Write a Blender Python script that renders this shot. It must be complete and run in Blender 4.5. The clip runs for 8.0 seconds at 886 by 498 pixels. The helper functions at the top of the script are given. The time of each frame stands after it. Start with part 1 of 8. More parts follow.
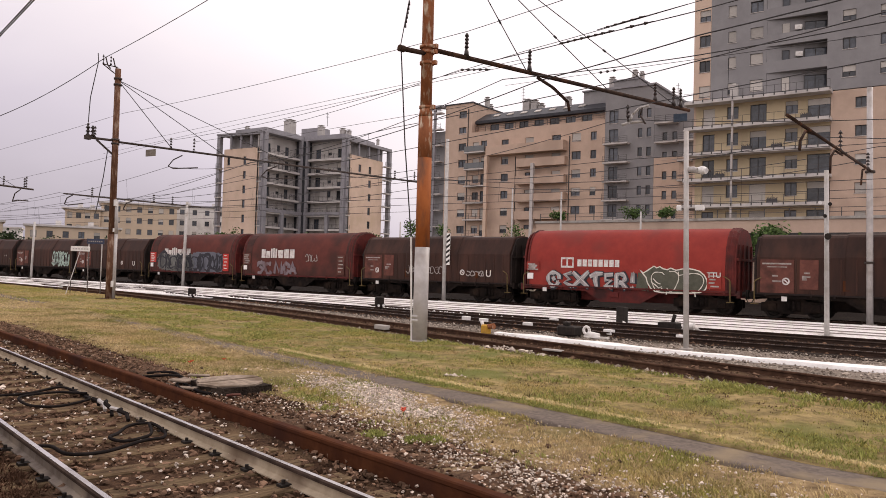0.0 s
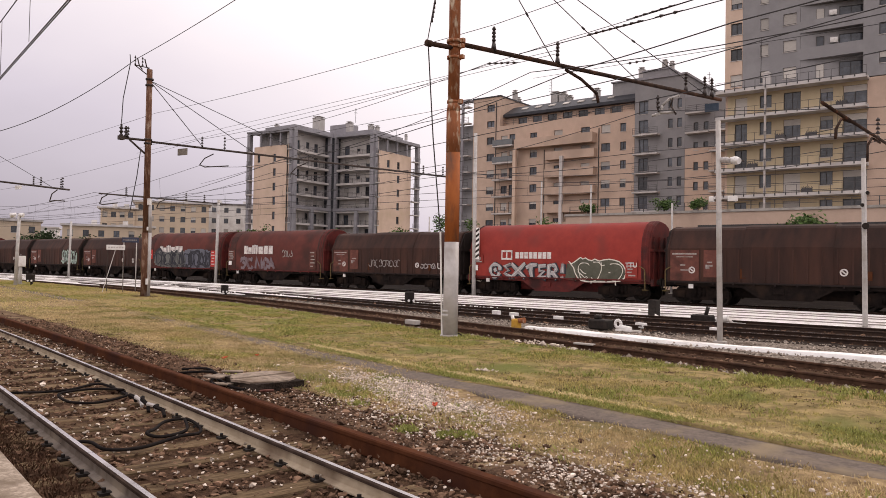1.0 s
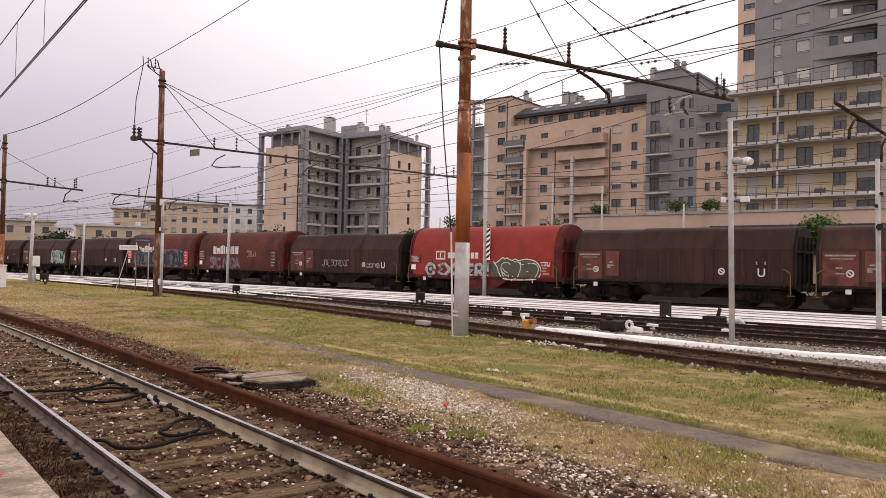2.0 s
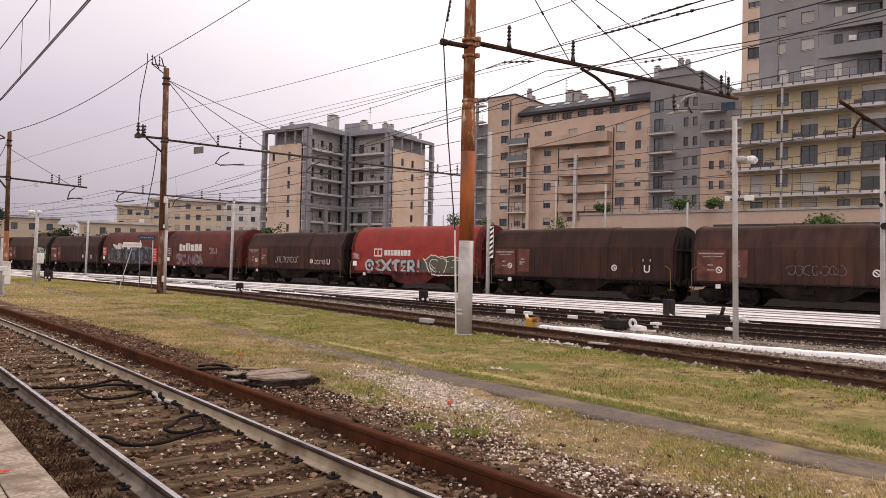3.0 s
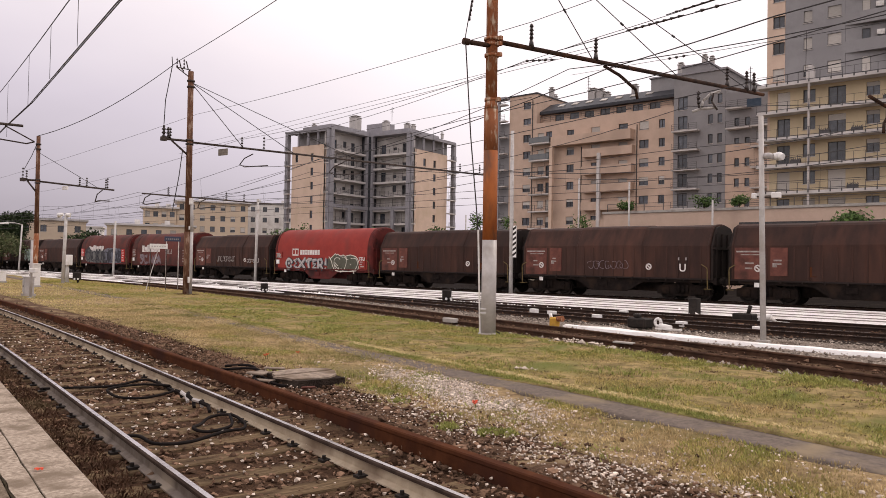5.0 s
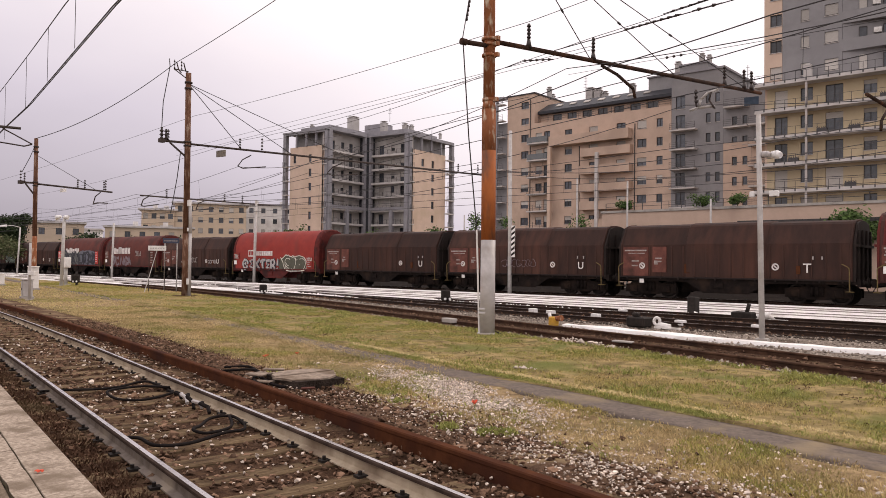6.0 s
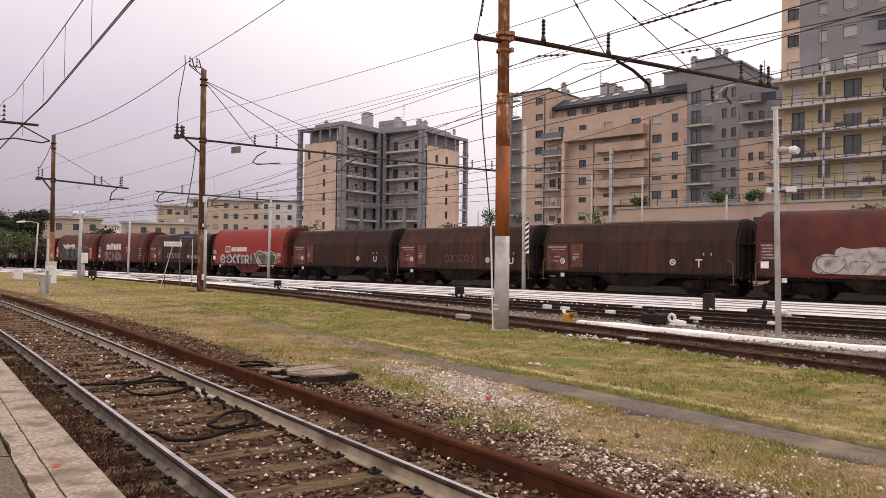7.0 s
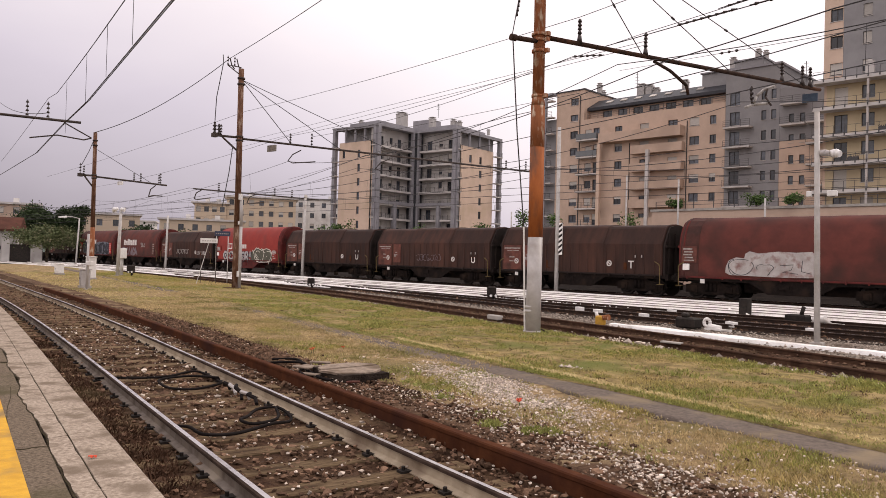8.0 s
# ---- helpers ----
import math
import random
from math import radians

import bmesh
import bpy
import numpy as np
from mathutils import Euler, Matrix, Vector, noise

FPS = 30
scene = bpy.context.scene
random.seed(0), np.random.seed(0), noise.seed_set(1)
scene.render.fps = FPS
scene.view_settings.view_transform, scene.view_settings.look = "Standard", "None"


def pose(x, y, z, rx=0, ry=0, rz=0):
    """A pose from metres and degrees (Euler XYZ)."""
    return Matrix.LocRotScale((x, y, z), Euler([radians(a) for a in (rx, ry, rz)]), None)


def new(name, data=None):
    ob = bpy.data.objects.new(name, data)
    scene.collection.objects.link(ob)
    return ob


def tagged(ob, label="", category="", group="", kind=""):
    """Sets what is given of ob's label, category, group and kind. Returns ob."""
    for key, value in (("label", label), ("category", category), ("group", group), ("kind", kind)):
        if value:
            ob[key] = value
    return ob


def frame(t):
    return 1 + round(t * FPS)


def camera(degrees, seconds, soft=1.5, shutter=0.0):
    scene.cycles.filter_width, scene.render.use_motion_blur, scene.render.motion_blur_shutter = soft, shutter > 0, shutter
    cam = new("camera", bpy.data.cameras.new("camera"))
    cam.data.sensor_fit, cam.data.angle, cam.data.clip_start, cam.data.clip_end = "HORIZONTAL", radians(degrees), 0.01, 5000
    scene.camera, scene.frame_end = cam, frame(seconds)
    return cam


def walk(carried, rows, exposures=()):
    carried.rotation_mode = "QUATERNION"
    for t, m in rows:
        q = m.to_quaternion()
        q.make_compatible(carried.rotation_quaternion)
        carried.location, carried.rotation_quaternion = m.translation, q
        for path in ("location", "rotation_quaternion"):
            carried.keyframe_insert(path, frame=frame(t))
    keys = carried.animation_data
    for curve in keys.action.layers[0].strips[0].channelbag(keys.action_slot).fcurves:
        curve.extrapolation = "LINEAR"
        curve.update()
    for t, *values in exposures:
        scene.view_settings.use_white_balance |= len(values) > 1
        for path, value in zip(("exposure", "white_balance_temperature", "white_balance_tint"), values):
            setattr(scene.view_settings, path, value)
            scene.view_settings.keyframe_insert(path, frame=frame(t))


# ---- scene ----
# ================= camera and walk =================
cam = camera(60.48, 8.0, soft=0.85)
ROWS = [
    (0, 0.032, 0.032, 1.656, 29.96, 1.82, 1.69),
    (0.5, 0.033, 0.037, 1.665, 31.11, 1.52, 1.00),
    (1, 0.024, 0.038, 1.663, 32.16, 1.35, 1.08),
    (1.5, 0.031, 0.033, 1.662, 32.85, 1.42, 1.10),
    (3, 0.020, 0.006, 1.665, 33.19, 1.22, 1.32),
    (3.5, 0.020, 0.009, 1.666, 33.57, 1.08, 1.36),
    (4, 0.014, 0.006, 1.661, 33.46, 1.10, 1.39),
    (4.5, -0.000, -0.000, 1.660, 34.85, 1.15, 1.20),
    (6, 0.005, -0.014, 1.657, 34.78, 1.19, 0.68),
    (6.5, -0.005, -0.006, 1.651, 35.39, 0.99, 0.64),
    (7, -0.004, -0.007, 1.659, 35.82, 0.88, 0.76),
    (7.5, 0.000, -0.008, 1.657, 36.96, 0.47, 1.10),
    (8, -0.007, 0.005, 1.662, 38.28, 0.83, 1.58),
]
walk(cam, [(t, pose(x, y, z, 90 + pitch, 0, yaw) @ pose(0, 0, 0, 0, 0, roll)) for t, x, y, z, yaw, pitch, roll in ROWS], [(0.0, 0.22, 7250, 17.5), (8.0, 0.22, 7250, 17.5)])

# ================= sky and light =================
SUN_EL, SUN_AZ = 46.0, 200.0   # a veiled sun behind the platform
world = bpy.data.worlds.new("overcast_sky")
scene.world = world
world.use_nodes = True
wn, wl = world.node_tree.nodes, world.node_tree.links
wn.clear()
w_out, w_bg = wn.new("ShaderNodeOutputWorld"), wn.new("ShaderNodeBackground")
w_sky = wn.new("ShaderNodeTexSky")
w_sky.sky_type, w_sky.sun_disc = "NISHITA", False
w_sky.sun_elevation, w_sky.sun_rotation = radians(SUN_EL), radians(SUN_AZ)
w_sky.air_density, w_sky.dust_density, w_sky.ozone_density = 1.0, 4.0, 1.0
w_co, w_sep = wn.new("ShaderNodeTexCoord"), wn.new("ShaderNodeSeparateXYZ")
w_map, w_noise = wn.new("ShaderNodeMapping"), wn.new("ShaderNodeTexNoise")
w_map.inputs["Scale"].default_value = (1.2, 1.2, 3.0)
w_noise.inputs["Scale"].default_value, w_noise.inputs["Detail"].default_value = 1.3, 5.0
w_alt, w_ramp = wn.new("ShaderNodeMath"), wn.new("ShaderNodeValToRGB")
w_alt.operation = "MULTIPLY_ADD"
w_alt.inputs[1].default_value, w_alt.inputs[2].default_value = 1.0, 0.0
# cloud deck: slate lilac low in the west, luminous overhead
w_ramp.color_ramp.elements[0].position, w_ramp.color_ramp.elements[0].color = 0.0, (0.26, 0.255, 0.32, 1)
w_ramp.color_ramp.elements[1].position, w_ramp.color_ramp.elements[1].color = 0.45, (1.00, 1.00, 1.07, 1)
mid_el = w_ramp.color_ramp.elements.new(0.22)
mid_el.color = (0.62, 0.61, 0.725, 1)
w_dirx = wn.new("ShaderNodeMath")
w_dirx.operation = "MULTIPLY_ADD"
w_dirx.inputs[1].default_value, w_dirx.inputs[2].default_value = 0.55, 0.50
w_sum, w_cl = wn.new("ShaderNodeMath"), wn.new("ShaderNodeMath")
w_sum.operation, w_cl.operation = "ADD", "MULTIPLY_ADD"
w_cl.inputs[1].default_value, w_cl.inputs[2].default_value = 0.22, -0.11
w_sum2 = wn.new("ShaderNodeMath")
w_sum2.operation = "ADD"
w_skygain = wn.new("ShaderNodeMix")
w_skygain.data_type, w_skygain.blend_type = "RGBA", "MULTIPLY"
w_skygain.inputs["Factor"].default_value = 1.0
w_skygain.inputs[7].default_value = (0.10, 0.10, 0.10, 1)
w_mix = wn.new("ShaderNodeMix")
w_mix.data_type = "RGBA"
w_mix.inputs["Factor"].default_value = 0.88
wl.new(w_co.outputs["Generated"], w_sep.inputs[0])
wl.new(w_co.outputs["Generated"], w_map.inputs[0])
wl.new(w_map.outputs[0], w_noise.inputs["Vector"])
wl.new(w_sep.outputs["Z"], w_alt.inputs[0])
wl.new(w_sep.outputs["X"], w_dirx.inputs[0])
wl.new(w_noise.outputs["Fac"], w_cl.inputs[0])
wl.new(w_alt.outputs[0], w_sum.inputs[0])
wl.new(w_dirx.outputs[0], w_sum.inputs[1])
wl.new(w_sum.outputs[0], w_sum2.inputs[0])
wl.new(w_cl.outputs[0], w_sum2.inputs[1])
wl.new(w_sum2.outputs[0], w_ramp.inputs[0])
wl.new(w_sky.outputs[0], w_skygain.inputs[6])
wl.new(w_skygain.outputs[2], w_mix.inputs[6])
wl.new(w_ramp.outputs[0], w_mix.inputs[7])
wl.new(w_mix.outputs[2], w_bg.inputs["Color"])
w_bg.inputs["Strength"].default_value = 1.0
wl.new(w_bg.outputs[0], w_out.inputs[0])

sun_data = bpy.data.lights.new("sun", "SUN")
sun_data.energy, sun_data.angle, sun_data.color = 1.25, radians(30), (1.0, 0.95, 0.87)
sun = new("sun", sun_data)
sun.matrix_world = pose(0, 0, 60, 90 - SUN_EL, 0, 180 - SUN_AZ + 180)


# ================= materials =================
def mat(name, c1, c2, scale=6.0, rough=0.8, bump=0.3, c3=None, scale2=0.7, amount=0.5, metal=0.0, fine=60.0, jitter=0.0, island=0.0, stretch=(1, 1, 1), world_co=False, bump_d=0.01):
    """Two scales of noise mixed between c1 and c2, patches of c3 at a larger scale, fine relief."""
    m = bpy.data.materials.new(name)
    m.use_nodes = True
    n, l = m.node_tree.nodes, m.node_tree.links
    b = n["Principled BSDF"]
    co = n.new("ShaderNodeTexCoord")
    mp = n.new("ShaderNodeMapping")
    mp.inputs["Scale"].default_value = stretch
    if world_co:
        gp = n.new("ShaderNodeNewGeometry")
        l.new(gp.outputs["Position"], mp.inputs[0])
    else:
        l.new(co.outputs["Object"], mp.inputs[0])
    n1 = n.new("ShaderNodeTexNoise")
    n1.inputs["Scale"].default_value, n1.inputs["Detail"].default_value, n1.inputs["Roughness"].default_value = scale, 6, 0.65
    l.new(mp.outputs[0], n1.inputs["Vector"])
    r1 = n.new("ShaderNodeValToRGB")
    r1.color_ramp.elements[0].position, r1.color_ramp.elements[1].position = 0.35, 0.65
    r1.color_ramp.elements[0].color, r1.color_ramp.elements[1].color = (*c1, 1), (*c2, 1)
    l.new(n1.outputs["Fac"], r1.inputs[0])
    col = r1.outputs[0]
    if c3:
        n2 = n.new("ShaderNodeTexNoise")
        n2.inputs["Scale"].default_value, n2.inputs["Detail"].default_value = scale2, 5
        l.new(mp.outputs[0], n2.inputs["Vector"])
        r2 = n.new("ShaderNodeValToRGB")
        r2.color_ramp.elements[0].position, r2.color_ramp.elements[1].position = 0.62 - 0.3 * amount, 0.80 - 0.3 * amount
        l.new(n2.outputs["Fac"], r2.inputs[0])
        mx = n.new("ShaderNodeMix")
        mx.data_type = "RGBA"
        l.new(r2.outputs[0], mx.inputs["Factor"])
        l.new(col, mx.inputs[6])
        mx.inputs[7].default_value = (*c3, 1)
        col = mx.outputs[2]
    for amt, out in ((jitter, "obj"), (island, "isl")):
        if amt:
            src = n.new("ShaderNodeObjectInfo").outputs["Random"] if out == "obj" else n.new("ShaderNodeNewGeometry").outputs["Random Per Island"]
            mr = n.new("ShaderNodeMapRange")
            mr.inputs["To Min"].default_value, mr.inputs["To Max"].default_value = 1 - amt, 1 + amt
            l.new(src, mr.inputs[0])
            hs = n.new("ShaderNodeHueSaturation")
            l.new(mr.outputs[0], hs.inputs["Value"])
            l.new(col, hs.inputs["Color"])
            col = hs.outputs[0]
    l.new(col, b.inputs["Base Color"])
    b.inputs["Metallic"].default_value = metal
    b.inputs["Specular IOR Level"].default_value = 0.5 if rough < 0.5 else (0.22 if rough < 0.82 else 0.05)
    rr = n.new("ShaderNodeMapRange")
    rr.inputs["To Min"].default_value, rr.inputs["To Max"].default_value = max(0.02, rough - 0.12), min(1.0, rough + 0.12)
    l.new(n1.outputs["Fac"], rr.inputs[0])
    l.new(rr.outputs[0], b.inputs["Roughness"])
    if bump:
        n3 = n.new("ShaderNodeTexNoise")
        n3.inputs["Scale"].default_value, n3.inputs["Detail"].default_value = fine, 4
        l.new(mp.outputs[0], n3.inputs["Vector"])
        bp = n.new("ShaderNodeBump")
        bp.inputs["Strength"].default_value, bp.inputs["Distance"].default_value = bump, bump_d
        l.new(n3.outputs["Fac"], bp.inputs["Height"])
        l.new(bp.outputs[0], b.inputs["Normal"])
    return m


M = {}
M["earth"] = mat("yard_earth", (0.10, 0.085, 0.07), (0.17, 0.15, 0.125), 3.0, 0.95, 0.6, (0.20, 0.18, 0.13), 0.25, 0.5, bump_d=0.03)
M["bed_brown"] = mat("rusty_ballast_bed", (0.040, 0.021, 0.014), (0.095, 0.055, 0.034), 14.0, 0.95, 0.9, (0.16, 0.105, 0.063), 1.1, 0.38, fine=45, bump_d=0.04)
M["bed_grey"] = mat("grey_ballast_bed", (0.15, 0.122, 0.10), (0.33, 0.28, 0.238), 12.0, 0.95, 0.9, (0.13, 0.10, 0.08), 0.8, 0.45, fine=40, bump_d=0.04)
M["bed_dark"] = mat("oily_ballast_bed", (0.018, 0.013, 0.011), (0.05, 0.037, 0.030), 10.0, 0.9, 0.9, (0.085, 0.065, 0.052), 0.8, 0.35, fine=40, bump_d=0.04)
M["bed_white"] = mat("whitewashed_ballast", (0.86, 0.84, 0.82), (0.95, 0.93, 0.91), 9.0, 0.9, 0.5, (0.58, 0.54, 0.50), 0.9, 0.20, fine=40, bump_d=0.03)
# near-black ballast: the shade below and behind the wagons is in the colour
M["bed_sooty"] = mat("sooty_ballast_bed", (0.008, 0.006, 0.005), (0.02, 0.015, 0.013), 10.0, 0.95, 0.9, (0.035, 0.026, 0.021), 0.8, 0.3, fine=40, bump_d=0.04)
M["rail_rusty"] = mat("rust_brown_rail", (0.050, 0.027, 0.018), (0.105, 0.058, 0.038), 5.0, 0.85, 0.3, (0.045, 0.027, 0.02), 1.1, 0.4, fine=40)
M["stone_brown"] = mat("brown_ballast_stone", (0.06, 0.033, 0.022), (0.21, 0.13, 0.088), 9.0, 0.9, 0.3, island=0.6)
M["stone_pale"] = mat("pale_ballast_stone", (0.44, 0.36, 0.30), (0.74, 0.65, 0.57), 9.0, 0.9, 0.3, island=0.4)
M["stone_grey"] = mat("grey_ballast_stone", (0.19, 0.155, 0.127), (0.43, 0.37, 0.315), 9.0, 0.9, 0.3, island=0.5)
M["verge"] = mat("gravelly_verge", (0.07, 0.04, 0.027), (0.16, 0.10, 0.065), 14.0, 0.95, 0.9, (0.30, 0.22, 0.13), 1.3, 0.36, fine=50, bump_d=0.03)
M["turf"] = mat("short_turf", (0.15, 0.115, 0.052), (0.43, 0.32, 0.155), 3.2, 0.95, 0.8, (0.165, 0.175, 0.055), 0.7, 0.42, fine=70, bump_d=0.04)
M["turf_dry"] = mat("dry_turf", (0.16, 0.108, 0.06), (0.47, 0.34, 0.19), 5.0, 0.95, 0.8, (0.17, 0.145, 0.06), 0.8, 0.44, fine=70, bump_d=0.04)
M["blade"] = mat("grass_blades", (0.205, 0.24, 0.064), (0.45, 0.37, 0.135), 1.3, 0.85, 0.0, (0.50, 0.365, 0.195), 0.55, 0.46, island=0.40)
M["blade_far"] = mat("distant_grass_blades", (0.24, 0.255, 0.065), (0.48, 0.39, 0.145), 0.45, 0.9, 0.0, (0.58, 0.43, 0.22), 0.22, 0.5, island=0.14)
M["blade_far_dry"] = mat("distant_straw_blades", (0.52, 0.40, 0.20), (0.66, 0.53, 0.285), 0.5, 0.9, 0.0, (0.38, 0.345, 0.125), 0.25, 0.5, island=0.12)
M["blade_dry"] = mat("straw_blades", (0.40, 0.30, 0.155), (0.62, 0.48, 0.265), 1.0, 0.85, 0.0, (0.25, 0.23, 0.085), 0.7, 0.5, island=0.3)
M["dead_blade"] = mat("dead_brown_grass", (0.060, 0.032, 0.022), (0.115, 0.065, 0.042), 2.0, 0.9, 0.0, (0.14, 0.10, 0.06), 0.9, 0.3, island=0.25)
M["asphalt"] = mat("worn_asphalt_path", (0.115, 0.094, 0.080), (0.185, 0.150, 0.128), 16.0, 0.92, 0.5, (0.25, 0.195, 0.13), 1.2, 0.36, fine=90)
M["rail_top"] = mat("polished_rail_head", (0.42, 0.39, 0.39), (0.58, 0.55, 0.55), 4.0, 0.28, 0.05, (0.22, 0.18, 0.16), 1.2, 0.3, metal=0.8)
M["rail_head"] = mat("rusty_rail_head_side", (0.03, 0.02, 0.016), (0.075, 0.052, 0.042), 4.0, 0.85, 0.2)
M["rail_side"] = mat("limed_rail_web", (0.34, 0.275, 0.20), (0.48, 0.40, 0.305), 4.0, 0.85, 0.2, (0.17, 0.12, 0.085), 1.3, 0.34, fine=30)
M["rust"] = mat("rusted_steel", (0.058, 0.020, 0.010), (0.098, 0.036, 0.017), 5.0, 0.9, 0.3, (0.05, 0.02, 0.014), 1.2, 0.4, fine=40)
M["rail_dark"] = mat("dark_rusty_rail", (0.022, 0.013, 0.010), (0.052, 0.030, 0.021), 5.0, 0.8, 0.3, fine=40)
M["rail_grey"] = mat("dusty_grey_rail_head", (0.16, 0.14, 0.13), (0.30, 0.27, 0.255), 4.0, 0.7, 0.1)
M["rail_dirty"] = mat("grimy_rail_web", (0.13, 0.105, 0.09), (0.24, 0.205, 0.18), 5.0, 0.88, 0.3, (0.32, 0.27, 0.22), 1.6, 0.3, fine=30)
M["rubber"] = mat("black_rubber_sheath", (0.010, 0.008, 0.008), (0.022, 0.018, 0.017), 6.0, 0.85, 0.1)
M["rail_shine"] = mat("bright_rail_head", (0.55, 0.53, 0.53), (0.70, 0.68, 0.68), 3.0, 0.3, 0.03, metal=0.85)
M["sleeper"] = mat("weathered_timber_sleeper", (0.080, 0.051, 0.030), (0.235, 0.165, 0.10), 5.0, 0.92, 0.8, (0.05, 0.03, 0.02), 1.4, 0.40, stretch=(6, 1, 6), fine=25, jitter=0.25)
M["rail_white"] = mat("whitewashed_rail_web", (0.88, 0.86, 0.84), (0.95, 0.93, 0.91), 3.0, 0.8, 0.1, (0.62, 0.57, 0.53), 1.4, 0.2)
M["iron"] = mat("black_iron", (0.011, 0.009, 0.008), (0.032, 0.024, 0.02), 8.0, 0.7, 0.3, fine=40)
M["plat_edge"] = mat("platform_edge_stone", (0.22, 0.172, 0.135), (0.46, 0.385, 0.315), 30.0, 0.9, 0.6, (0.19, 0.148, 0.112), 4.5, 0.50, fine=80, bump_d=0.01)
M["plat"] = mat("platform_asphalt", (0.090, 0.069, 0.050), (0.220, 0.173, 0.130), 46.0, 0.95, 0.6, (0.085, 0.074, 0.042), 1.0, 0.42, fine=90)
M["yellow"] = mat("worn_yellow_paint", (0.55, 0.29, 0.03), (0.68, 0.38, 0.045), 9.0, 0.8, 0.3, (0.28, 0.18, 0.07), 2.6, 0.42, fine=90)
M["crack"] = mat("mossy_joint", (0.035, 0.027, 0.018), (0.08, 0.066, 0.04), 12.0, 0.95, 0.4)
M["pole_rust"] = mat("flaking_orange_pole_paint", (0.30, 0.085, 0.025), (0.42, 0.13, 0.04), 2.0, 0.75, 0.5, (0.15, 0.07, 0.045), 1.4, 0.42, stretch=(2.5, 2.5, 0.8), fine=30)
M["pole_flake"] = mat("peeling_pale_paint", (0.22, 0.075, 0.032), (0.32, 0.115, 0.05), 3.0, 0.8, 0.6, (0.55, 0.44, 0.33), 3.2, 0.33, stretch=(3, 3, 1), fine=30)
M["pole_grey"] = mat("grey_painted_pole", (0.38, 0.355, 0.345), (0.50, 0.47, 0.46), 3.0, 0.45, 0.15, (0.30, 0.26, 0.23), 1.6, 0.35, fine=40)
M["pole_brown"] = mat("brown_rusty_pole", (0.09, 0.045, 0.03), (0.19, 0.095, 0.06), 2.5, 0.85, 0.5, (0.30, 0.22, 0.17), 2.5, 0.3, stretch=(3, 3, 0.8), fine=30)
M["galv"] = mat("galvanised_post", (0.42, 0.40, 0.385), (0.55, 0.53, 0.51), 4.0, 0.6, 0.1, (0.36, 0.31, 0.27), 1.5, 0.35)
M["arm"] = mat("dark_steel_arm", (0.035, 0.027, 0.024), (0.08, 0.06, 0.052), 5.0, 0.75, 0.3)
M["insul"] = mat("brown_glazed_insulator", (0.018, 0.012, 0.011), (0.038, 0.024, 0.021), 6.0, 0.35, 0.0)
M["wire"] = mat("weathered_copper_wire", (0.035, 0.033, 0.035), (0.07, 0.066, 0.07), 5.0, 0.7, 0.0)
M["white_paint"] = mat("white_paint", (0.74, 0.72, 0.70), (0.84, 0.82, 0.80), 6.0, 0.7, 0.1, (0.58, 0.54, 0.50), 2.0, 0.3)
M["lamp_white"] = mat("white_enamel_lamp", (0.72, 0.71, 0.70), (0.82, 0.81, 0.80), 8.0, 0.4, 0.0)
M["mustard"] = mat("mustard_enamel_box", (0.50, 0.27, 0.04), (0.60, 0.34, 0.06), 8.0, 0.7, 0.1, (0.36, 0.20, 0.05), 4.0, 0.3)
M["blue_sign"] = mat("dull_blue_enamel_sign", (0.042, 0.050, 0.085), (0.058, 0.068, 0.110), 5.0, 0.5, 0.0)
M["plate_blue"] = mat("dull_blue_plate", (0.035, 0.055, 0.085), (0.06, 0.085, 0.12), 8.0, 0.6, 0.0)
M["orange_red"] = mat("scarlet_petals", (0.62, 0.075, 0.045), (0.72, 0.12, 0.06), 9.0, 0.8, 0.0)
M["concrete"] = mat("pale_concrete", (0.36, 0.335, 0.31), (0.46, 0.43, 0.40), 3.0, 0.9, 0.3, (0.28, 0.25, 0.22), 1.0, 0.4)


# ================= building helpers =================
MESHES = {}


def link(name, bm, material, parent=None, m=None, label="", smooth=False, key=None):
    if bm is None:
        me = MESHES[key]
    else:
        me = bpy.data.meshes.new(name)
        bm.normal_update()
        bm.to_mesh(me)
        bm.free()
        mats = material if isinstance(material, (list, tuple)) else [material]
        for mm in mats:
            me.materials.append(M[mm])
        if smooth:
            for p in me.polygons:
                p.use_smooth = True
        if key:
            MESHES[key] = me
    ob = new(name, me)
    if parent is not None:
        ob.parent = parent
    if m is not None:
        ob.matrix_basis = m
    if label:
        ob["label"] = label
    return ob


def part(name, bm, material, parent, label="", m=None, smooth=False, key=None):
    """One mesh under a thing or a part."""
    return link(name, bm, material, parent, m, label, smooth, key)


def known(key):
    return key in MESHES


def empty(name, m, label, category, group="", kind=""):
    ob = new(name)
    ob.empty_display_size = 0.2
    ob.matrix_basis = m
    return tagged(ob, label, category, group, kind)


def box(bm, x0, x1, y0, y1, z0, z1, mi=0, bev=0.0):
    vs = [bm.verts.new((x, y, z)) for z in (z0, z1) for y in (y0, y1) for x in (x0, x1)]
    fs = []
    for q in ((0, 2, 3, 1), (4, 5, 7, 6), (0, 1, 5, 4), (2, 6, 7, 3), (0, 4, 6, 2), (1, 3, 7, 5)):
        f = bm.faces.new([vs[i] for i in q])
        f.material_index = mi
        fs.append(f)
    if bev:
        es = list({e for f in fs for e in f.edges})
        bmesh.ops.bevel(bm, geom=es, offset=bev, segments=1, affect="EDGES", profile=0.5)
    return bm


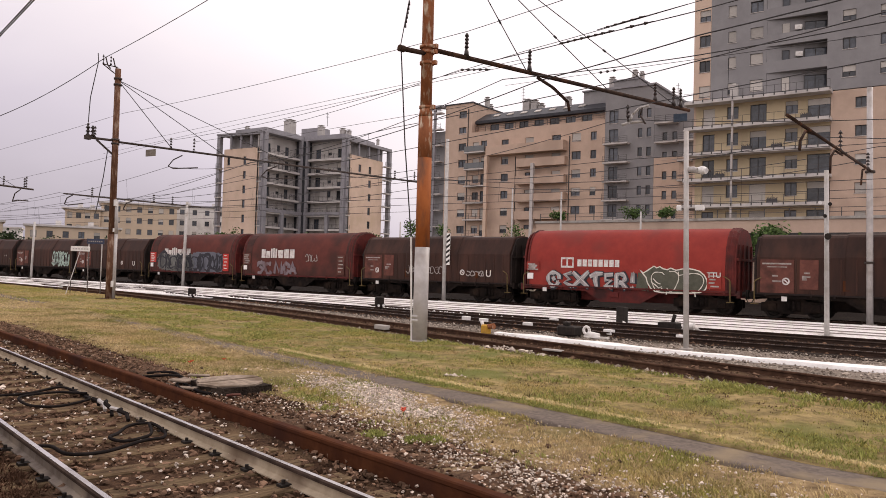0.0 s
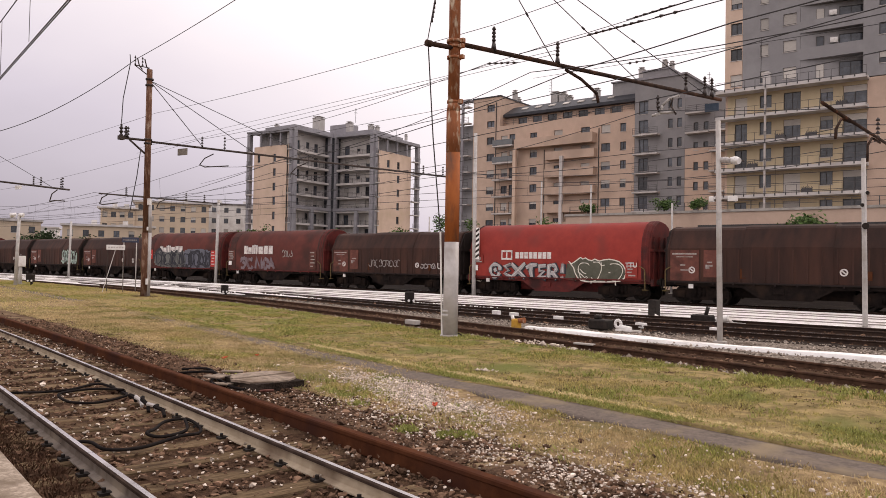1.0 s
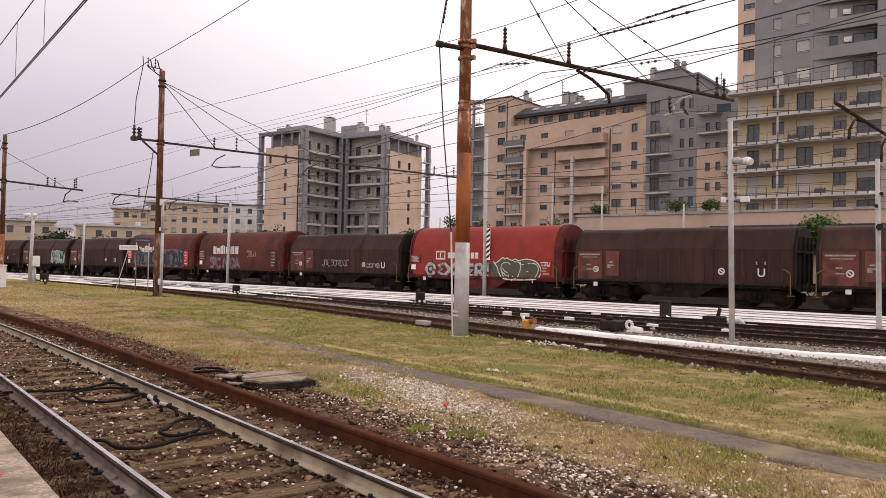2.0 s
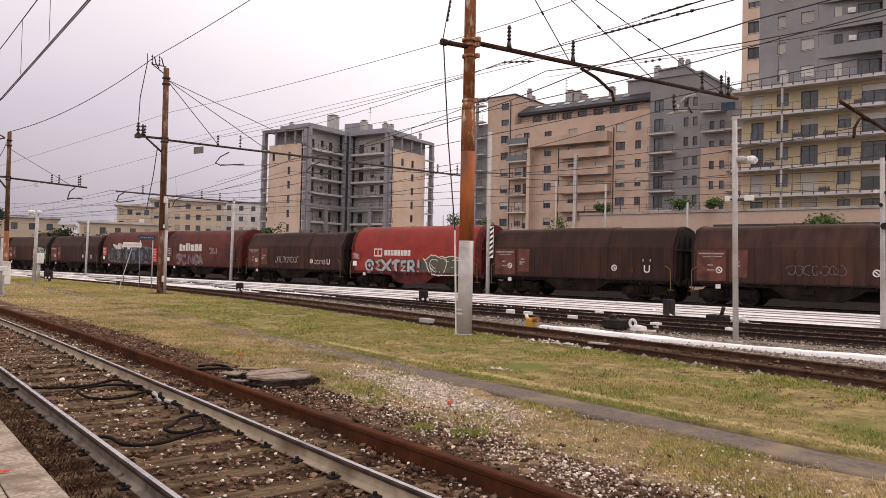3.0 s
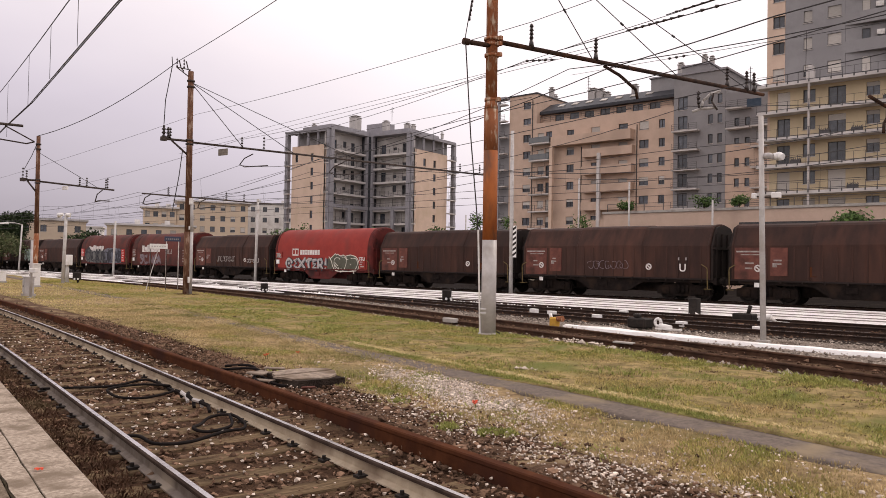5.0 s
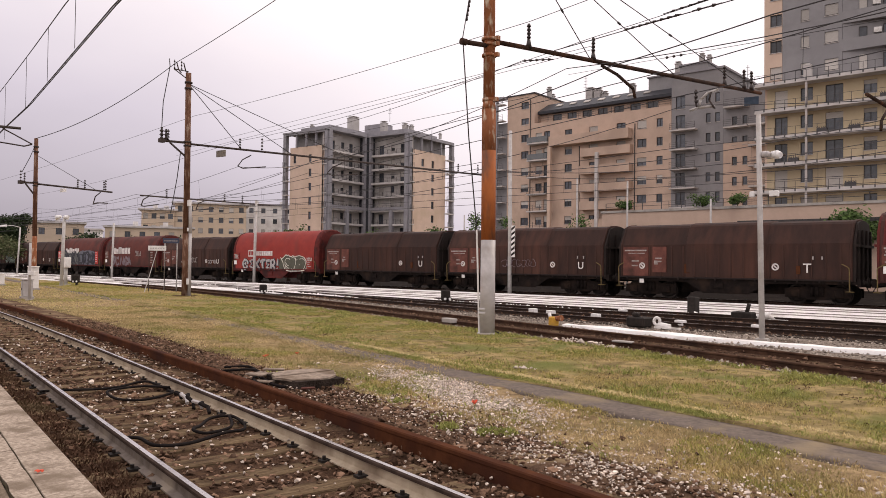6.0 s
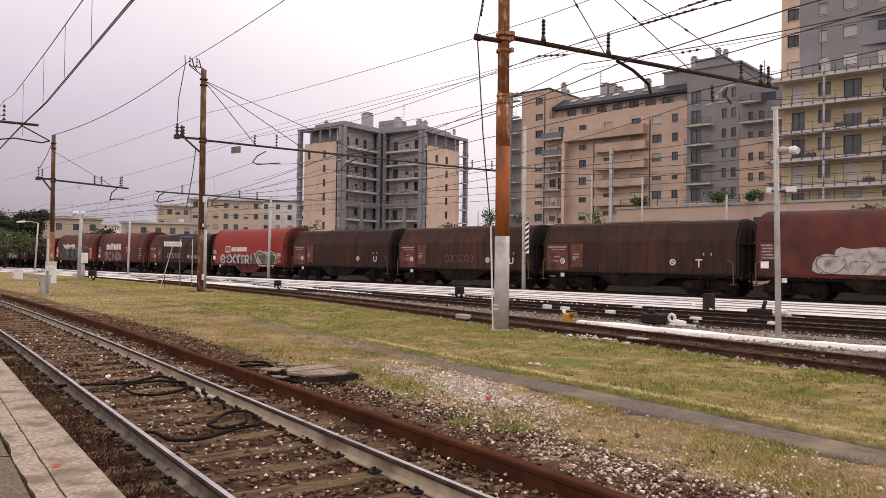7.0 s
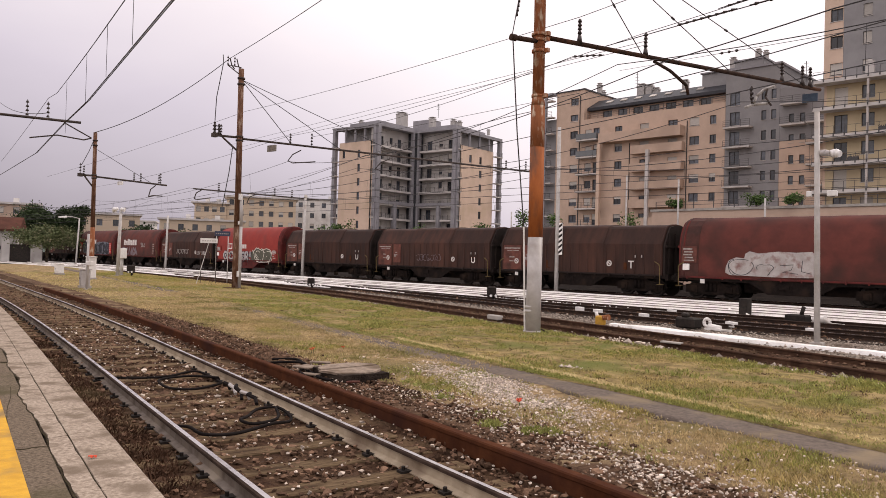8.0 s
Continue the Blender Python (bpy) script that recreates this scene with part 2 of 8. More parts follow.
def quadbox(bm, corners, z0, z1, mi=0):
    """A prism over a plan polygon (counter-clockwise)."""
    lo = [bm.verts.new((x, y, z0)) for x, y in corners]
    hi = [bm.verts.new((x, y, z1)) for x, y in corners]
    n = len(corners)
    bm.faces.new(hi).material_index = mi
    bm.faces.new(lo[::-1]).material_index = mi
    for i in range(n):
        bm.faces.new((lo[i], lo[(i + 1) % n], hi[(i + 1) % n], hi[i])).material_index = mi
    return bm


def tube(bm, p, q, r, r2=None, seg=8, mi=0, cap=True):
    """A round bar from p to q."""
    p, q = Vector(p), Vector(q)
    r2 = r if r2 is None else r2
    d = (q - p).normalized()
    a = d.orthogonal().normalized()
    b = d.cross(a)
    A = [bm.verts.new(p + (a * math.cos(2 * math.pi * i / seg) + b * math.sin(2 * math.pi * i / seg)) * r) for i in range(seg)]
    B = [bm.verts.new(q + (a * math.cos(2 * math.pi * i / seg) + b * math.sin(2 * math.pi * i / seg)) * r2) for i in range(seg)]
    for i in range(seg):
        f = bm.faces.new((A[i], A[(i + 1) % seg], B[(i + 1) % seg], B[i]))
        f.material_index, f.smooth = mi, seg > 6
    if cap:
        bm.faces.new(A[::-1]).material_index = mi
        bm.faces.new(B).material_index = mi
    return bm


def pipe(bm, pts, r, seg=6, mi=0):
    for a, b in zip(pts[:-1], pts[1:]):
        tube(bm, a, b, r, seg=seg, mi=mi)
    return bm


def sweep(bm, pts, profile, mats=None, closed=True):
    """Extrude a (side, up) profile along plan points (x, y, z); side is to the left of the way."""
    rings = []
    for i, p in enumerate(pts):
        p = Vector(p)
        a, b = Vector(pts[max(i - 1, 0)]), Vector(pts[min(i + 1, len(pts) - 1)])
        d = (b - a)
        d.z = 0
        d.normalize()
        s = Vector((-d.y, d.x, 0))
        rings.append([bm.verts.new(p + s * u + Vector((0, 0, v))) for u, v in profile])
    n = len(profile)
    for A, B in zip(rings[:-1], rings[1:]):
        for i in range(n if closed else n - 1):
            f = bm.faces.new((A[i], B[i], B[(i + 1) % n], A[(i + 1) % n]))
            if mats:
                f.material_index = mats[i]
    if closed:
        bm.faces.new(rings[0])
        bm.faces.new(rings[-1][::-1])
    bmesh.ops.recalc_face_normals(bm, faces=bm.faces[:])
    return bm


def poly(pts):
    """y over x from plan points, straight between them and beyond."""
    pts = sorted(pts)
    xs, ys = [p[0] for p in pts], [p[1] for p in pts]

    def f(x):
        if x <= xs[0]:
            return ys[0] + (x - xs[0]) * (ys[1] - ys[0]) / (xs[1] - xs[0])
        if x >= xs[-1]:
            return ys[-1] + (x - xs[-1]) * (ys[-1] - ys[-2]) / (xs[-1] - xs[-2])
        return float(np.interp(x, xs, ys))
    return f


def smoothf(f, w=4.0):
    """The line f rounded over w metres, tabulated."""
    xs = [-200 + 0.25 * i for i in range(1201)]
    ys = [sum(f(x + w * k / 4.0) * c for k, c in ((-4, 1), (-3, 2), (-2, 3), (-1, 4), (0, 5), (1, 4), (2, 3), (3, 2), (4, 1))) / 25.0 for x in xs]

    def g(x):
        u = min(max((x + 200) * 4, 0.0), 1199.0)
        i = int(u)
        return ys[i] + (ys[i + 1] - ys[i]) * (u - i)
    return g


def span(x0, x1, near=0.5):
    """x stations, dense near the camera."""
    out, x = [], x0
    while x < x1:
        out.append(x)
        x += near if -16 < x < 8 else (1.0 if -40 < x < 20 else 3.0)
    return out + [x1]


def strip(name, flo, fhi, x0, x1, ny, z, amp, material, edge=0.0, drop=0.06, near=0.5):
    """A sheet of ground between two lines, uneven, its edges turned down into the ground below."""
    bm = bmesh.new()
    xs = span(x0, x1, near)
    rows = []
    for x in xs:
        e0 = edge * noise.noise((x * 0.9, 3.1, z * 10)) + edge * 0.6 * noise.noise((x * 3.1, 1.7, z * 10))
        e1 = edge * noise.noise((x * 0.9, 9.4, z * 10)) + edge * 0.6 * noise.noise((x * 3.1, 5.7, z * 10))
        a, b = flo(x) + e0, fhi(x) + e1
        row = [bm.verts.new((x, a, z - drop))]
        for j in range(ny + 1):
            y = a + (b - a) * j / ny
            row.append(bm.verts.new((x, y, z + amp * noise.noise((x * 0.7, y * 0.7, 0.3)) + amp * 0.5 * noise.noise((x * 2.3, y * 2.3, 4.3)))))
        row.append(bm.verts.new((x, b, z - drop)))
        rows.append(row)
    for A, B in zip(rows[:-1], rows[1:]):
        for i in range(len(A) - 1):
            f = bm.faces.new((A[i], B[i], B[i + 1], A[i + 1]))
            f.smooth = True
    return link(name, bm, material)


def sloped(d0, s):
    return lambda x: d0 - s * x


# ================= the yard: plan lines =================
near_r = poly([(-90, 30.0), (-60, 22.0), (-32.66, 13.98), (-25.2, 11.82), (-16.4, 9.08), (-8.82, 6.55), (-4.33, 5.03), (20, -2.87)])
near_r = smoothf(near_r, 5.0)
K = 1.0515                                  # y offset for one metre across the near track
near_l = lambda x: near_r(x) - 1.505 * K
beam_l = lambda x: near_r(x) + 0.80
plat_e = lambda x: near_l(x) - (0.83 + 0.008 * (min(max(x, -30.0), 4.0) + 5.5)) * K
path_near = smoothf(poly([(-60, 29.5), (-32, 19.6), (-15.6, 13.25), (-9.5, 10.85), (-4.0, 8.90), (-1.2, 7.88), (12, 3.3)]), 2)
path_far = lambda x: path_near(x) + 0.74
t2_near = smoothf(poly([(-120, 47.0), (-70, 36.5), (-45, 30.6), (-33.8, 27.2), (-22, 23.0), (-13.8, 19.55), (-4.2, 15.60), (6, 11.3), (25, 3.2)]), 5)
t2_far = lambda x: t2_near(x) + 1.63
grass_e = lambda x: t2_near(x) - 1.0
t3_near = smoothf(poly([(-120, 52.0), (-70, 40.6), (-45, 34.8), (-30, 30.0), (-15, 24.9), (-8, 23.2), (0, 22.3), (30, 19.4)]), 5)
t3_far = lambda x: t3_near(x) + 1.54
t4_near = smoothf(poly([(-120, 52.6), (-70, 41.4), (-30, 31.6), (-15, 28.0), (-8, 26.8), (0, 26.0), (30, 23.0)]), 5)
t4_far = lambda x: t4_near(x) + 1.52
t5_near = sloped(29.0, 0.1)
t6_near = sloped(32.6, 0.1)
t7_near = sloped(36.90, 0.12316)
white_near = smoothf(poly([(-120, 42.0), (-45, 32.8), (-30, 30.4), (-20, 30.2), (-11.5, 28.9), (-7, 28.2), (0, 27.6), (30, 24.6)]), 3)
white_far = sloped(36.15, 0.12)
ZT = 0.08                                   # rail top of the train's line


verge_e = smoothf(lambda x: near_r(x) + (2.1 if x < -6.0 else 2.2), 1.0)


def ground():
    bm = bmesh.new()
    ax = sorted({-2500, -1200, -600, -300, *range(-160, 61, 20), 120, 300, 600, 1200, 2500})
    ay = sorted({-2500, -1200, -600, -300, -120, *range(-60, 161, 20), 300, 600, 1200, 2500})
    grid = [[bm.verts.new((x, y, -0.24)) for x in ax] for y in ay]
    for A, B in zip(grid[:-1], grid[1:]):
        for i in range(len(ax) - 1):
            bm.faces.new((A[i], A[i + 1], B[i + 1], B[i]))
    tagged(link("ground", bm, "earth"), "dusty grey-brown earth of a railway yard", "ground", kind="structure")


ground()
tagged(strip("ballast_bed_near", lambda x: plat_e(x) + 0.02, lambda x: near_r(x) + 1.35, -90, 16, 14, -0.175, 0.035, "bed_brown"), "rust-brown ballast bed under the platform track", "ballast", kind="structure")
tagged(strip("gravel_verge", lambda x: near_r(x) + 1.25, lambda x: near_r(x) + 2.9, -90, 16, 8, -0.135, 0.04, "verge", 0.25), "brown gravelly verge with pale stones and weeds", "ground", kind="structure")
tagged(strip("dry_grass_verge", lambda x: verge_e(x), lambda x: path_near(x) + 0.03, -90, 16, 8, -0.115, 0.04, "turf_dry", 0.3), "straw-coloured dry grass beside an asphalt path", "grass", kind="structure")
tagged(strip("asphalt_path", path_near, path_far, -90, 16, 4, -0.105, 0.008, "asphalt", 0.05), "narrow worn grey asphalt path through the grass", "path", kind="structure")
tagged(strip("grass_verge", lambda x: path_far(x) - 0.03, lambda x: grass_e(x) + 0.1, -120, 25, 16, -0.10, 0.05, "turf", 0.15), "patchy green and straw-coloured grass strip", "grass", kind="structure")
tagged(strip("ballast_bed_mid", grass_e, lambda x: t3_near(x) - 1.0, -120, 30, 10, -0.17, 0.03, "bed_grey", 0.15), "grey-brown ballast between the sidings", "ballast", kind="structure")
tagged(strip("ballast_bed_siding", lambda x: grass_e(x) + 0.35, lambda x: t2_far(x) + 0.35, -120, 30, 6, -0.155, 0.025, "bed_brown", 0.15), "dark brown ballast under the rusty siding", "ballast", kind="structure")
tagged(strip("ballast_bed_dark", lambda x: t3_near(x) - 1.02, lambda x: white_near(x) + 0.4, -120, 40, 10, -0.16, 0.03, "bed_dark", 0.1), "dark oily ballast under the switch tracks", "ballast", kind="structure")
tagged(strip("ballast_bed_white", white_near, white_far, -150, 45, 14, -0.10, 0.03, "bed_white", 0.12, near=1.0), "whitewashed ballast around the through tracks", "ballast", kind="structure")
# 40 m wide bed, its colour standing in for the train's shade
tagged(strip("ballast_bed_far", lambda x: white_far(x) - 0.02, lambda x: white_far(x) + 40, -190, 60, 12, -0.09, 0.03, "bed_sooty", 0.1, near=1.0), "ballast under the freight train, painted dark for its shade", "ballast", kind="structure")
w_strip = smoothf(poly([(-11.6, 21.4), (-10.4, 21.1), (-8, 20.05), (-5, 19.45), (0, 18.6), (6, 17.2), (30, 11)]), 1.0)
tagged(strip("lime_strip", lambda x: w_strip(x) - min(0.24, 0.04 + 0.16 * (x + 10.05)), lambda x: w_strip(x) + min(0.34, 0.05 + 0.20 * (x + 10.05)), -10.05, 20, 4, -0.08, 0.03, "bed_white", 0.30, 0.2), "white lime-dusted walkway between the tracks", "ballast", kind="structure")

# rail section: foot, web, head
RAIL = [(-0.070, -0.150), (0.070, -0.150), (0.070, -0.138), (0.012, -0.118), (0.010, -0.045), (0.036, -0.035), (0.036, -0.011), (0.021, 0.0), (-0.021, 0.0), (-0.036, -0.011), (-0.036, -0.035), (-0.010, -0.045), (-0.012, -0.118), (-0.070, -0.138)]
RAIL_M = [1, 1, 1, 1, 1, 2, 2, 0, 2, 2, 1, 1, 1, 1]


def track(name, f, gauge_y, x0, x1, z, top, side, label, near=0.5, head=None):
    tr = empty(name, pose(0, 0, 0), label, "railway track", kind="structure")
    for off in (0.0, gauge_y):
        bm = bmesh.new()
        sweep(bm, [(x, f(x) + off, z) for x in span(x0, x1, near)], RAIL, RAIL_M)
        part("rail", bm, [top, "rail_dirty" if name == "track_1" and off == 0.0 else side, head or side], tr)
    return tr


near_track = track("track_1", near_l, 1.505 * K, -90, 14, 0.0, "rail_top", "rail_side", "platform track with polished rails on weathered timber sleepers", head="rail_head")
track_2 = track("track_2", t2_near, 1.63, -120, 24, -0.03, "rail_rusty", "rail_rusty", "rusty siding track at the edge of the grass")
track_3 = track("track_3", t3_near, 1.54, -120, 30, -0.02, "rail_top", "rail_dark", "dark switch track with polished rail heads")
track_4 = track("track_4", t4_near, 1.52, -100, 30, -0.01, "rail_dark", "rail_dark", "dark switch track beside whitewashed ballast", 1.0)
track_5 = track("track_5", t5_near, 1.512, -150, 45, 0.03, "rail_grey", "rail_white", "through track with whitewashed rails in pale ballast", 1.0, "rail_grey")
track_6 = track("track_6", t6_near, 1.512, -150, 45, 0.04, "rail_grey", "rail_white", "through track with whitewashed rails in pale ballast", 1.0, "rail_grey")
track_8 = track("track_8", sloped(35.05, 0.115), 0.4, -150, 45, 0.05, "rail_grey", "rail_white", "whitewashed spare rails laid beside the main line", 1.0, "rail_white")
track_7 = track("track_7", t7_near, 1.512, -190, 60, ZT, "rail_top", "rail_dark", "main-line track under the freight train", 1.0)


def rusty_beam():
    bm = bmesh.new()
    prof = [(0.0, -0.17), (0.11, -0.17), (0.11, 0.0), (0.085, 0.012), (0.0, 0.012), (-0.012, 0.0), (-0.012, -0.03), (0.0, -0.04)]
    sweep(bm, [(x, beam_l(x), -0.005 + 0.006 * noise.noise((x * 0.4, 0, 0))) for x in span(-34, 12)], prof)
    tagged(link("steel_beam", bm, "rust"), "long rust-brown steel rail lying beside the platform track", "steel beam")


rusty_beam()


# ================= platform =================
PZ = 0.30


def platform():
    root = empty("platform", pose(0, 0, 0), "old asphalt platform with stone edge and yellow line", "platform", kind="structure")
    def ribbon(name, a, b, z0, z1, material, label="", x0=-60, x1=12):
        bm = bmesh.new()
        xs = span(x0, x1)
        rows = [[bm.verts.new(v) for v in ((x, plat_e(x) - a * K, z0), (x, plat_e(x) - a * K, z1), (x, plat_e(x) - (a + b) / 2 * K, z1 + 0.003 * noise.noise((x, a, 0))), (x, plat_e(x) - b * K, z1), (x, plat_e(x) - b * K, z0))] for x in xs]
        for A, B in zip(rows[:-1], rows[1:]):
            for i in range(4):
                bm.faces.new((A[i], A[i + 1], B[i + 1], B[i]))
        bmesh.ops.recalc_face_normals(bm, faces=bm.faces[:])
        return part(name, bm, material, root, label)
    ribbon("deck", 0.44, 9.0, -0.2, PZ - 0.012, "plat", "cracked brown-grey asphalt deck")
    ribbon("yellow_line", 0.635, 1.0, PZ - 0.05, PZ - 0.006, "yellow", "worn yellow safety line")
    ribbon("footing", 0.02, 0.44, -0.2, PZ - 0.14, "concrete")
    return root


platform_ob = platform()


# ================= freight train =================
M["tarp_red"] = mat("red_tarpaulin", (0.235, 0.026, 0.020), (0.30, 0.038, 0.028), 1.4, 0.62, 0.15, (0.20, 0.035, 0.028), 0.6, 0.35, fine=12, bump_d=0.02)
M["tarp_faded"] = mat("faded_red_tarpaulin", (0.088, 0.024, 0.019), (0.132, 0.036, 0.028), 1.1, 0.75, 0.15, (0.050, 0.021, 0.017), 0.45, 0.52, fine=12, bump_d=0.02)
M["hood_brown"] = mat("sooty_brown_hood", (0.026, 0.0122, 0.0095), (0.050, 0.023, 0.017), 1.6, 0.72, 0.2, (0.068, 0.028, 0.019), 0.7, 0.35, fine=14, stretch=(1.6, 1, 0.35), jitter=0.2)
M["panel_red"] = mat("rusty_red_lettering_panel", (0.100, 0.036, 0.027), (0.155, 0.056, 0.043), 3.0, 0.75, 0.1, (0.060, 0.025, 0.019), 1.6, 0.48)
M["under"] = mat("grimy_underframe", (0.009, 0.007, 0.0065), (0.02, 0.015, 0.0135), 5.0, 0.85, 0.4, (0.032, 0.021, 0.016), 1.4, 0.35)
M["end_dark"] = mat("sooty_end_wall", (0.013, 0.009, 0.008), (0.024, 0.016, 0.014), 3.0, 0.8, 0.2)
M["end_red"] = mat("sooty_red_end_wall", (0.085, 0.014, 0.013), (0.13, 0.022, 0.018), 3.0, 0.7, 0.2, (0.04, 0.013, 0.012), 1.2, 0.4)
M["end_brown"] = mat("sooty_brown_end_hood", (0.050, 0.020, 0.016), (0.085, 0.030, 0.024), 2.5, 0.72, 0.2, (0.036, 0.017, 0.014), 1.1, 0.4)
M["letter"] = mat("faded_white_lettering", (0.52, 0.48, 0.46), (0.70, 0.67, 0.65), 9.0, 0.7, 0.0, (0.36, 0.30, 0.28), 3.0, 0.3)
M["letter_dull"] = mat("grimy_white_lettering", (0.26, 0.23, 0.22), (0.40, 0.37, 0.35), 9.0, 0.7, 0.0, (0.18, 0.14, 0.13), 3.0, 0.4)
M["spray_grey"] = mat("silver_spray_paint", (0.30, 0.29, 0.29), (0.42, 0.41, 0.41), 2.5, 0.55, 0.0, (0.20, 0.17, 0.17), 1.5, 0.4)
M["spray_dull"] = mat("dull_violet_spray_paint", (0.15, 0.115, 0.13), (0.22, 0.18, 0.195), 2.5, 0.6, 0.0, (0.12, 0.06, 0.06), 1.5, 0.4)
M["spray_olive"] = mat("olive_spray_paint", (0.060, 0.062, 0.045), (0.10, 0.10, 0.075), 2.5, 0.6, 0.0)
M["spray_line"] = mat("cream_spray_outline", (0.58, 0.55, 0.48), (0.70, 0.67, 0.60), 5.0, 0.6, 0.0)
M["spray_dark"] = mat("dark_spray_outline", (0.02, 0.02, 0.026), (0.04, 0.04, 0.05), 5.0, 0.6, 0.0)
M["spray_blue"] = mat("slate_blue_spray_paint", (0.09, 0.095, 0.12), (0.165, 0.17, 0.20), 2.0, 0.6, 0.0, (0.07, 0.07, 0.09), 1.0, 0.45)
M["spray_slate"] = mat("grey_green_spray_paint", (0.10, 0.105, 0.10), (0.18, 0.18, 0.17), 2.0, 0.6, 0.0, (0.07, 0.07, 0.07), 1.2, 0.45)
M["spray_silver"] = mat("worn_silver_spray_paint", (0.32, 0.29, 0.275), (0.44, 0.41, 0.395), 1.6, 0.6, 0.0, (0.22, 0.13, 0.12), 2.6, 0.4)
M["spray_mint"] = mat("mint_spray_paint", (0.30, 0.40, 0.35), (0.42, 0.52, 0.46), 3.0, 0.6, 0.0, (0.08, 0.09, 0.085), 2.5, 0.5)
M["sign_red"] = mat("scarlet_label_panel", (0.42, 0.035, 0.028), (0.50, 0.05, 0.04), 4.0, 0.6, 0.0)
M["handrail"] = mat("dull_mustard_handrail", (0.10, 0.072, 0.03), (0.17, 0.12, 0.05), 6.0, 0.7, 0.0)

TRAIN_SLOPE, TRAIN_S0, TRAIN_V, WAGON = 0.12316, -5.365, 5.737, 12.04
TRAIN_YAW = -math.degrees(math.atan(TRAIN_SLOPE))


def train_pose(i, t):
    """Wagon i's middle at t seconds: it rolls away along the line at a steady 5.74 m/s."""
    s = TRAIN_S0 + WAGON * (i - 0.5) - TRAIN_V * t
    n = math.sqrt(1 + TRAIN_SLOPE ** 2)
    x, y = s / n, 36.204 - TRAIN_SLOPE * s / n
    return pose(x + 1.45 * TRAIN_SLOPE / n, y + 1.45 / n, ZT, 0, 0, TRAIN_YAW)


def body_profile(kind):
    """Half cross-section (y, z), from the sill up to the ridge."""
    if kind == "brown":
        return [(1.43, 1.06), (1.45, 2.72), (1.38, 2.86), (0.98, 3.58), (0.86, 3.68), (0.45, 3.77), (0.0, 3.80)]
    return [(1.42, 1.02), (1.45, 2.35), (1.43, 2.75), (1.33, 3.22), (1.14, 3.63), (0.86, 3.91), (0.48, 4.07), (0.0, 4.12)]


def shell(bm, kind, stations):
    """A hood: the profile swept along x; stations of (x, widen)."""
    half = body_profile(kind)
    full = [(-y, z) for y, z in half] + [(y, z) for y, z in half[-2::-1]]
    rings = []
    for x, g in stations:
        rings.append([bm.verts.new((x, y * (1 + g / 1.45), z if z < 1.3 else 1.1 + (z - 1.1) * (1 + g / 2.9))) for y, z in full])
    for A, B in zip(rings[:-1], rings[1:]):
        for i in range(len(full) - 1):
            bm.faces.new((A[i], A[i + 1], B[i + 1], B[i]))
    bm.faces.new(rings[0])
    bm.faces.new(rings[-1][::-1])
    bmesh.ops.recalc_face_normals(bm, faces=bm.faces[:])
    return bm


def ribs(bm, kind, xs, w, d):
    """Thin bows standing proud of the cover."""
    half = body_profile(kind)
    full = [(-y, z) for y, z in half] + [(y, z) for y, z in half[-2::-1]]
    for x in xs:
        rings = []
        for xx, g in ((x - w, 0.0), (x - w * 0.5, d), (x + w * 0.5, d), (x + w, 0.0)):
            rings.append([bm.verts.new((xx, y * (1 + g / 1.45), z * (1 + g / 4) if z > 1.3 else z)) for y, z in full])
        for A, B in zip(rings[:-1], rings[1:]):
            for i in range(len(full) - 1):
                bm.faces.new((A[i], A[i + 1], B[i + 1], B[i]))
    return bm


def plate(bm, x0, x1, z0, z1, y=-1.462, th=0.012, mi=0):
    return box(bm, x0, x1, y - th, y + 0.02, z0, z1, mi)


def blob_letters(bm, x0, x1, z0, z1, count, seed, y, stroke, mi=0):
    """Illegible fat strokes, standing a few millimetres proud of the cover."""
    rnd = random.Random(seed)
    w = (x1 - x0) / count
    for k in range(count):
        cx = x0 + (k + 0.5) * w
        h = (z1 - z0) * rnd.uniform(0.85, 1.05)
        pts = []
        n = rnd.choice((4, 5, 6))
        for j in range(n):
            pts.append((cx + w * rnd.uniform(-0.42, 0.42), z0 + h * (j / (n - 1)) if k % 2 else z0 + h * abs(1 - 2 * j / (n - 1))))
        for (xa, za), (xb, zb) in zip(pts[:-1], pts[1:]):
            dx, dz = xb - xa, zb - za
            ln = math.hypot(dx, dz) or 1
            px, pz = -dz / ln * stroke / 2, dx / ln * stroke / 2
            vs = [bm.verts.new((xx, yy, zz)) for yy in (y, y + 0.03) for xx, zz in ((xa + px, za + pz), (xa - px, za - pz), (xb - px, zb - pz), (xb + px, zb + pz))]
            for q in ((0, 1, 2, 3), (4, 7, 6, 5), (0, 4, 5, 1), (1, 5, 6, 2), (2, 6, 7, 3), (3, 7, 4, 0)):
                f = bm.faces.new([vs[i] for i in q])
                f.material_index = mi
            y -= 0.0006
    return bm


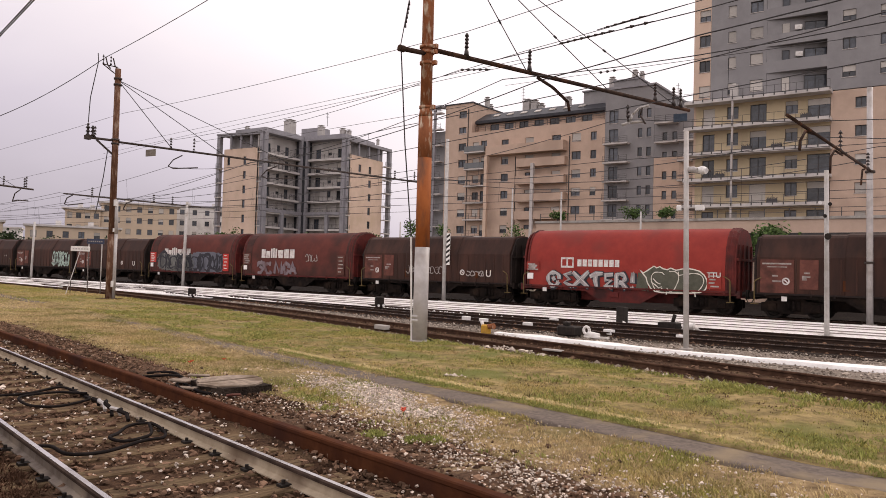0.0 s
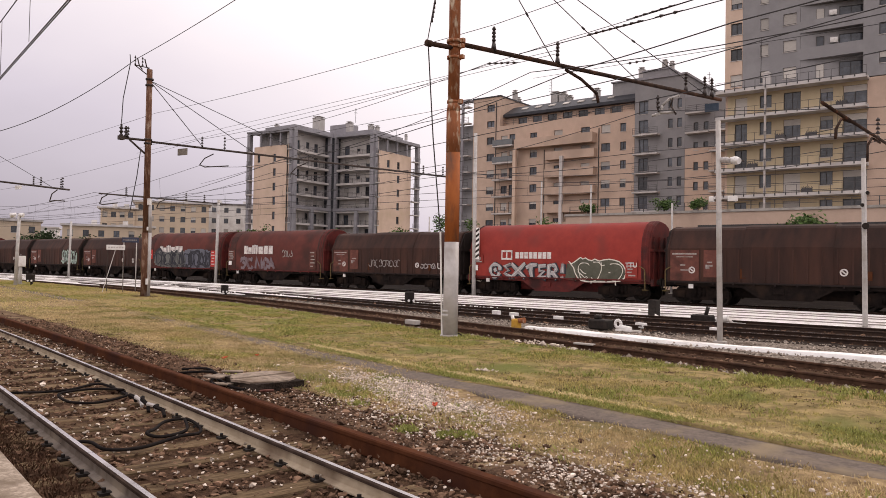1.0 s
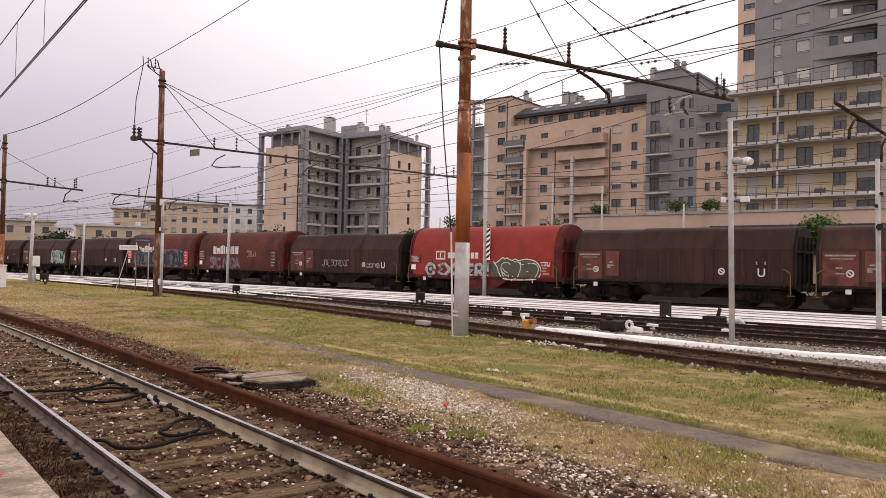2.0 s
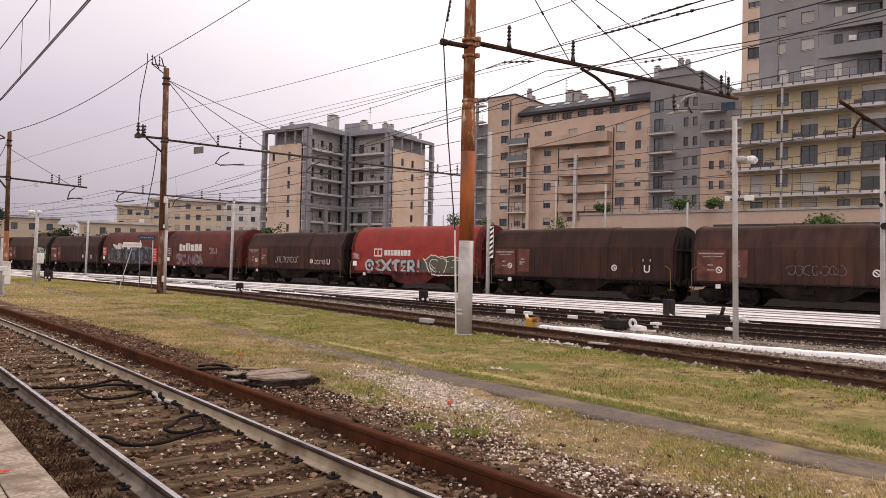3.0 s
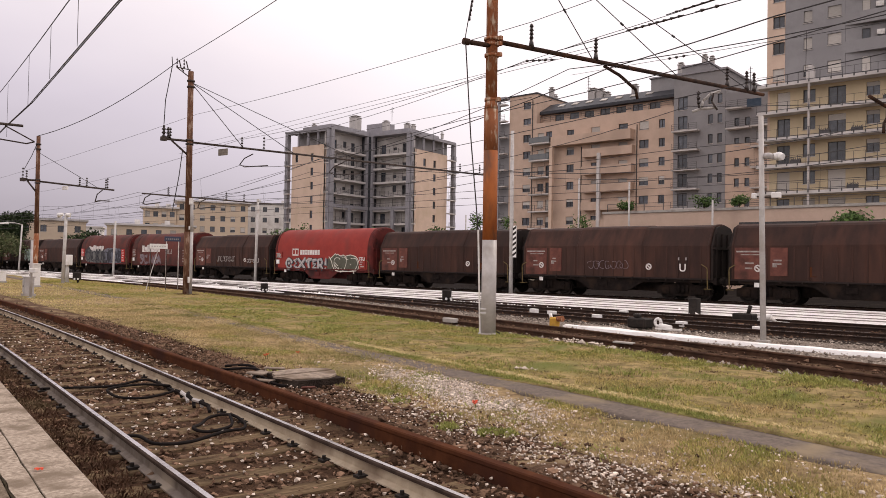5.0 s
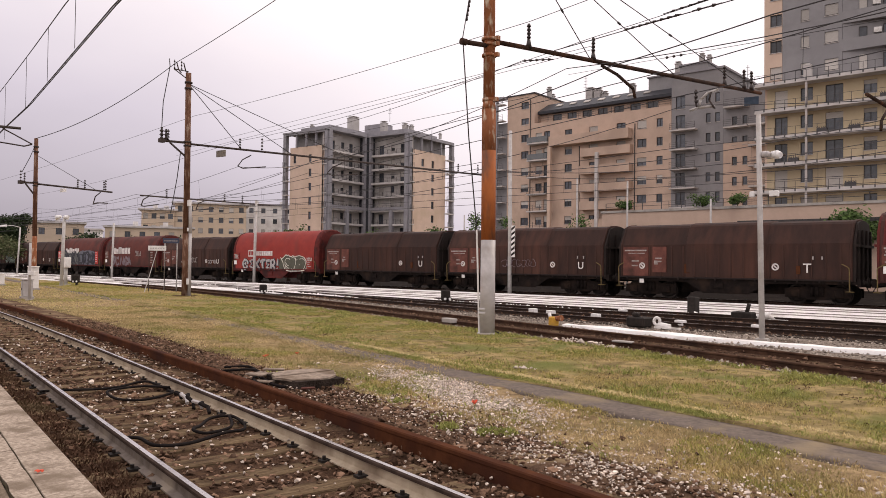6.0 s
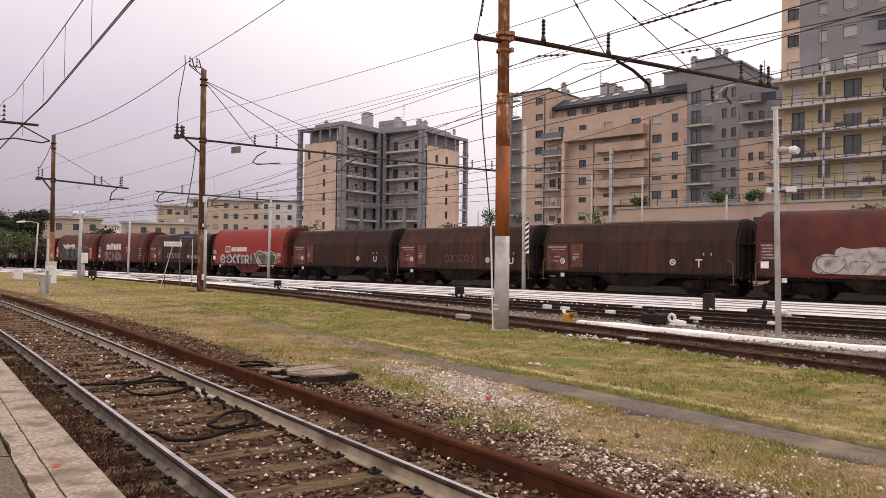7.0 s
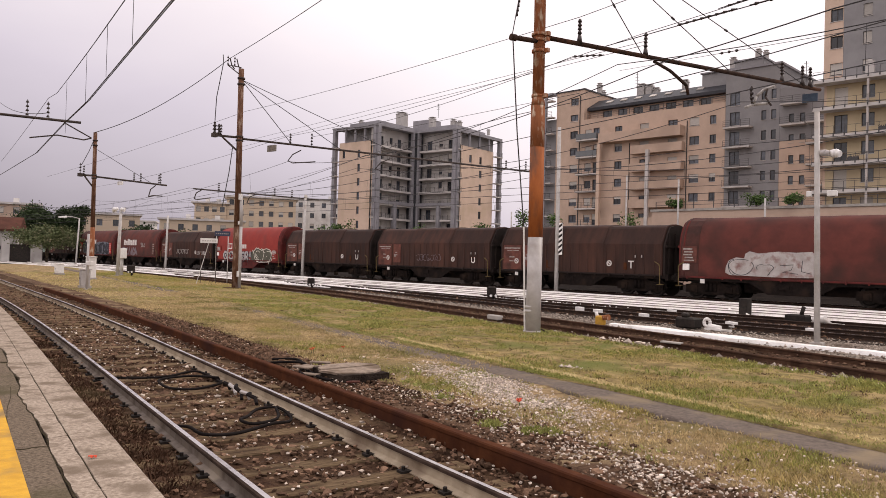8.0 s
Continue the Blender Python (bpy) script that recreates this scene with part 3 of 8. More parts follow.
def cloud_shape(bm, x0, x1, z0, z1, seed, y, bumps=14, mi=0):
    """A flat lumpy painted patch."""
    rnd = random.Random(seed)
    cx, cz, rx, rz = (x0 + x1) / 2, (z0 + z1) / 2, (x1 - x0) / 2, (z1 - z0) / 2
    n = 120
    ring = []
    ph = [rnd.uniform(0, 6.3) for _ in range(4)]
    for i in range(n):
        a = 2 * math.pi * i / n
        k = 0.90 + 0.08 * abs(math.sin(a * bumps / 2 + ph[0])) + 0.04 * math.sin(2 * a + ph[1])
        c, s = math.cos(a), math.sin(a)
        e = 0.45
        ring.append((cx + rx * k * math.copysign(abs(c) ** e, c), cz + rz * k * math.copysign(abs(s) ** e, s)))
    f1 = [bm.verts.new((x, y, z)) for x, z in ring]
    f2 = [bm.verts.new((x, y + 0.03, z)) for x, z in ring]
    f = bm.faces.new(f1)
    f.material_index = mi
    for i in range(n):
        q = bm.faces.new((f1[i], f2[i], f2[(i + 1) % n], f1[(i + 1) % n]))
        q.material_index = mi
    bmesh.ops.recalc_face_normals(bm, faces=bm.faces[:])
    return ring


def outline(bm, ring, y, w, mi=0):
    """A closed painted band along a ring of (x, z)."""
    n = len(ring)
    rows = []
    for i in range(n):
        (xa, za), (xc, zc), (xb, zb) = ring[i - 1], ring[i], ring[(i + 1) % n]
        dx, dz = xb - xa, zb - za
        ln = math.hypot(dx, dz) or 1
        px, pz = -dz / ln * w / 2, dx / ln * w / 2
        rows.append([bm.verts.new(v) for v in ((xc + px, y, zc + pz), (xc - px, y, zc - pz), (xc - px, y + 0.02, zc - pz), (xc + px, y + 0.02, zc + pz))])
    for A, B in zip(rows, rows[1:] + rows[:1]):
        for k in range(4):
            bm.faces.new((A[k], A[(k + 1) % 4], B[(k + 1) % 4], B[k])).material_index = mi


def stroke(bm, pts, y, w, mi=0):
    """A sprayed line of width w through (x, z) points, a few millimetres proud."""
    rows = []
    for i, (xc, zc) in enumerate(pts):
        (xa, za), (xb, zb) = pts[max(i - 1, 0)], pts[min(i + 1, len(pts) - 1)]
        dx, dz = xb - xa, zb - za
        ln = math.hypot(dx, dz) or 1
        k = w * (0.75 + 0.25 * math.sin(i * 1.7)) / 2
        px, pz = -dz / ln * k, dx / ln * k
        rows.append([bm.verts.new(v) for v in ((xc + px, y, zc + pz), (xc - px, y, zc - pz), (xc - px, y + 0.02, zc - pz), (xc + px, y + 0.02, zc + pz))])
    for A, B in zip(rows[:-1], rows[1:]):
        for k in range(4):
            bm.faces.new((A[k], A[(k + 1) % 4], B[(k + 1) % 4], B[k])).material_index = mi
    bm.faces.new(rows[0])
    bm.faces.new(rows[-1][::-1])


def curl(cx, cz, rx, rz, a0, a1, wob=0.12, n=16, ph=0.0):
    """Points on a wobbly arc, angles in turns."""
    out = []
    for k in range(n + 1):
        a = 2 * math.pi * (a0 + (a1 - a0) * k / n)
        g = 1 + wob * math.sin(3 * a + ph)
        out.append((cx + rx * g * math.cos(a), cz + rz * g * math.sin(a)))
    return out


def painted(bm, ring, y):
    """A flat painted patch inside a ring of (x, z)."""
    f1 = [bm.verts.new((x, y, z)) for x, z in ring]
    f2 = [bm.verts.new((x, y + 0.03, z)) for x, z in ring]
    bm.faces.new(f1)
    for i in range(len(ring)):
        bm.faces.new((f1[i], f2[i], f2[(i + 1) % len(ring)], f1[(i + 1) % len(ring)]))
    bmesh.ops.recalc_face_normals(bm, faces=bm.faces[:])


def swirls(bm, x0, x1, z0, z1, count, seed, y, w):
    """Overlapping rounded loops and tails of an unreadable spray-can piece."""
    rnd = random.Random(seed)
    d = (x1 - x0) / count
    for k in range(count):
        cx, cz = x0 + (k + 0.5) * d, (z0 + z1) / 2
        rz = (z1 - z0) / 2
        t0 = rnd.uniform(0, 1)
        stroke(bm, curl(cx, cz, d * rnd.uniform(0.42, 0.6), rz * rnd.uniform(0.8, 1.0), t0, t0 + rnd.uniform(0.55, 0.95), 0.14, 16, rnd.uniform(0, 6)), y - 0.0004 * k, w)
        if k % 2:
            stroke(bm, curl(cx + d * 0.3, cz - rz * 0.2, d * 0.2, rz * 0.5, t0 + 0.3, t0 + 0.85, 0.2, 10, k), y - 0.0004 * k - 0.004, w * 0.8)


def glyph(text, size, y, parent, x, z, name="marking", material="letter", label=""):
    cu = bpy.data.curves.new(name, "FONT")
    cu.body, cu.size, cu.extrude, cu.align_x = text, size, 0.006, "CENTER"
    cu.offset = 0.012 * size
    tmp = bpy.data.objects.new(name, cu)
    me = bpy.data.meshes.new_from_object(tmp)
    bpy.data.objects.remove(tmp)
    bpy.data.curves.remove(cu)
    me.materials.clear()
    me.materials.append(M[material])
    ob = new(name, me)
    ob.parent = parent
    ob.matrix_basis = pose(x, y, z, 90, 0, 0)
    if label:
        ob["label"] = label
    return ob


WHEELS = []
WAGONS = []


def bogie(parent, x):
    key = "bogie"
    if known(key):
        bg = part("bogie", None, None, parent, m=pose(x, 0, 0), key=key)
    else:
        bm = bmesh.new()
        for y in (-1.08, 1.02):
            # cast side frame: arched
            prof = [(-1.38, 0.30), (-1.38, 0.70), (-0.55, 0.80), (-0.35, 0.92), (0.35, 0.92), (0.55, 0.80), (1.38, 0.70), (1.38, 0.30), (0.75, 0.30), (0.45, 0.22), (-0.45, 0.22), (-0.75, 0.30)]
            a = [bm.verts.new((u, y, v)) for u, v in prof]
            b = [bm.verts.new((u, y + 0.07, v)) for u, v in prof]
            bm.faces.new(a)
            bm.faces.new(b[::-1])
            for i in range(len(prof)):
                bm.faces.new((a[i], b[i], b[(i + 1) % len(prof)], a[(i + 1) % len(prof)]))
            for sx in (-0.9, 0.9):
                box(bm, sx - 0.19, sx + 0.19, y - 0.09, y + 0.10, 0.30, 0.66, bev=0.03)
                tube(bm, (sx, y - 0.14, 0.46), (sx, y, 0.46), 0.11, seg=10)
            for sx in (-0.22, 0.0, 0.22):
                tube(bm, (sx, y - 0.03, 0.36), (sx, y - 0.03, 0.78), 0.075, seg=8)
        box(bm, -0.25, 0.25, -1.0, 1.0, 0.55, 0.95)
        bmesh.ops.recalc_face_normals(bm, faces=bm.faces[:])
        bg = part("bogie", bm, "under", parent, "grimy two-axle bogie", pose(x, 0, 0), key=key)
    for sx in (-0.9, 0.9):
        if known("wheelset"):
            ws = part("wheelset", None, None, bg, m=pose(sx, 0, 0.46), key="wheelset")
        else:
            bm = bmesh.new()
            tube(bm, (0, -0.9, 0), (0, 0.9, 0), 0.085, seg=8)
            for s in (-1, 1):
                tube(bm, (0, s * 0.69, 0), (0, s * 0.82, 0), 0.46, seg=24)
                tube(bm, (0, s * 0.67, 0), (0, s * 0.69, 0), 0.485, seg=24)
                tube(bm, (0, s * 0.82, 0), (0, s * 0.835, 0), 0.36, 0.30, seg=18)
                for k in range(3):
                    a = k * 2.1
                    tube(bm, (0.2 * math.cos(a), s * 0.82, 0.2 * math.sin(a)), (0.2 * math.cos(a), s * 0.845, 0.2 * math.sin(a)), 0.05, seg=6)
            ws = part("wheelset", bm, "iron", bg, "dark steel wheelset", pose(sx, 0, 0.46), key="wheelset")
        WHEELS.append((ws, sx))
    return bg


def wagon(i, kind, label, marks):
    w = empty("freight_wagon", train_pose(i, 0.0), label, "freight wagon", "wagons of the freight train")
    WAGONS.append((w, i))
    half = 5.52
    # underframe with fish-bellied sills
    ku = "under" + ("red" if kind == "red" else "brown")
    if known(ku):
        part("underframe", None, None, w, key=ku)
    else:
        bm = bmesh.new()
        for y in (-1.36, 1.30):
            prof = [(-5.72, 0.92), (-5.72, 1.06), (5.72, 1.06), (5.72, 0.92), (1.95, 0.88), (1.05, 0.36), (-1.1, 0.36), (-1.95, 0.88)]
            a = [bm.verts.new((u, y, v)) for u, v in prof]
            b = [bm.verts.new((u, y + 0.06, v)) for u, v in prof]
            bm.faces.new(a)
            bm.faces.new(b[::-1])
            for k in range(len(prof)):
                bm.faces.new((a[k], b[k], b[(k + 1) % len(prof)], a[(k + 1) % len(prof)]))
        box(bm, -5.72, 5.72, -1.30, 1.30, 0.98, 1.04)
        box(bm, -2.6, 2.6, -0.5, 0.5, 0.40, 0.97)
        box(bm, -5.80, -5.66, -1.38, 1.38, 0.82, 1.16)
        box(bm, 5.66, 5.80, -1.38, 1.38, 0.82, 1.16)
        for sx in (-0.9, 0.2, 1.0):
            tube(bm, (sx - 0.3, -1.1, 0.62), (sx + 0.3, -1.1, 0.62), 0.16, seg=10)
        box(bm, -0.55, -0.1, -1.43, -1.36, 0.62, 0.88, bev=0.01)
        bmesh.ops.recalc_face_normals(bm, faces=bm.faces[:])
        part("underframe", bm, "end_red" if kind == "red" else "under", w, key=ku)
    for sx in (-4.0, 4.0):
        bogie(w, sx)
    # buffers and coupling
    for sx in (-1, 1):
        for sy in (-0.875, 0.875):
            kb = "buffer%d" % sx
            if known(kb):
                part("buffer", None, None, w, m=pose(0, sy, 0), key=kb)
            else:
                bm = bmesh.new()
                tube(bm, (sx * 5.72, 0, 1.0), (sx * 5.86, 0, 1.0), 0.14, seg=10)
                tube(bm, (sx * 5.86, 0, 1.0), (sx * 5.975, 0, 1.0), 0.095, seg=10)
                tube(bm, (sx * 5.97, 0, 1.0), (sx * 6.01, 0, 1.0), 0.23, 0.21, seg=12)
                part("buffer", bm, "iron", w, m=pose(0, sy, 0), key=kb)
    kc = "coupling"
    if known(kc):
        part("coupling", None, None, w, key=kc)
    else:
        bm = bmesh.new()
        tube(bm, (5.72, 0, 0.98), (6.2, 0, 0.9), 0.05)
        tube(bm, (-5.72, 0, 0.98), (-5.9, 0, 0.8), 0.05)
        pipe(bm, [(5.72, -0.35, 0.95), (5.9, -0.35, 0.62), (6.05, -0.35, 0.62), (6.15, -0.35, 0.8)], 0.025)
        part("coupling", bm, "iron", w, key=kc)
    # end walls
    em = "end_dark" if kind == "brown" else "end_red"
    for sx in (-1, 1):
        ke = "end%d%s" % (sx, kind)
        if known(ke):
            part("end_wall", None, None, w, key=ke)
            continue
        bm = bmesh.new()
        x0, x1 = sorted((sx * half, sx * (half + 0.10)))
        hp = body_profile(kind)
        prof = [(-y * 0.965, z * 0.985) for y, z in hp] + [(y * 0.965, z * 0.985) for y, z in hp[-2::-1]]
        a = [bm.verts.new((x0, y, z)) for y, z in prof]
        b = [bm.verts.new((x1, y, z)) for y, z in prof]
        bm.faces.new(a)
        bm.faces.new(b[::-1])
        for k in range(len(prof)):
            bm.faces.new((a[k], b[k], b[(k + 1) % len(prof)], a[(k + 1) % len(prof)]))
        xe = sx * (half + 0.10)
        for yy in (-1.0, -0.35, 0.35, 1.0):
            box(bm, min(xe, xe + sx * 0.07), max(xe, xe + sx * 0.07), yy - 0.05, yy + 0.05, 1.08, 3.3)
        box(bm, min(xe, xe + sx * 0.10), max(xe, xe + sx * 0.10), -1.36, 1.36, 2.55, 2.66)
        bmesh.ops.recalc_face_normals(bm, faces=bm.faces[:])
        part("end_wall", bm, em, w, key=ke)
    if kind == "brown":
        for nm, st in (("hood", [(-5.50, 0.0), (-1.78, 0.0)]), ("hood", [(1.78, 0.0), (5.50, 0.0)]), ("hood", [(-1.95, 0.0), (-1.9, 0.045), (1.9, 0.045), (1.95, 0.0)])):
            kh = "hood%s" % st[0][0]
            if known(kh):
                part(nm, None, None, w, key=kh)
                continue
            bm = bmesh.new()
            shell(bm, kind, st)
            xa, xb = st[0][0] + 0.18, st[-1][0] - 0.18
            ribs(bm, kind, [xa - 0.12, xb + 0.12] if len(st) == 2 else [], 0.05, 0.03)
            part(nm, bm, "hood_brown", w, key=kh)
        for k in range(18):
            x = -5.05 + 10.1 * k / 17
            yy = -0.045 if abs(x) < 1.9 else 0.0
            if known("rib"):
                part("rib", None, None, w, m=pose(x, yy, 0), key="rib")
            else:
                bm = bmesh.new()
                box(bm, -0.035, 0.035, -1.464, -1.40, 1.14, 2.64, bev=0.012)
                part("rib", bm, "hood_brown", w, m=pose(x, yy, 0), key="rib")
    else:
        kh = "tarp" + kind
        if known(kh):
            part("tarpaulin", None, None, w, key=kh)
        else:
            bm = bmesh.new()
            st = []
            for k in range(61):
                x = -5.42 + 10.84 * k / 60
                st.append((x, 0.006 * math.cos(k / 60 * 2 * math.pi * 9) - (0.05 if k in (0, 60) else 0.0)))
            shell(bm, kind, st)
            part("tarpaulin", bm, "tarp_red" if kind == "red" else "tarp_faded", w, smooth=True, key=kh)
        kr = "endbow" + kind
        if known(kr):
            part("end_bow", None, None, w, key=kr)
        else:
            bm = bmesh.new()
            ribs(bm, kind, [-5.32, 5.22, 5.40], 0.06, 0.035)
            part("end_bow", bm, em, w, key=kr)
        for xa, xb in (((-5.5, -4.5), (4.95, 5.52)) if kind == "faded" else ((5.15, 5.54),)):
            ko = "endhood%s%.1f" % (kind, xa)
            if known(ko):
                part("end_hood", None, None, w, key=ko)
            else:
                bm = bmesh.new()
                shell(bm, kind, [(xa, 0.0), (xa + 0.05, 0.016), (xb - 0.05, 0.016), (xb, -0.03)])
                part("end_hood", bm, "end_brown" if kind == "faded" else em, w, "sooty fixed end hood", key=ko)
    # sill rail and lashing handles along the lower edge
    kl = "sill" + kind
    if known(kl):
        part("sill_rail", None, None, w, key=kl)
    else:
        bm = bmesh.new()
        box(bm, -5.5, 5.5, -1.50, -1.43, 1.04, 1.12, bev=0.015)
        for k in range(12):
            x = -5.1 + k * 0.93
            box(bm, x - 0.03, x + 0.03, -1.53, -1.49, 0.98, 1.13)
        part("sill_rail", bm, em, w, key=kl)
    kg = "grab"
    for sx in (-5.58, 5.40):
        if known(kg):
            part("grab_rail", None, None, w, m=pose(sx, 0, 0) @ Matrix.Diagonal((-1 if sx > 0 else 1, 1, 1, 1)), key=kg)
        else:
            bm = bmesh.new()
            pipe(bm, [(0, -1.47, 0.62), (0, -1.52, 1.58), (0.04, -1.53, 1.66), (0.24, -1.53, 1.78), (0.30, -1.50, 1.80)], 0.026)
            box(bm, -0.16, 0.16, -1.50, -1.28, 0.60, 0.63)
            part("grab_rail", bm, "handrail", w, m=pose(sx, 0, 0), key=kg)
    # small white and rusty lettering panels
    kp = "panel" + kind
    yb = -1.472
    if kind == "brown":
        for xa, xb, za, zb in ((-5.34, -3.93, 1.14, 2.62), (-3.70, -2.95, 1.33, 2.62)):
            bm = bmesh.new()
            plate(bm, xa, xb, za, zb)
            part("lettering_panel", bm, "panel_red", w, "faded rusty-red panel")
        bm = bmesh.new()
        rnd = random.Random(i * 7 + 3)
        plate(bm, -5.25, -4.1 + rnd.uniform(0, 0.1), 2.40, 2.47, y=-1.479)
        plate(bm, -5.05, -4.3 + rnd.uniform(0, 0.2), 2.27, 2.31, y=-1.479)
        for k in range(4):
            x, z = (-4.86, -4.86, -3.56, -3.56)[k] + rnd.uniform(0, 0.05), (1.86, 1.62, 2.0, 1.84)[k]
            plate(bm, x, x + rnd.uniform(0.2, 0.4), z, z + 0.07, y=-1.479)
        plate(bm, -3.60, -3.42, 1.72, 1.92, y=-1.479)
        part("lettering_bar", bm, "letter_dull", w, "faint unreadable lettering")
        if i % 2:
            bm = bmesh.new()
            plate(bm, 3.22, 3.40, 1.34, 1.72, y=-1.466)
            plate(bm, -2.0, -1.72, 1.30, 1.75, y=-1.466)
            part("rust_patch", bm, "rust", w, "rust-brown primer patch")
        ring = []
        for cx in (-4.25, 2.34):
            bm = bmesh.new()
            r = 0.135
            outline(bm, [(cx + r * math.cos(a * 0.5236), 1.66 + r * math.sin(a * 0.5236)) for a in range(12)], -1.532, 0.06)
            stroke(bm, [(cx - 0.09, 1.74), (cx, 1.66), (cx + 0.09, 1.58)], -1.528, 0.06)
            part("round_mark", bm, "letter", w)
    else:
        rnd = random.Random(i * 5 + 1)
        for xa, xb, za, zb in ((-5.42, -4.62, 1.80, 2.62), (4.22, 4.88, 1.25, 2.55)):
            if "operator" in marks:
                za, zb, xa, xb = (1.9, 2.35, xa, xb) if xa < 0 else (1.2, 2.1, xa + 0.12, xb + 0.1)
            bm = bmesh.new()
            plate(bm, xa, xb, za, zb, y=-1.486)
            part("lettering_panel", bm, "sign_red" if "scarlet" in marks else ("tarp_red" if "operator" in marks else "panel_red"), w)
            bm = bmesh.new()
            for k in range(5):
                z = zb - 0.12 - (zb - za - 0.1) * k / 5
                plate(bm, xa + 0.06 + rnd.uniform(0, 0.12), xb - 0.08 - rnd.uniform(0, 0.22), z - 0.05, z + 0.02, y=-1.50)
            part("lettering_bar", bm, "letter" if "scarlet" in marks else "letter_dull", w, "white unreadable lettering")
        if "operator" in marks:
            glyph("TTU", 0.34, -1.512, w, 4.66, 1.74, label="white letter mark")
        bm = bmesh.new()
        plate(bm, -5.36, -5.0, 1.42, 1.74, y=-1.486)
        part("label_card", bm, "white_paint", w, "white card beside the lettering")
    bm = bmesh.new()
    plate(bm, -4.45, -4.22, 0.78, 0.99, y=-1.385)
    part("destination_card", bm, "white_paint", w, "white card in a clip")
    # paint on the side
    if "U" in marks:
        glyph("U", 0.54, -1.512, w, 4.15, 1.45, label="white letter mark")
    if "T" in marks:
        glyph("T", 0.58, -1.512, w, 3.70, 1.42, label="white letter mark")
    if "bars" in marks:
        bm = bmesh.new()
        for k, x in enumerate((3.9, 4.28)):
            plate(bm, x, x + 0.06, 2.0, 2.14, y=-1.485)
        part("lettering_bar", bm, "letter_dull", w)
    if "scrawl" in marks:
        bm = bmesh.new()
        swirls(bm, -1.9, 0.95, 1.50, 1.98, 9, 11 + i, -1.545, 0.05)
        part("scrawl", bm, "letter_dull", w, "thin white spray-can scrawl")
        bm = bmesh.new()
        swirls(bm, 2.6, 3.8, 1.45, 1.75, 4, 31 + i, -1.51, 0.075)
        part("scrawl", bm, "letter_dull", w, "thin white spray-can scrawl")
    if "ghost" in marks:
        bm = bmesh.new()
        swirls(bm, -1.2, 1.2, 1.5, 1.95, 7, 51 + i, -1.545, 0.03)
        part("scrawl", bm, "spray_dull", w, "thin white spray-can scrawl")
    if "operator" in marks:      # company lettering as plain bars
        bm = bmesh.new()
        plate(bm, -3.34, -2.60, 2.06, 2.60, y=-1.464)
        for k in range(8):
            xa = -2.38 + k * 0.298
            plate(bm, xa, xa + 0.23, 2.14, 2.50, y=-1.464)
        part("lettering_bar", bm, "letter", w, "white company lettering")
        bm = bmesh.new()
        plate(bm, -3.26, -3.02, 2.16, 2.50, y=-1.474)
        plate(bm, -2.92, -2.68, 2.16, 2.50, y=-1.474)
        part("lettering_bar", bm, "tarp_red", w, "red bars in a white box")
        # fat silver strokes in a dark outline
        forms = ((-4.12, 0.80, (curl(0.45, 0.5, 0.42, 0.46, 0.0, 0.94, 0.06), [(0.35, 0.45), (0.55, 0.6)])),
                 (-3.18, 0.52, ([(0.9, 0.95), (0.15, 0.8), (0.7, 0.5), (0.1, 0.3), (0.95, 0.05)],)),
                 (-2.66, 0.94, ([(0.02, 1.0), (0.5, 0.5), (0.98, 0.0)], [(0.98, 1.05), (0.5, 0.5), (0.02, 0.0)])),
                 (-1.66, 0.72, ([(0.0, 0.72), (0.45, 0.92), (1.0, 0.95)], [(0.5, 0.9), (0.42, 0.5), (0.55, 0.0)])),
                 (-0.86, 0.50, ([(0.95, 0.9), (0.1, 0.85), (0.15, 0.5), (0.8, 0.52), (0.1, 0.15), (0.95, 0.05)],)),
                 (-0.26, 0.62, (curl(0.45, 0.68, 0.4, 0.28, -0.3, 0.62, 0.05), [(0.1, 0.9), (0.12, 0.0)], [(0.5, 0.45), (0.95, 0.0)])),
                 (0.60, 0.14, ([(0.6, 1.05), (0.4, 0.38)], [(0.3, 0.16), (0.4, 0.0)])))
        back, face, slit = bmesh.new(), bmesh.new(), bmesh.new()
        for n, (xa, wd, lines) in enumerate(forms):
            for j, line in enumerate(lines):
                pts = [(xa + u * wd, 1.06 + v * 0.78) for u, v in line]
                stroke(back, [(x + 0.05, z - 0.03) for x, z in pts], -1.470 - 0.0005 * (n + j), 0.40)
                stroke(face, pts, -1.482 - 0.0005 * (n + j), 0.25)
                stroke(slit, [(x + 0.02, z + 0.05) for x, z in pts], -1.492 - 0.0005 * (n + j), 0.025)
        part("graffiti", back, "spray_dark", w, "dark graffiti outline")
        part("graffiti", face, "spray_grey", w, "fat silver graffiti strokes")
        part("graffiti", slit, "letter", w, "thin white graffiti highlight")
        # olive piece with cream outlines
        top = [(1.05, 2.02), (1.22, 1.88), (1.40, 1.98), (1.60, 2.12), (1.76, 2.22), (1.90, 2.14), (2.05, 2.20), (2.22, 2.10), (2.42, 2.06), (2.60, 2.14), (2.86, 2.04), (3.10, 2.10), (3.40, 2.14), (3.70, 2.10), (3.98, 2.02), (4.20, 1.84), (4.33, 1.62), (4.36, 1.40), (4.26, 1.16), (4.02, 1.02), (3.6, 0.98), (3.1, 0.96), (2.6, 0.95), (2.2, 0.95), (1.85, 0.99), (1.60, 1.15), (1.44, 1.40), (1.36, 1.66), (1.22, 1.82)]
        bm = bmesh.new()
        painted(bm, top, -1.474)
        painted(bm, [(0.84, 1.06), (1.5, 0.98), (1.42, 1.5), (1.15, 1.85), (0.95, 1.9)], -1.472)
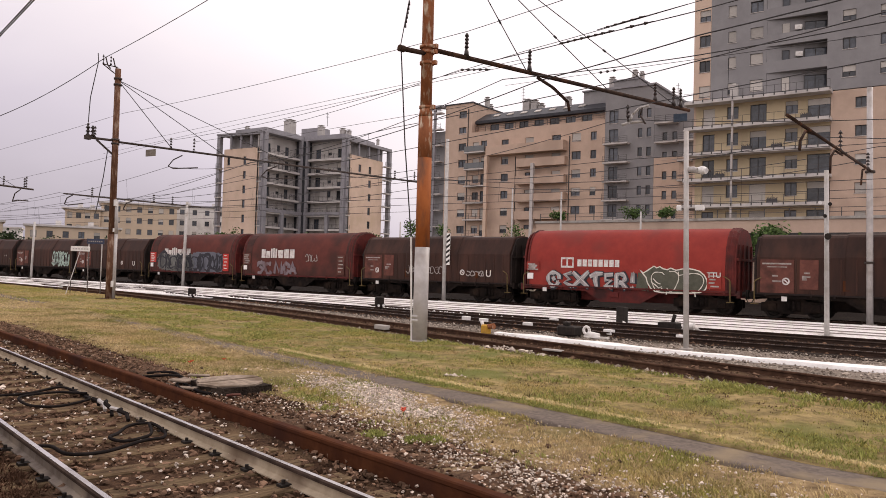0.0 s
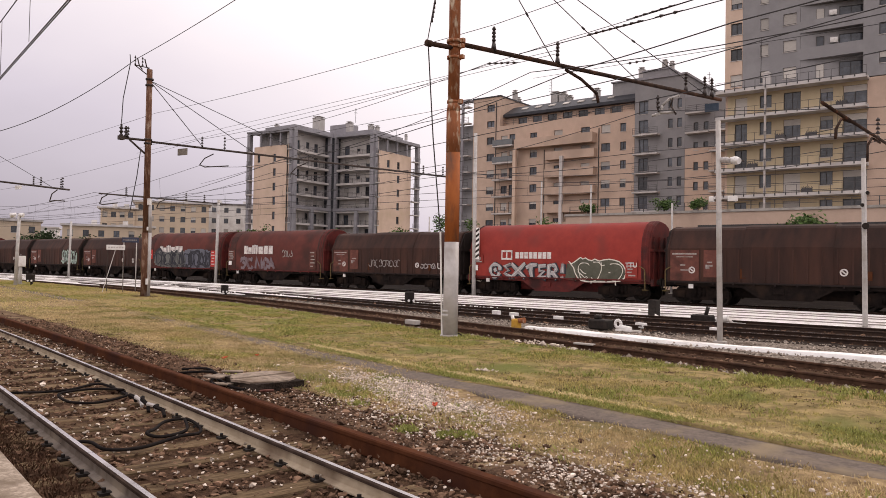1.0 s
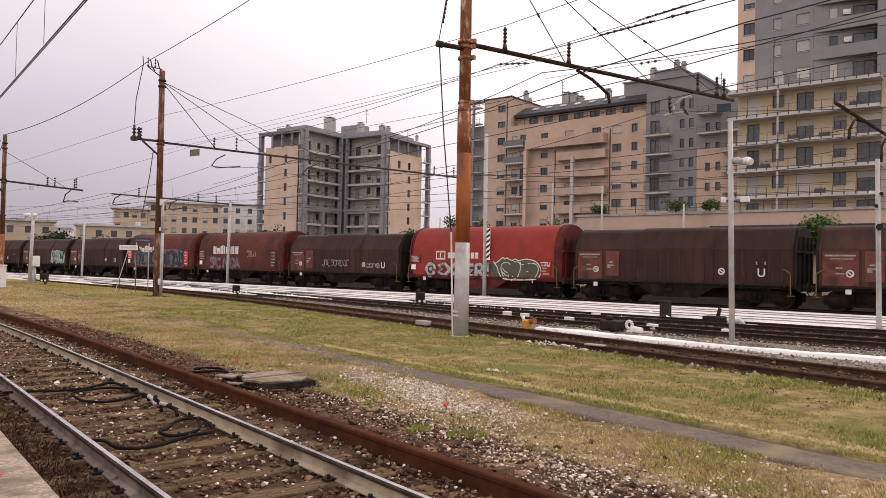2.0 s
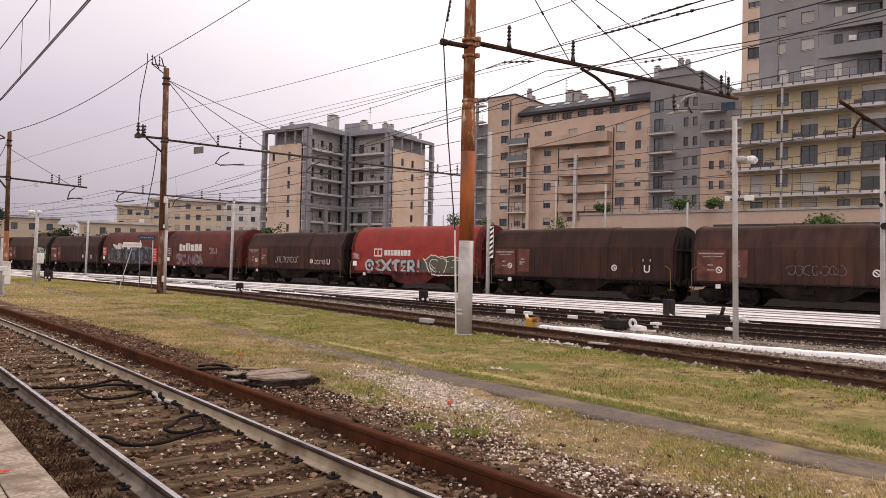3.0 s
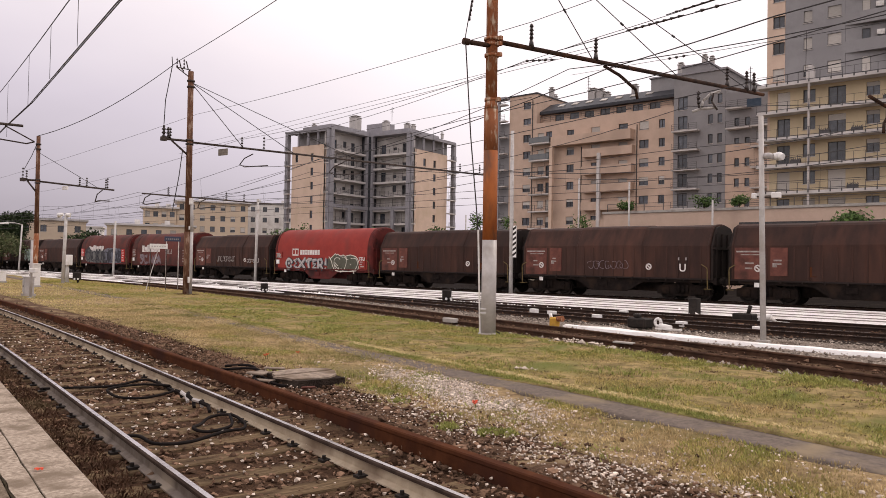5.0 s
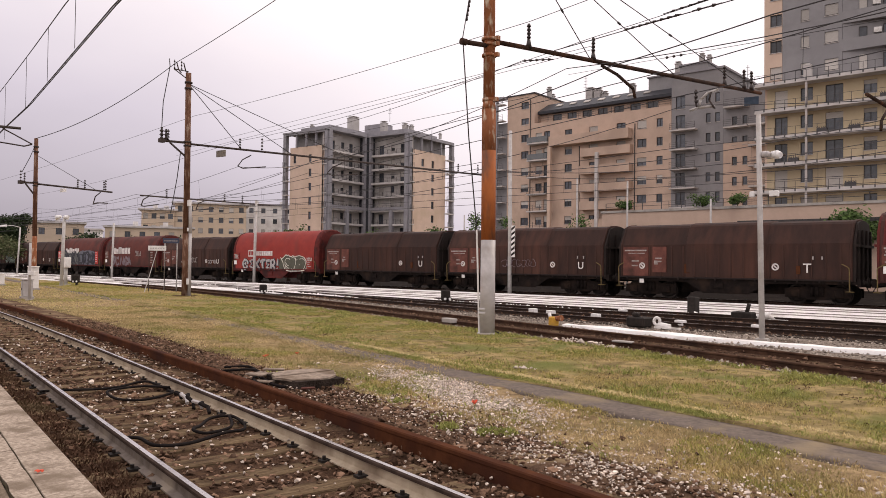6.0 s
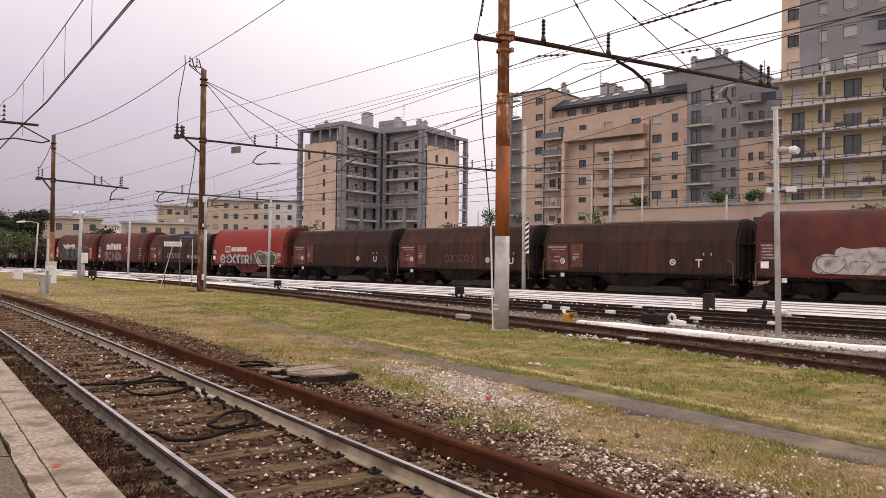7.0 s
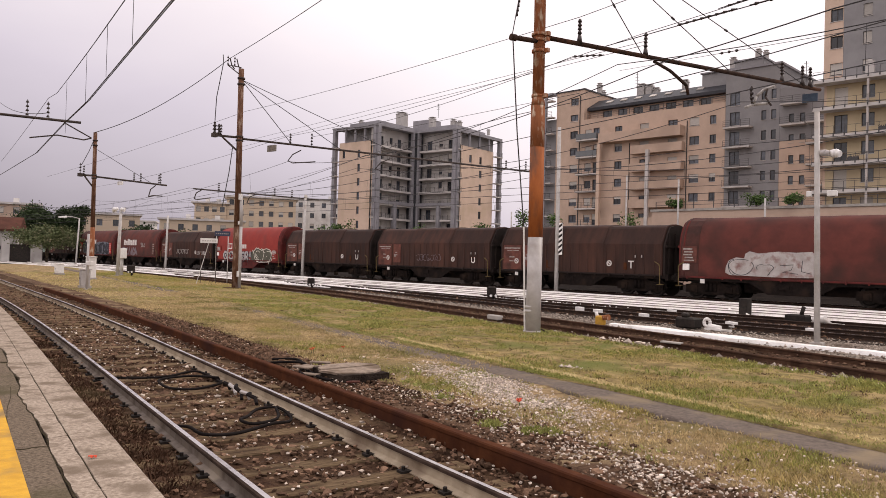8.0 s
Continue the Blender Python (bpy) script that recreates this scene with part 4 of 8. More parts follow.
        part("graffiti", bm, "spray_olive", w, "olive graffiti bubble")
        bm = bmesh.new()
        outline(bm, top, -1.486, 0.055)
        for pts in (curl(1.98, 1.52, 0.34, 0.46, 0.1, 0.86, 0.1), curl(2.62, 1.56, 0.36, 0.48, -0.35, 0.30, 0.12), curl(3.72, 1.50, 0.46, 0.44, -0.30, 0.34, 0.06), [(2.96, 1.98), (3.0, 1.80), (3.2, 1.84)], [(1.62, 1.46), (1.85, 1.30), (2.02, 1.16), (2.16, 1.24)], [(1.72, 1.62), (1.92, 1.42), (2.1, 1.36)], [(3.4, 1.46), (3.5, 1.44)], [(3.78, 0.98), (3.80, 0.80)], [(2.4, 1.0), (2.4, 0.86)], [(4.36, 1.9), (4.52, 1.98), (4.6, 1.9)], [(4.45, 1.2), (4.62, 1.36), (4.7, 1.24)]):
            stroke(bm, pts, -1.488, 0.05)
        part("graffiti", bm, "spray_line", w, "cream graffiti outline")
    if "railway" in marks or "covered" in marks:
        bm = bmesh.new()
        for k, (dx, wd, h) in enumerate(((0, 0.42, 0.62), (0.50, 0.40, 0.50), (1.0, 0.15, 0.66), (1.24, 0.15, 0.70), (1.48, 0.15, 0.66), (1.76, 0.52, 0.56), (2.40, 0.46, 0.62), (2.98, 0.46, 0.62))):
            plate(bm, -3.42 + dx, -3.42 + dx + wd, 2.30 if "railway" in marks else 2.42, 2.30 + h, y=-1.462)
        part("lettering_bar", bm, "letter", w, "white company lettering")
    if "dull" in marks:
        bm = bmesh.new()
        for n, pts in enumerate((curl(-3.45, 1.78, 0.32, 0.2, -0.1, 0.55), [(-3.6, 1.7), (-3.2, 1.5), (-3.5, 1.2), (-3.8, 1.25)], curl(-2.6, 1.55, 0.36, 0.38, 0.15, 0.9), [(-2.0, 1.2), (-1.85, 2.0), (-1.5, 1.3), (-1.3, 2.0), (-1.2, 1.2)], curl(-0.75, 1.6, 0.25, 0.36, 0.0, 0.95), [(-0.35, 1.2), (-0.15, 1.95), (0.25, 1.2)], [(-0.2, 1.5), (0.2, 1.5)])):
            stroke(bm, pts, -1.474 - 0.0008 * n, 0.34)
        part("graffiti", bm, "spray_dull", w, "dull violet graffiti blocks")
        bm = bmesh.new()
        swirls(bm, 1.15, 2.3, 2.05, 2.6, 4, 19, -1.474, 0.06)
        part("scrawl", bm, "letter_dull", w, "thin white spray-can scrawl")
    if "blue" in marks:
        bm = bmesh.new()
        cloud_shape(bm, -4.45, 0.9, 1.08, 2.62, 9, -1.470, 18)
        part("graffiti", bm, "spray_slate", w, "grey-green graffiti panel")
        bm = bmesh.new()
        cloud_shape(bm, 0.2, 4.3, 1.06, 2.72, 10, -1.474, 14)
        part("graffiti", bm, "spray_blue", w, "slate-blue graffiti panel")
        bm = bmesh.new()
        swirls(bm, -4.3, 4.1, 1.16, 2.60, 6, 23, -1.486, 0.26)
        swirls(bm, -4.0, 3.9, 1.30, 2.40, 11, 24, -1.494, 0.13)
        for x in (-3.2, -1.5, 0.1, 1.4, 2.6, 3.5):
            stroke(bm, [(x - 0.1, 2.55), (x + 0.05, 1.9), (x - 0.05, 1.15)], -1.498, 0.20)
        part("graffiti", bm, "spray_dark", w, "dark graffiti outline")
        bm = bmesh.new()
        swirls(bm, -4.0, 0.5, 1.2, 2.5, 4, 29, -1.506, 0.05)
        part("graffiti", bm, "spray_slate", w, "pale graffiti strokes")
    if "mint" in marks:
        bm = bmesh.new()
        swirls(bm, 2.1, 5.3, 1.2, 2.5, 6, 33, -1.55, 0.20)
        swirls(bm, 2.2, 5.2, 1.4, 2.6, 7, 37, -1.556, 0.14)
        part("graffiti", bm, "spray_mint", w, "mint-green graffiti strokes")
    if "silver" in marks:
        bm = bmesh.new()
        painted(bm, [(-3.12, 1.35), (-2.9, 1.24), (-2.0, 1.22), (-1.0, 1.2), (0.0, 1.2), (1.0, 1.22), (1.2, 1.5), (1.1, 2.2), (0.9, 2.40), (0.2, 2.36), (-0.6, 2.40), (-1.5, 2.30), (-1.95, 2.40), (-2.15, 2.28), (-2.2, 2.06), (-2.6, 2.10), (-2.95, 1.95), (-3.1, 1.65)], -1.474)
        part("graffiti", bm, "spray_silver", w, "silver graffiti panel")
        bm = bmesh.new()
        for pts in (curl(-2.35, 1.65, 0.60, 0.38, 0.15, 1.1, 0.06), curl(-2.75, 1.65, 0.22, 0.36, 0.2, 0.8, 0.05), curl(-1.2, 1.55, 0.36, 0.26, -0.2, 0.5, 0.2), [(-0.5, 1.75), (0.1, 1.80), (0.0, 1.55), (-0.4, 1.45), (0.3, 1.38)], [(0.5, 2.0), (0.45, 1.5), (0.9, 1.4)]):
            stroke(bm, pts, -1.484, 0.03)
        part("graffiti", bm, "spray_dark", w, "thin dark graffiti outline")
    return w


def split_pieces(ob, most=40):
    """Separate the loose pieces of a painted or bolted part into parts of the same name."""
    me = ob.data
    bm = bmesh.new()
    bm.from_mesh(me)
    seen, groups = set(), []
    for v in bm.verts:
        if v in seen:
            continue
        stack, isl = [v], []
        seen.add(v)
        while stack:
            u = stack.pop()
            isl.append(u)
            for e in u.link_edges:
                o = e.other_vert(u)
                if o not in seen:
                    seen.add(o)
                    stack.append(o)
        groups.append(isl)
    if 1 < len(groups) <= most:
        name, label = ob.name.split(".")[0], ob.get("label", "")
        for isl in groups:
            ids = {v: k for k, v in enumerate(isl)}
            faces = {f for v in isl for f in v.link_faces}
            m2 = bpy.data.meshes.new(name)
            m2.from_pydata([v.co[:] for v in isl], [], [[ids[v] for v in f.verts] for f in faces])
            m2.materials.append(me.materials[0])
            o2 = new(name, m2)
            o2.parent = ob.parent
            o2.matrix_basis = ob.matrix_basis
            if label:
                o2["label"] = label
        bpy.data.objects.remove(ob)
    bm.free()


TRAIN = [
    (5, "brown", "sooty brown sliding-hood freight wagon", "bars U"),
    (4, "faded", "dusty red tarpaulin freight wagon with silver graffiti", "silver"),
    (3, "brown", "sooty brown sliding-hood freight wagon with a letter mark", "T bars"),
    (2, "brown", "sooty brown sliding-hood freight wagon with a letter mark", "U bars ghost"),
    (1, "brown", "sooty brown sliding-hood freight wagon with a letter mark", "U bars"),
    (0, "red", "bright red tarpaulin freight wagon with large graffiti", "operator"),
    (-1, "brown", "sooty brown sliding-hood freight wagon with white scrawls", "scrawl U"),
    (-2, "faded", "faded red tarpaulin freight wagon with white lettering", "railway dull"),
    (-3, "faded", "faded red tarpaulin freight wagon with slate-blue graffiti", "blue scarlet covered"),
    (-4, "brown", "sooty brown sliding-hood freight wagon", "U"),
    (-5, "brown", "sooty brown sliding-hood freight wagon with mint graffiti", "mint"),
    (-6, "brown", "sooty brown sliding-hood freight wagon", "bars"),
    (-7, "faded", "faded red tarpaulin freight wagon", ""),
    (-8, "brown", "sooty brown sliding-hood freight wagon", "U"),
    (-9, "brown", "sooty brown sliding-hood freight wagon", ""),
]
for row in TRAIN:
    wagon(*row)
for ob in [o for o in bpy.data.objects if o.type == "MESH" and o.name.split(".")[0] in ("lettering_bar", "end_bow", "coupling", "graffiti", "scrawl", "rust_patch")]:
    split_pieces(ob)


# ================= apartment buildings =================
M["wall_tan"] = mat("tan_brick_facade", (0.52, 0.383, 0.305), (0.59, 0.44, 0.352), 0.8, 0.9, 0.15, (0.46, 0.34, 0.27), 0.25, 0.4, fine=9, bump_d=0.03)
M["wall_sand"] = mat("sand_render_facade", (0.60, 0.45, 0.36), (0.67, 0.51, 0.41), 0.6, 0.9, 0.1, (0.55, 0.415, 0.315), 0.2, 0.4, fine=9, bump_d=0.02)
M["wall_yellow"] = mat("straw_render_facade", (0.52, 0.425, 0.285), (0.58, 0.475, 0.325), 0.6, 0.9, 0.1, (0.46, 0.375, 0.26), 0.2, 0.4, fine=9, bump_d=0.02)
M["wall_grey"] = mat("slate_grey_facade", (0.245, 0.238, 0.245), (0.30, 0.293, 0.30), 0.5, 0.85, 0.1, (0.265, 0.258, 0.265), 0.2, 0.4, fine=9, bump_d=0.02)
M["wall_lightgrey"] = mat("light_grey_render", (0.44, 0.415, 0.40), (0.52, 0.49, 0.475), 0.5, 0.9, 0.1, (0.40, 0.37, 0.355), 0.2, 0.4)
M["frame_grey"] = mat("grey_concrete_frame", (0.26, 0.252, 0.272), (0.32, 0.312, 0.335), 0.8, 0.9, 0.1, (0.23, 0.222, 0.238), 0.3, 0.4)
M["wall_cream"] = mat("cream_render_facade", (0.54, 0.43, 0.325), (0.61, 0.49, 0.375), 0.3, 0.9, 0.05, (0.48, 0.385, 0.295), 0.1, 0.4)
M["slab"] = mat("pale_balcony_slab", (0.53, 0.50, 0.485), (0.63, 0.60, 0.585), 1.0, 0.9, 0.05, (0.44, 0.41, 0.395), 0.5, 0.4)
M["slab_grey"] = mat("weathered_balcony_slab", (0.44, 0.405, 0.385), (0.54, 0.50, 0.48), 1.0, 0.9, 0.05, (0.36, 0.33, 0.31), 0.5, 0.4)
M["pane"] = mat("dark_window_glass", (0.030, 0.035, 0.045), (0.085, 0.095, 0.115), 0.9, 0.10, 0.0, jitter=0.75)
M["shutter"] = mat("pale_roller_shutter", (0.42, 0.39, 0.36), (0.52, 0.49, 0.46), 2.0, 0.8, 0.0, jitter=0.25, stretch=(1, 1, 14))
M["win_frame"] = mat("dark_window_frame", (0.05, 0.045, 0.045), (0.08, 0.075, 0.075), 4.0, 0.6, 0.0)
M["metal_roof"] = mat("dark_metal_roof", (0.035, 0.036, 0.042), (0.055, 0.056, 0.065), 1.0, 0.5, 0.05, metal=0.2)
M["rail_metal"] = mat("dark_balcony_rail", (0.06, 0.058, 0.06), (0.10, 0.095, 0.098), 3.0, 0.6, 0.0)
M["glass_rail"] = mat("smoked_balcony_glass", (0.11, 0.12, 0.125), (0.15, 0.16, 0.165), 1.0, 0.2, 0.0)
M["render_white"] = mat("white_render", (0.60, 0.58, 0.56), (0.70, 0.68, 0.66), 1.0, 0.9, 0.05, (0.52, 0.49, 0.47), 0.4, 0.4)
M["chimney_grey"] = mat("stained_grey_render", (0.38, 0.36, 0.35), (0.48, 0.46, 0.45), 1.0, 0.9, 0.05, (0.30, 0.28, 0.27), 0.5, 0.4)
M["roof_red"] = mat("brown_red_roof", (0.075, 0.034, 0.026), (0.115, 0.05, 0.038), 1.0, 0.9, 0.1)


def facade(bm, w, z0, z1, holes, th=0.35, x0=0.0):
    """A wall in the plane y = 0 (outside) to th, with openings through it: holes of (xa, xb, za, zb)."""
    xs = sorted({x0, w, *[v for h in holes for v in h[:2] if x0 < v < w]})
    zs = sorted({z0, z1, *[v for h in holes for v in h[2:] if z0 < v < z1]})
    for za, zb in zip(zs[:-1], zs[1:]):
        run = None
        for xa, xb in zip(xs[:-1], xs[1:]):
            cx, cz = (xa + xb) / 2, (za + zb) / 2
            solid = not any(h[0] < cx < h[1] and h[2] < cz < h[3] for h in holes)
            if solid:
                run = (run[0], xb) if run else (xa, xb)
            if run and (not solid or xb == xs[-1]):
                box(bm, run[0], run[1], 0, th, za, zb)
                run = None
    return bm


def window(parent, xa, xb, za, zb, face, y=0.16, shut=False, label=""):
    """Frame, sill and pane in an opening of the facade whose pose is face."""
    w, h = xb - xa, zb - za
    key = "win%.2f_%.2f" % (w, h)
    m = face @ pose(xa, y, za)
    if known(key):
        fr = part("window", None, None, parent, m=m, key=key)
    else:
        bm = bmesh.new()
        f = 0.07
        rects = [(0, w, 0, h, 0.0), (f, w - f, f, h - f, 0.0), (f, w - f, f, h - f, 0.06), (0, w, 0, h, 0.06)]
        rv = [[bm.verts.new(p) for p in ((a, yy, c), (b, yy, c), (b, yy, d), (a, yy, d))] for a, b, c, d, yy in rects]
        for A, B in zip(rv, rv[1:] + rv[:1]):
            for i in range(4):
                bm.faces.new((A[i], A[(i + 1) % 4], B[(i + 1) % 4], B[i]))
        bmesh.ops.recalc_face_normals(bm, faces=bm.faces[:])
        fr = part("window", bm, "win_frame", parent, m=m, key=key)
    for nm, kk, dims, mt in (("sill", key + "sill", (-0.06, w + 0.06, -y - 0.06, 0.0, -0.08, -0.004), "slab_grey"), ("mullion", key + "mul", (w / 2 - 0.035, w / 2 + 0.035, -0.004, 0.062, 0.07, h - 0.07), "win_frame")):
        if nm == "mullion" and w < 1.0:
            continue
        if known(kk):
            part(nm, None, None, fr, key=kk)
        else:
            bm = bmesh.new()
            box(bm, *dims)
            part(nm, bm, mt, fr, key=kk)
    kp = key + "p"
    if known(kp):
        part("pane", None, None, fr, key=kp)
    else:
        bm = bmesh.new()
        box(bm, 0.02, w - 0.02, 0.062, 0.10, 0.02, h - 0.02)
        part("pane", bm, "pane", fr, key=kp)
    if shut:
        ks = key + "s%.1f" % shut
        if known(ks):
            part("roller_shutter", None, None, fr, key=ks)
        else:
            bm = bmesh.new()
            hh = h * shut
            box(bm, 0.03, w - 0.03, -0.035, 0.0, h - 0.02 - hh, h - 0.02)
            part("roller_shutter", bm, "shutter", fr, "pale roller shutter", key=ks)
    return fr


def balcony(parent, face, xa, xb, z, out, style, h=1.0, th=0.22, mt="slab"):
    """Slab with parapet: style solid (rendered), rail (bars), glass, fascia."""
    w = xb - xa
    key = "balc%.2f_%.2f_%s_%.2f_%.2f" % (w, out, style, h, th)
    m = face @ pose(xa, 0, z)
    if known(key):
        b = part("balcony", None, None, parent, m=m, key=key)
    else:
        bm = bmesh.new()
        box(bm, 0, w, -out, 0.0, -th, 0.0)
        b = part("balcony", bm, mt if style != "solid" else "wall_tan", parent, m=m, key=key)
    k2 = key + "p"
    if known(k2):
        part("parapet", None, None, b, key=k2)
        return b
    bm = bmesh.new()
    if style == "solid":
        box(bm, 0, w, -out, -out + 0.15, 0.0, h)
        box(bm, 0, 0.15, -out + 0.15, 0, 0.0, h)
        box(bm, w - 0.15, w, -out + 0.15, 0, 0.0, h)
        part("parapet", bm, "wall_tan", b, key=k2)
    elif style == "glass":
        box(bm, 0.02, w - 0.02, -out + 0.03, -out + 0.06, 0.06, h - 0.05)
        box(bm, 0.0, w, -out + 0.02, -out + 0.08, h - 0.05, h)
        box(bm, 0.02, 0.05, -out + 0.08, 0, 0.06, h - 0.05)
        box(bm, w - 0.05, w - 0.02, -out + 0.08, 0, 0.06, h - 0.05)
        part("parapet", bm, "glass_rail", b, key=k2)
    elif style == "fine":
        for z0 in (0.05, h - 0.04):
            box(bm, 0, w, -out + 0.02, -out + 0.05, z0, z0 + (0.07 if z0 < 0.1 else 0.035))
        n = max(2, int(w / 1.1))
        for k in range(n + 1):
            x = w * k / n
            box(bm, max(0, x - 0.022), min(w, x + 0.022), -out + 0.01, -out + 0.05, -0.10, h - 0.04)
            box(bm, max(0, x - 0.06), min(w, x + 0.06), -out - 0.05, -out - 0.004, -0.22, 0.06)
        part("parapet", bm, "rail_metal", b, key=k2)
    else:
        for z0 in (0.12, 0.4, 0.68, h - 0.05):
            box(bm, 0, w, -out + 0.02, -out + 0.05, z0, z0 + 0.04)
        n = max(2, int(w / 1.2))
        for k in range(n + 1):
            x = w * k / n
            box(bm, max(0, x - 0.03), min(w, x + 0.03), -out + 0.01, -out + 0.06, 0, h)
        part("parapet", bm, "rail_metal", b, key=k2)
    return b


def chimney(parent, face, x, y, z, w, h, material="chimney_grey"):
    bm = bmesh.new()
    box(bm, -w / 2, w / 2, -w / 2, w / 2, 0, h)
    box(bm, -w / 2 - 0.1, w / 2 + 0.1, -w / 2 - 0.1, w / 2 + 0.1, h, h + 0.12)
    for k in (-1, 1):
        box(bm, k * w * 0.35 - 0.06, k * w * 0.35 + 0.06, -0.06, 0.06, h + 0.12, h + 0.34)
    box(bm, -w / 2, w / 2, -w / 2, w / 2, h + 0.34, h + 0.44)
    part("chimney", bm, material, parent, m=face @ pose(x, y, z))


def antenna(parent, face, x, y, z, h):
    bm = bmesh.new()
    tube(bm, (0, 0, 0), (0, 0, h), 0.05, seg=5)
    for k in range(4):
        zz = h * (0.6 + 0.11 * k)
        tube(bm, (-0.5 + 0.06 * k, 0, zz), (0.5 - 0.06 * k, 0, zz), 0.03, seg=4)
    part("antenna", bm, "rail_metal", parent, m=face @ pose(x, y, z))


def block(parent, name, material, face, x0, x1, y0, y1, z0, z1, label=""):
    bm = bmesh.new()
    box(bm, x0, x1, y0, y1, z0, z1)
    return part(name, bm, material, parent, label, m=face)


def building_b():
    root = empty("apartment_building", pose(-68.7, 118.9, 0, 0, 0, -5.71), "tan apartment block with a dark metal penthouse roof", "apartment building")
    F = pose(0, 0, 0)
    rnd = random.Random(4)
    floors = [24.1 - 2.95 * k for k in range(7)]
    holes = []
    for z in floors:
        for xa, xb in ((3.0, 4.6), (6.1, 7.4), (12.0, 13.4), (16.7, 18.3), (25.3, 26.9), (28.6, 29.6)):
            holes.append((xa, xb, z - 0.5, z + 0.8))
        holes.append((7.8, 9.0, z - 1.05, z + 0.95))
        holes.append((21.7, 23.3, z - 1.0, z + 0.8))
    bm = bmesh.new()
    facade(bm, 31.0, 0, 26.7, holes)
    box(bm, 0, 0.35, 0.35, 14, 0, 26.7)
    box(bm, 30.65, 31.0, 0.35, 14, 0, 26.7)
    part("wall", bm, "wall_tan", root)
    for h in holes:
        window(root, *h, F, shut=rnd.choice((0, 0, 0.5, 0.9, 0.3)))
    block(root, "core", "wall_tan", F, 0.4, 30.6, 0.5, 14, 0, 26.3)
    # narrow staircase block
    bm = bmesh.new()
    hs = [(3.0, 4.6, z - 0.5, z + 0.7) for z in (30.0, 27.1)]
    facade(bm, 5.8, 26.7, 32.0, hs, x0=0.0)
    box(bm, 0, 5.8, 0.35, 12, 26.7, 32.0)
    part("stair_block", bm, "wall_tan", root)
    for h in hs:
        window(root, *h, F)
    block(root, "roof", "metal_roof", F, -0.15, 5.95, -0.15, 12.2, 32.0, 32.2)
    # penthouse with sloping dark roof and skylights
    hp = [(8.4 + 2.95 * k, 10.2 + 2.95 * k, 26.9, 28.2) for k in range(7)]
    bm = bmesh.new()
    facade(bm, 30.6, 26.32, 28.34, hp, x0=5.82)
    part("penthouse", bm, "wall_tan", root, "tan penthouse wall", m=pose(0, 1.9, 0))
    for h in hp:
        window(root, *h, pose(0, 1.9, 0))
    block(root, "core", "wall_tan", F, 5.9, 30.5, 2.3, 12, 26.32, 28.3)
    bm = bmesh.new()
    prof = [(0.9, 28.36), (0.9, 28.85), (4.5, 30.75), (9.0, 30.75), (9.0, 28.36)]
    a = [bm.verts.new((5.85, y, z)) for y, z in prof]
    b = [bm.verts.new((31.4, y, z)) for y, z in prof]
    bm.faces.new(a)
    bm.faces.new(b[::-1])
    for k in range(len(prof)):
        bm.faces.new((a[k], b[k], b[(k + 1) % 5], a[(k + 1) % 5]))
    bmesh.ops.recalc_face_normals(bm, faces=bm.faces[:])
    part("roof", bm, "metal_roof", root, "sloping dark metal roof")
    for k in range(7):
        bm = bmesh.new()
        box(bm, 0, 1.1, 0, 1.0, 0.0, 0.12)
        part("skylight", bm, "shutter", root, "pale skylight", m=pose(8.6 + 2.75 * k, 2.4, 29.66, 27.8, 0, 0))
    bm = bmesh.new()
    for z0 in (0.35, 0.7, 1.0):
        box(bm, 6.5, 30.9, 0.05, 0.09, 26.7 + z0, 26.74 + z0)
    for k in range(13):
        box(bm, 6.5 + 2.03 * k, 6.55 + 2.03 * k, 0.04, 0.10, 26.7, 27.74)
    part("roof_railing", bm, "rail_metal", root)
    # balconies
    for k, z in enumerate(floors):
        zf = z - 1.1
        if k >= 0:
            balcony(root, F, 5.2, 9.35, zf, 1.5, "glass" if k < 2 else "rail")
        if k >= 1:
            balcony(root, F, 15.6, 24.6, zf, 1.3 if k > 1 else 1.1, "solid", h=1.15)
    bm = bmesh.new()
    box(bm, 9.7, 24.5, -1.5, -0.002, 22.15, 23.75)
    part("parapet", bm, "wall_tan", root, "wide projecting tan parapet")
    for x, wd in ((9.5, 0.6), (18.6, 0.55)):
        bm = bmesh.new()
        box(bm, x, x + wd, -1.55, -1.0, 0, 22.14 if x < 10 else 20.3)
        part("column", bm, "wall_sand" if x < 10 else "slab", root)
    for x in (5.0, 14.9, 24.95):
        bm = bmesh.new()
        tube(bm, (x, -0.09, 0), (x, -0.09, 31.0 if x < 9.3 else (21.8 if x < 20 else 24.5)), 0.075, seg=6)
        part("downpipe", bm, "win_frame", root, "dark downpipe")
    # left wing of open loggias
    for k in range(10):
        z = 4.2 + 2.95 * k
        balcony(root, F, -3.4, -0.25, z, 1.2, "rail")
    block(root, "loggia_wall", "wall_grey", F, -3.2, -0.02, 0.3, 10, 0, 27.5)
    bm = bmesh.new()
    for x in (-3.5, -1.8):
        box(bm, x, x + 0.4, -1.25, -0.85, 0, 31.6)
    box(bm, -3.5, -0.05, -1.25, 0.3, 31.6, 32.0)
    part("loggia_frame", bm, "frame_grey", root)
    # grey block
    hs = []
    for k in range(8):
        z = 27.0 - 2.95 * k
        hs += [(31.7, 33.2, z - 1.1, z + 0.9), (36.4, 37.1, z - 0.7, z + 0.7), (37.8, 38.5, z - 0.7, z + 0.7)]
    bm = bmesh.new()
    facade(bm, 39.0, 0, 31.2, hs, x0=31.02)
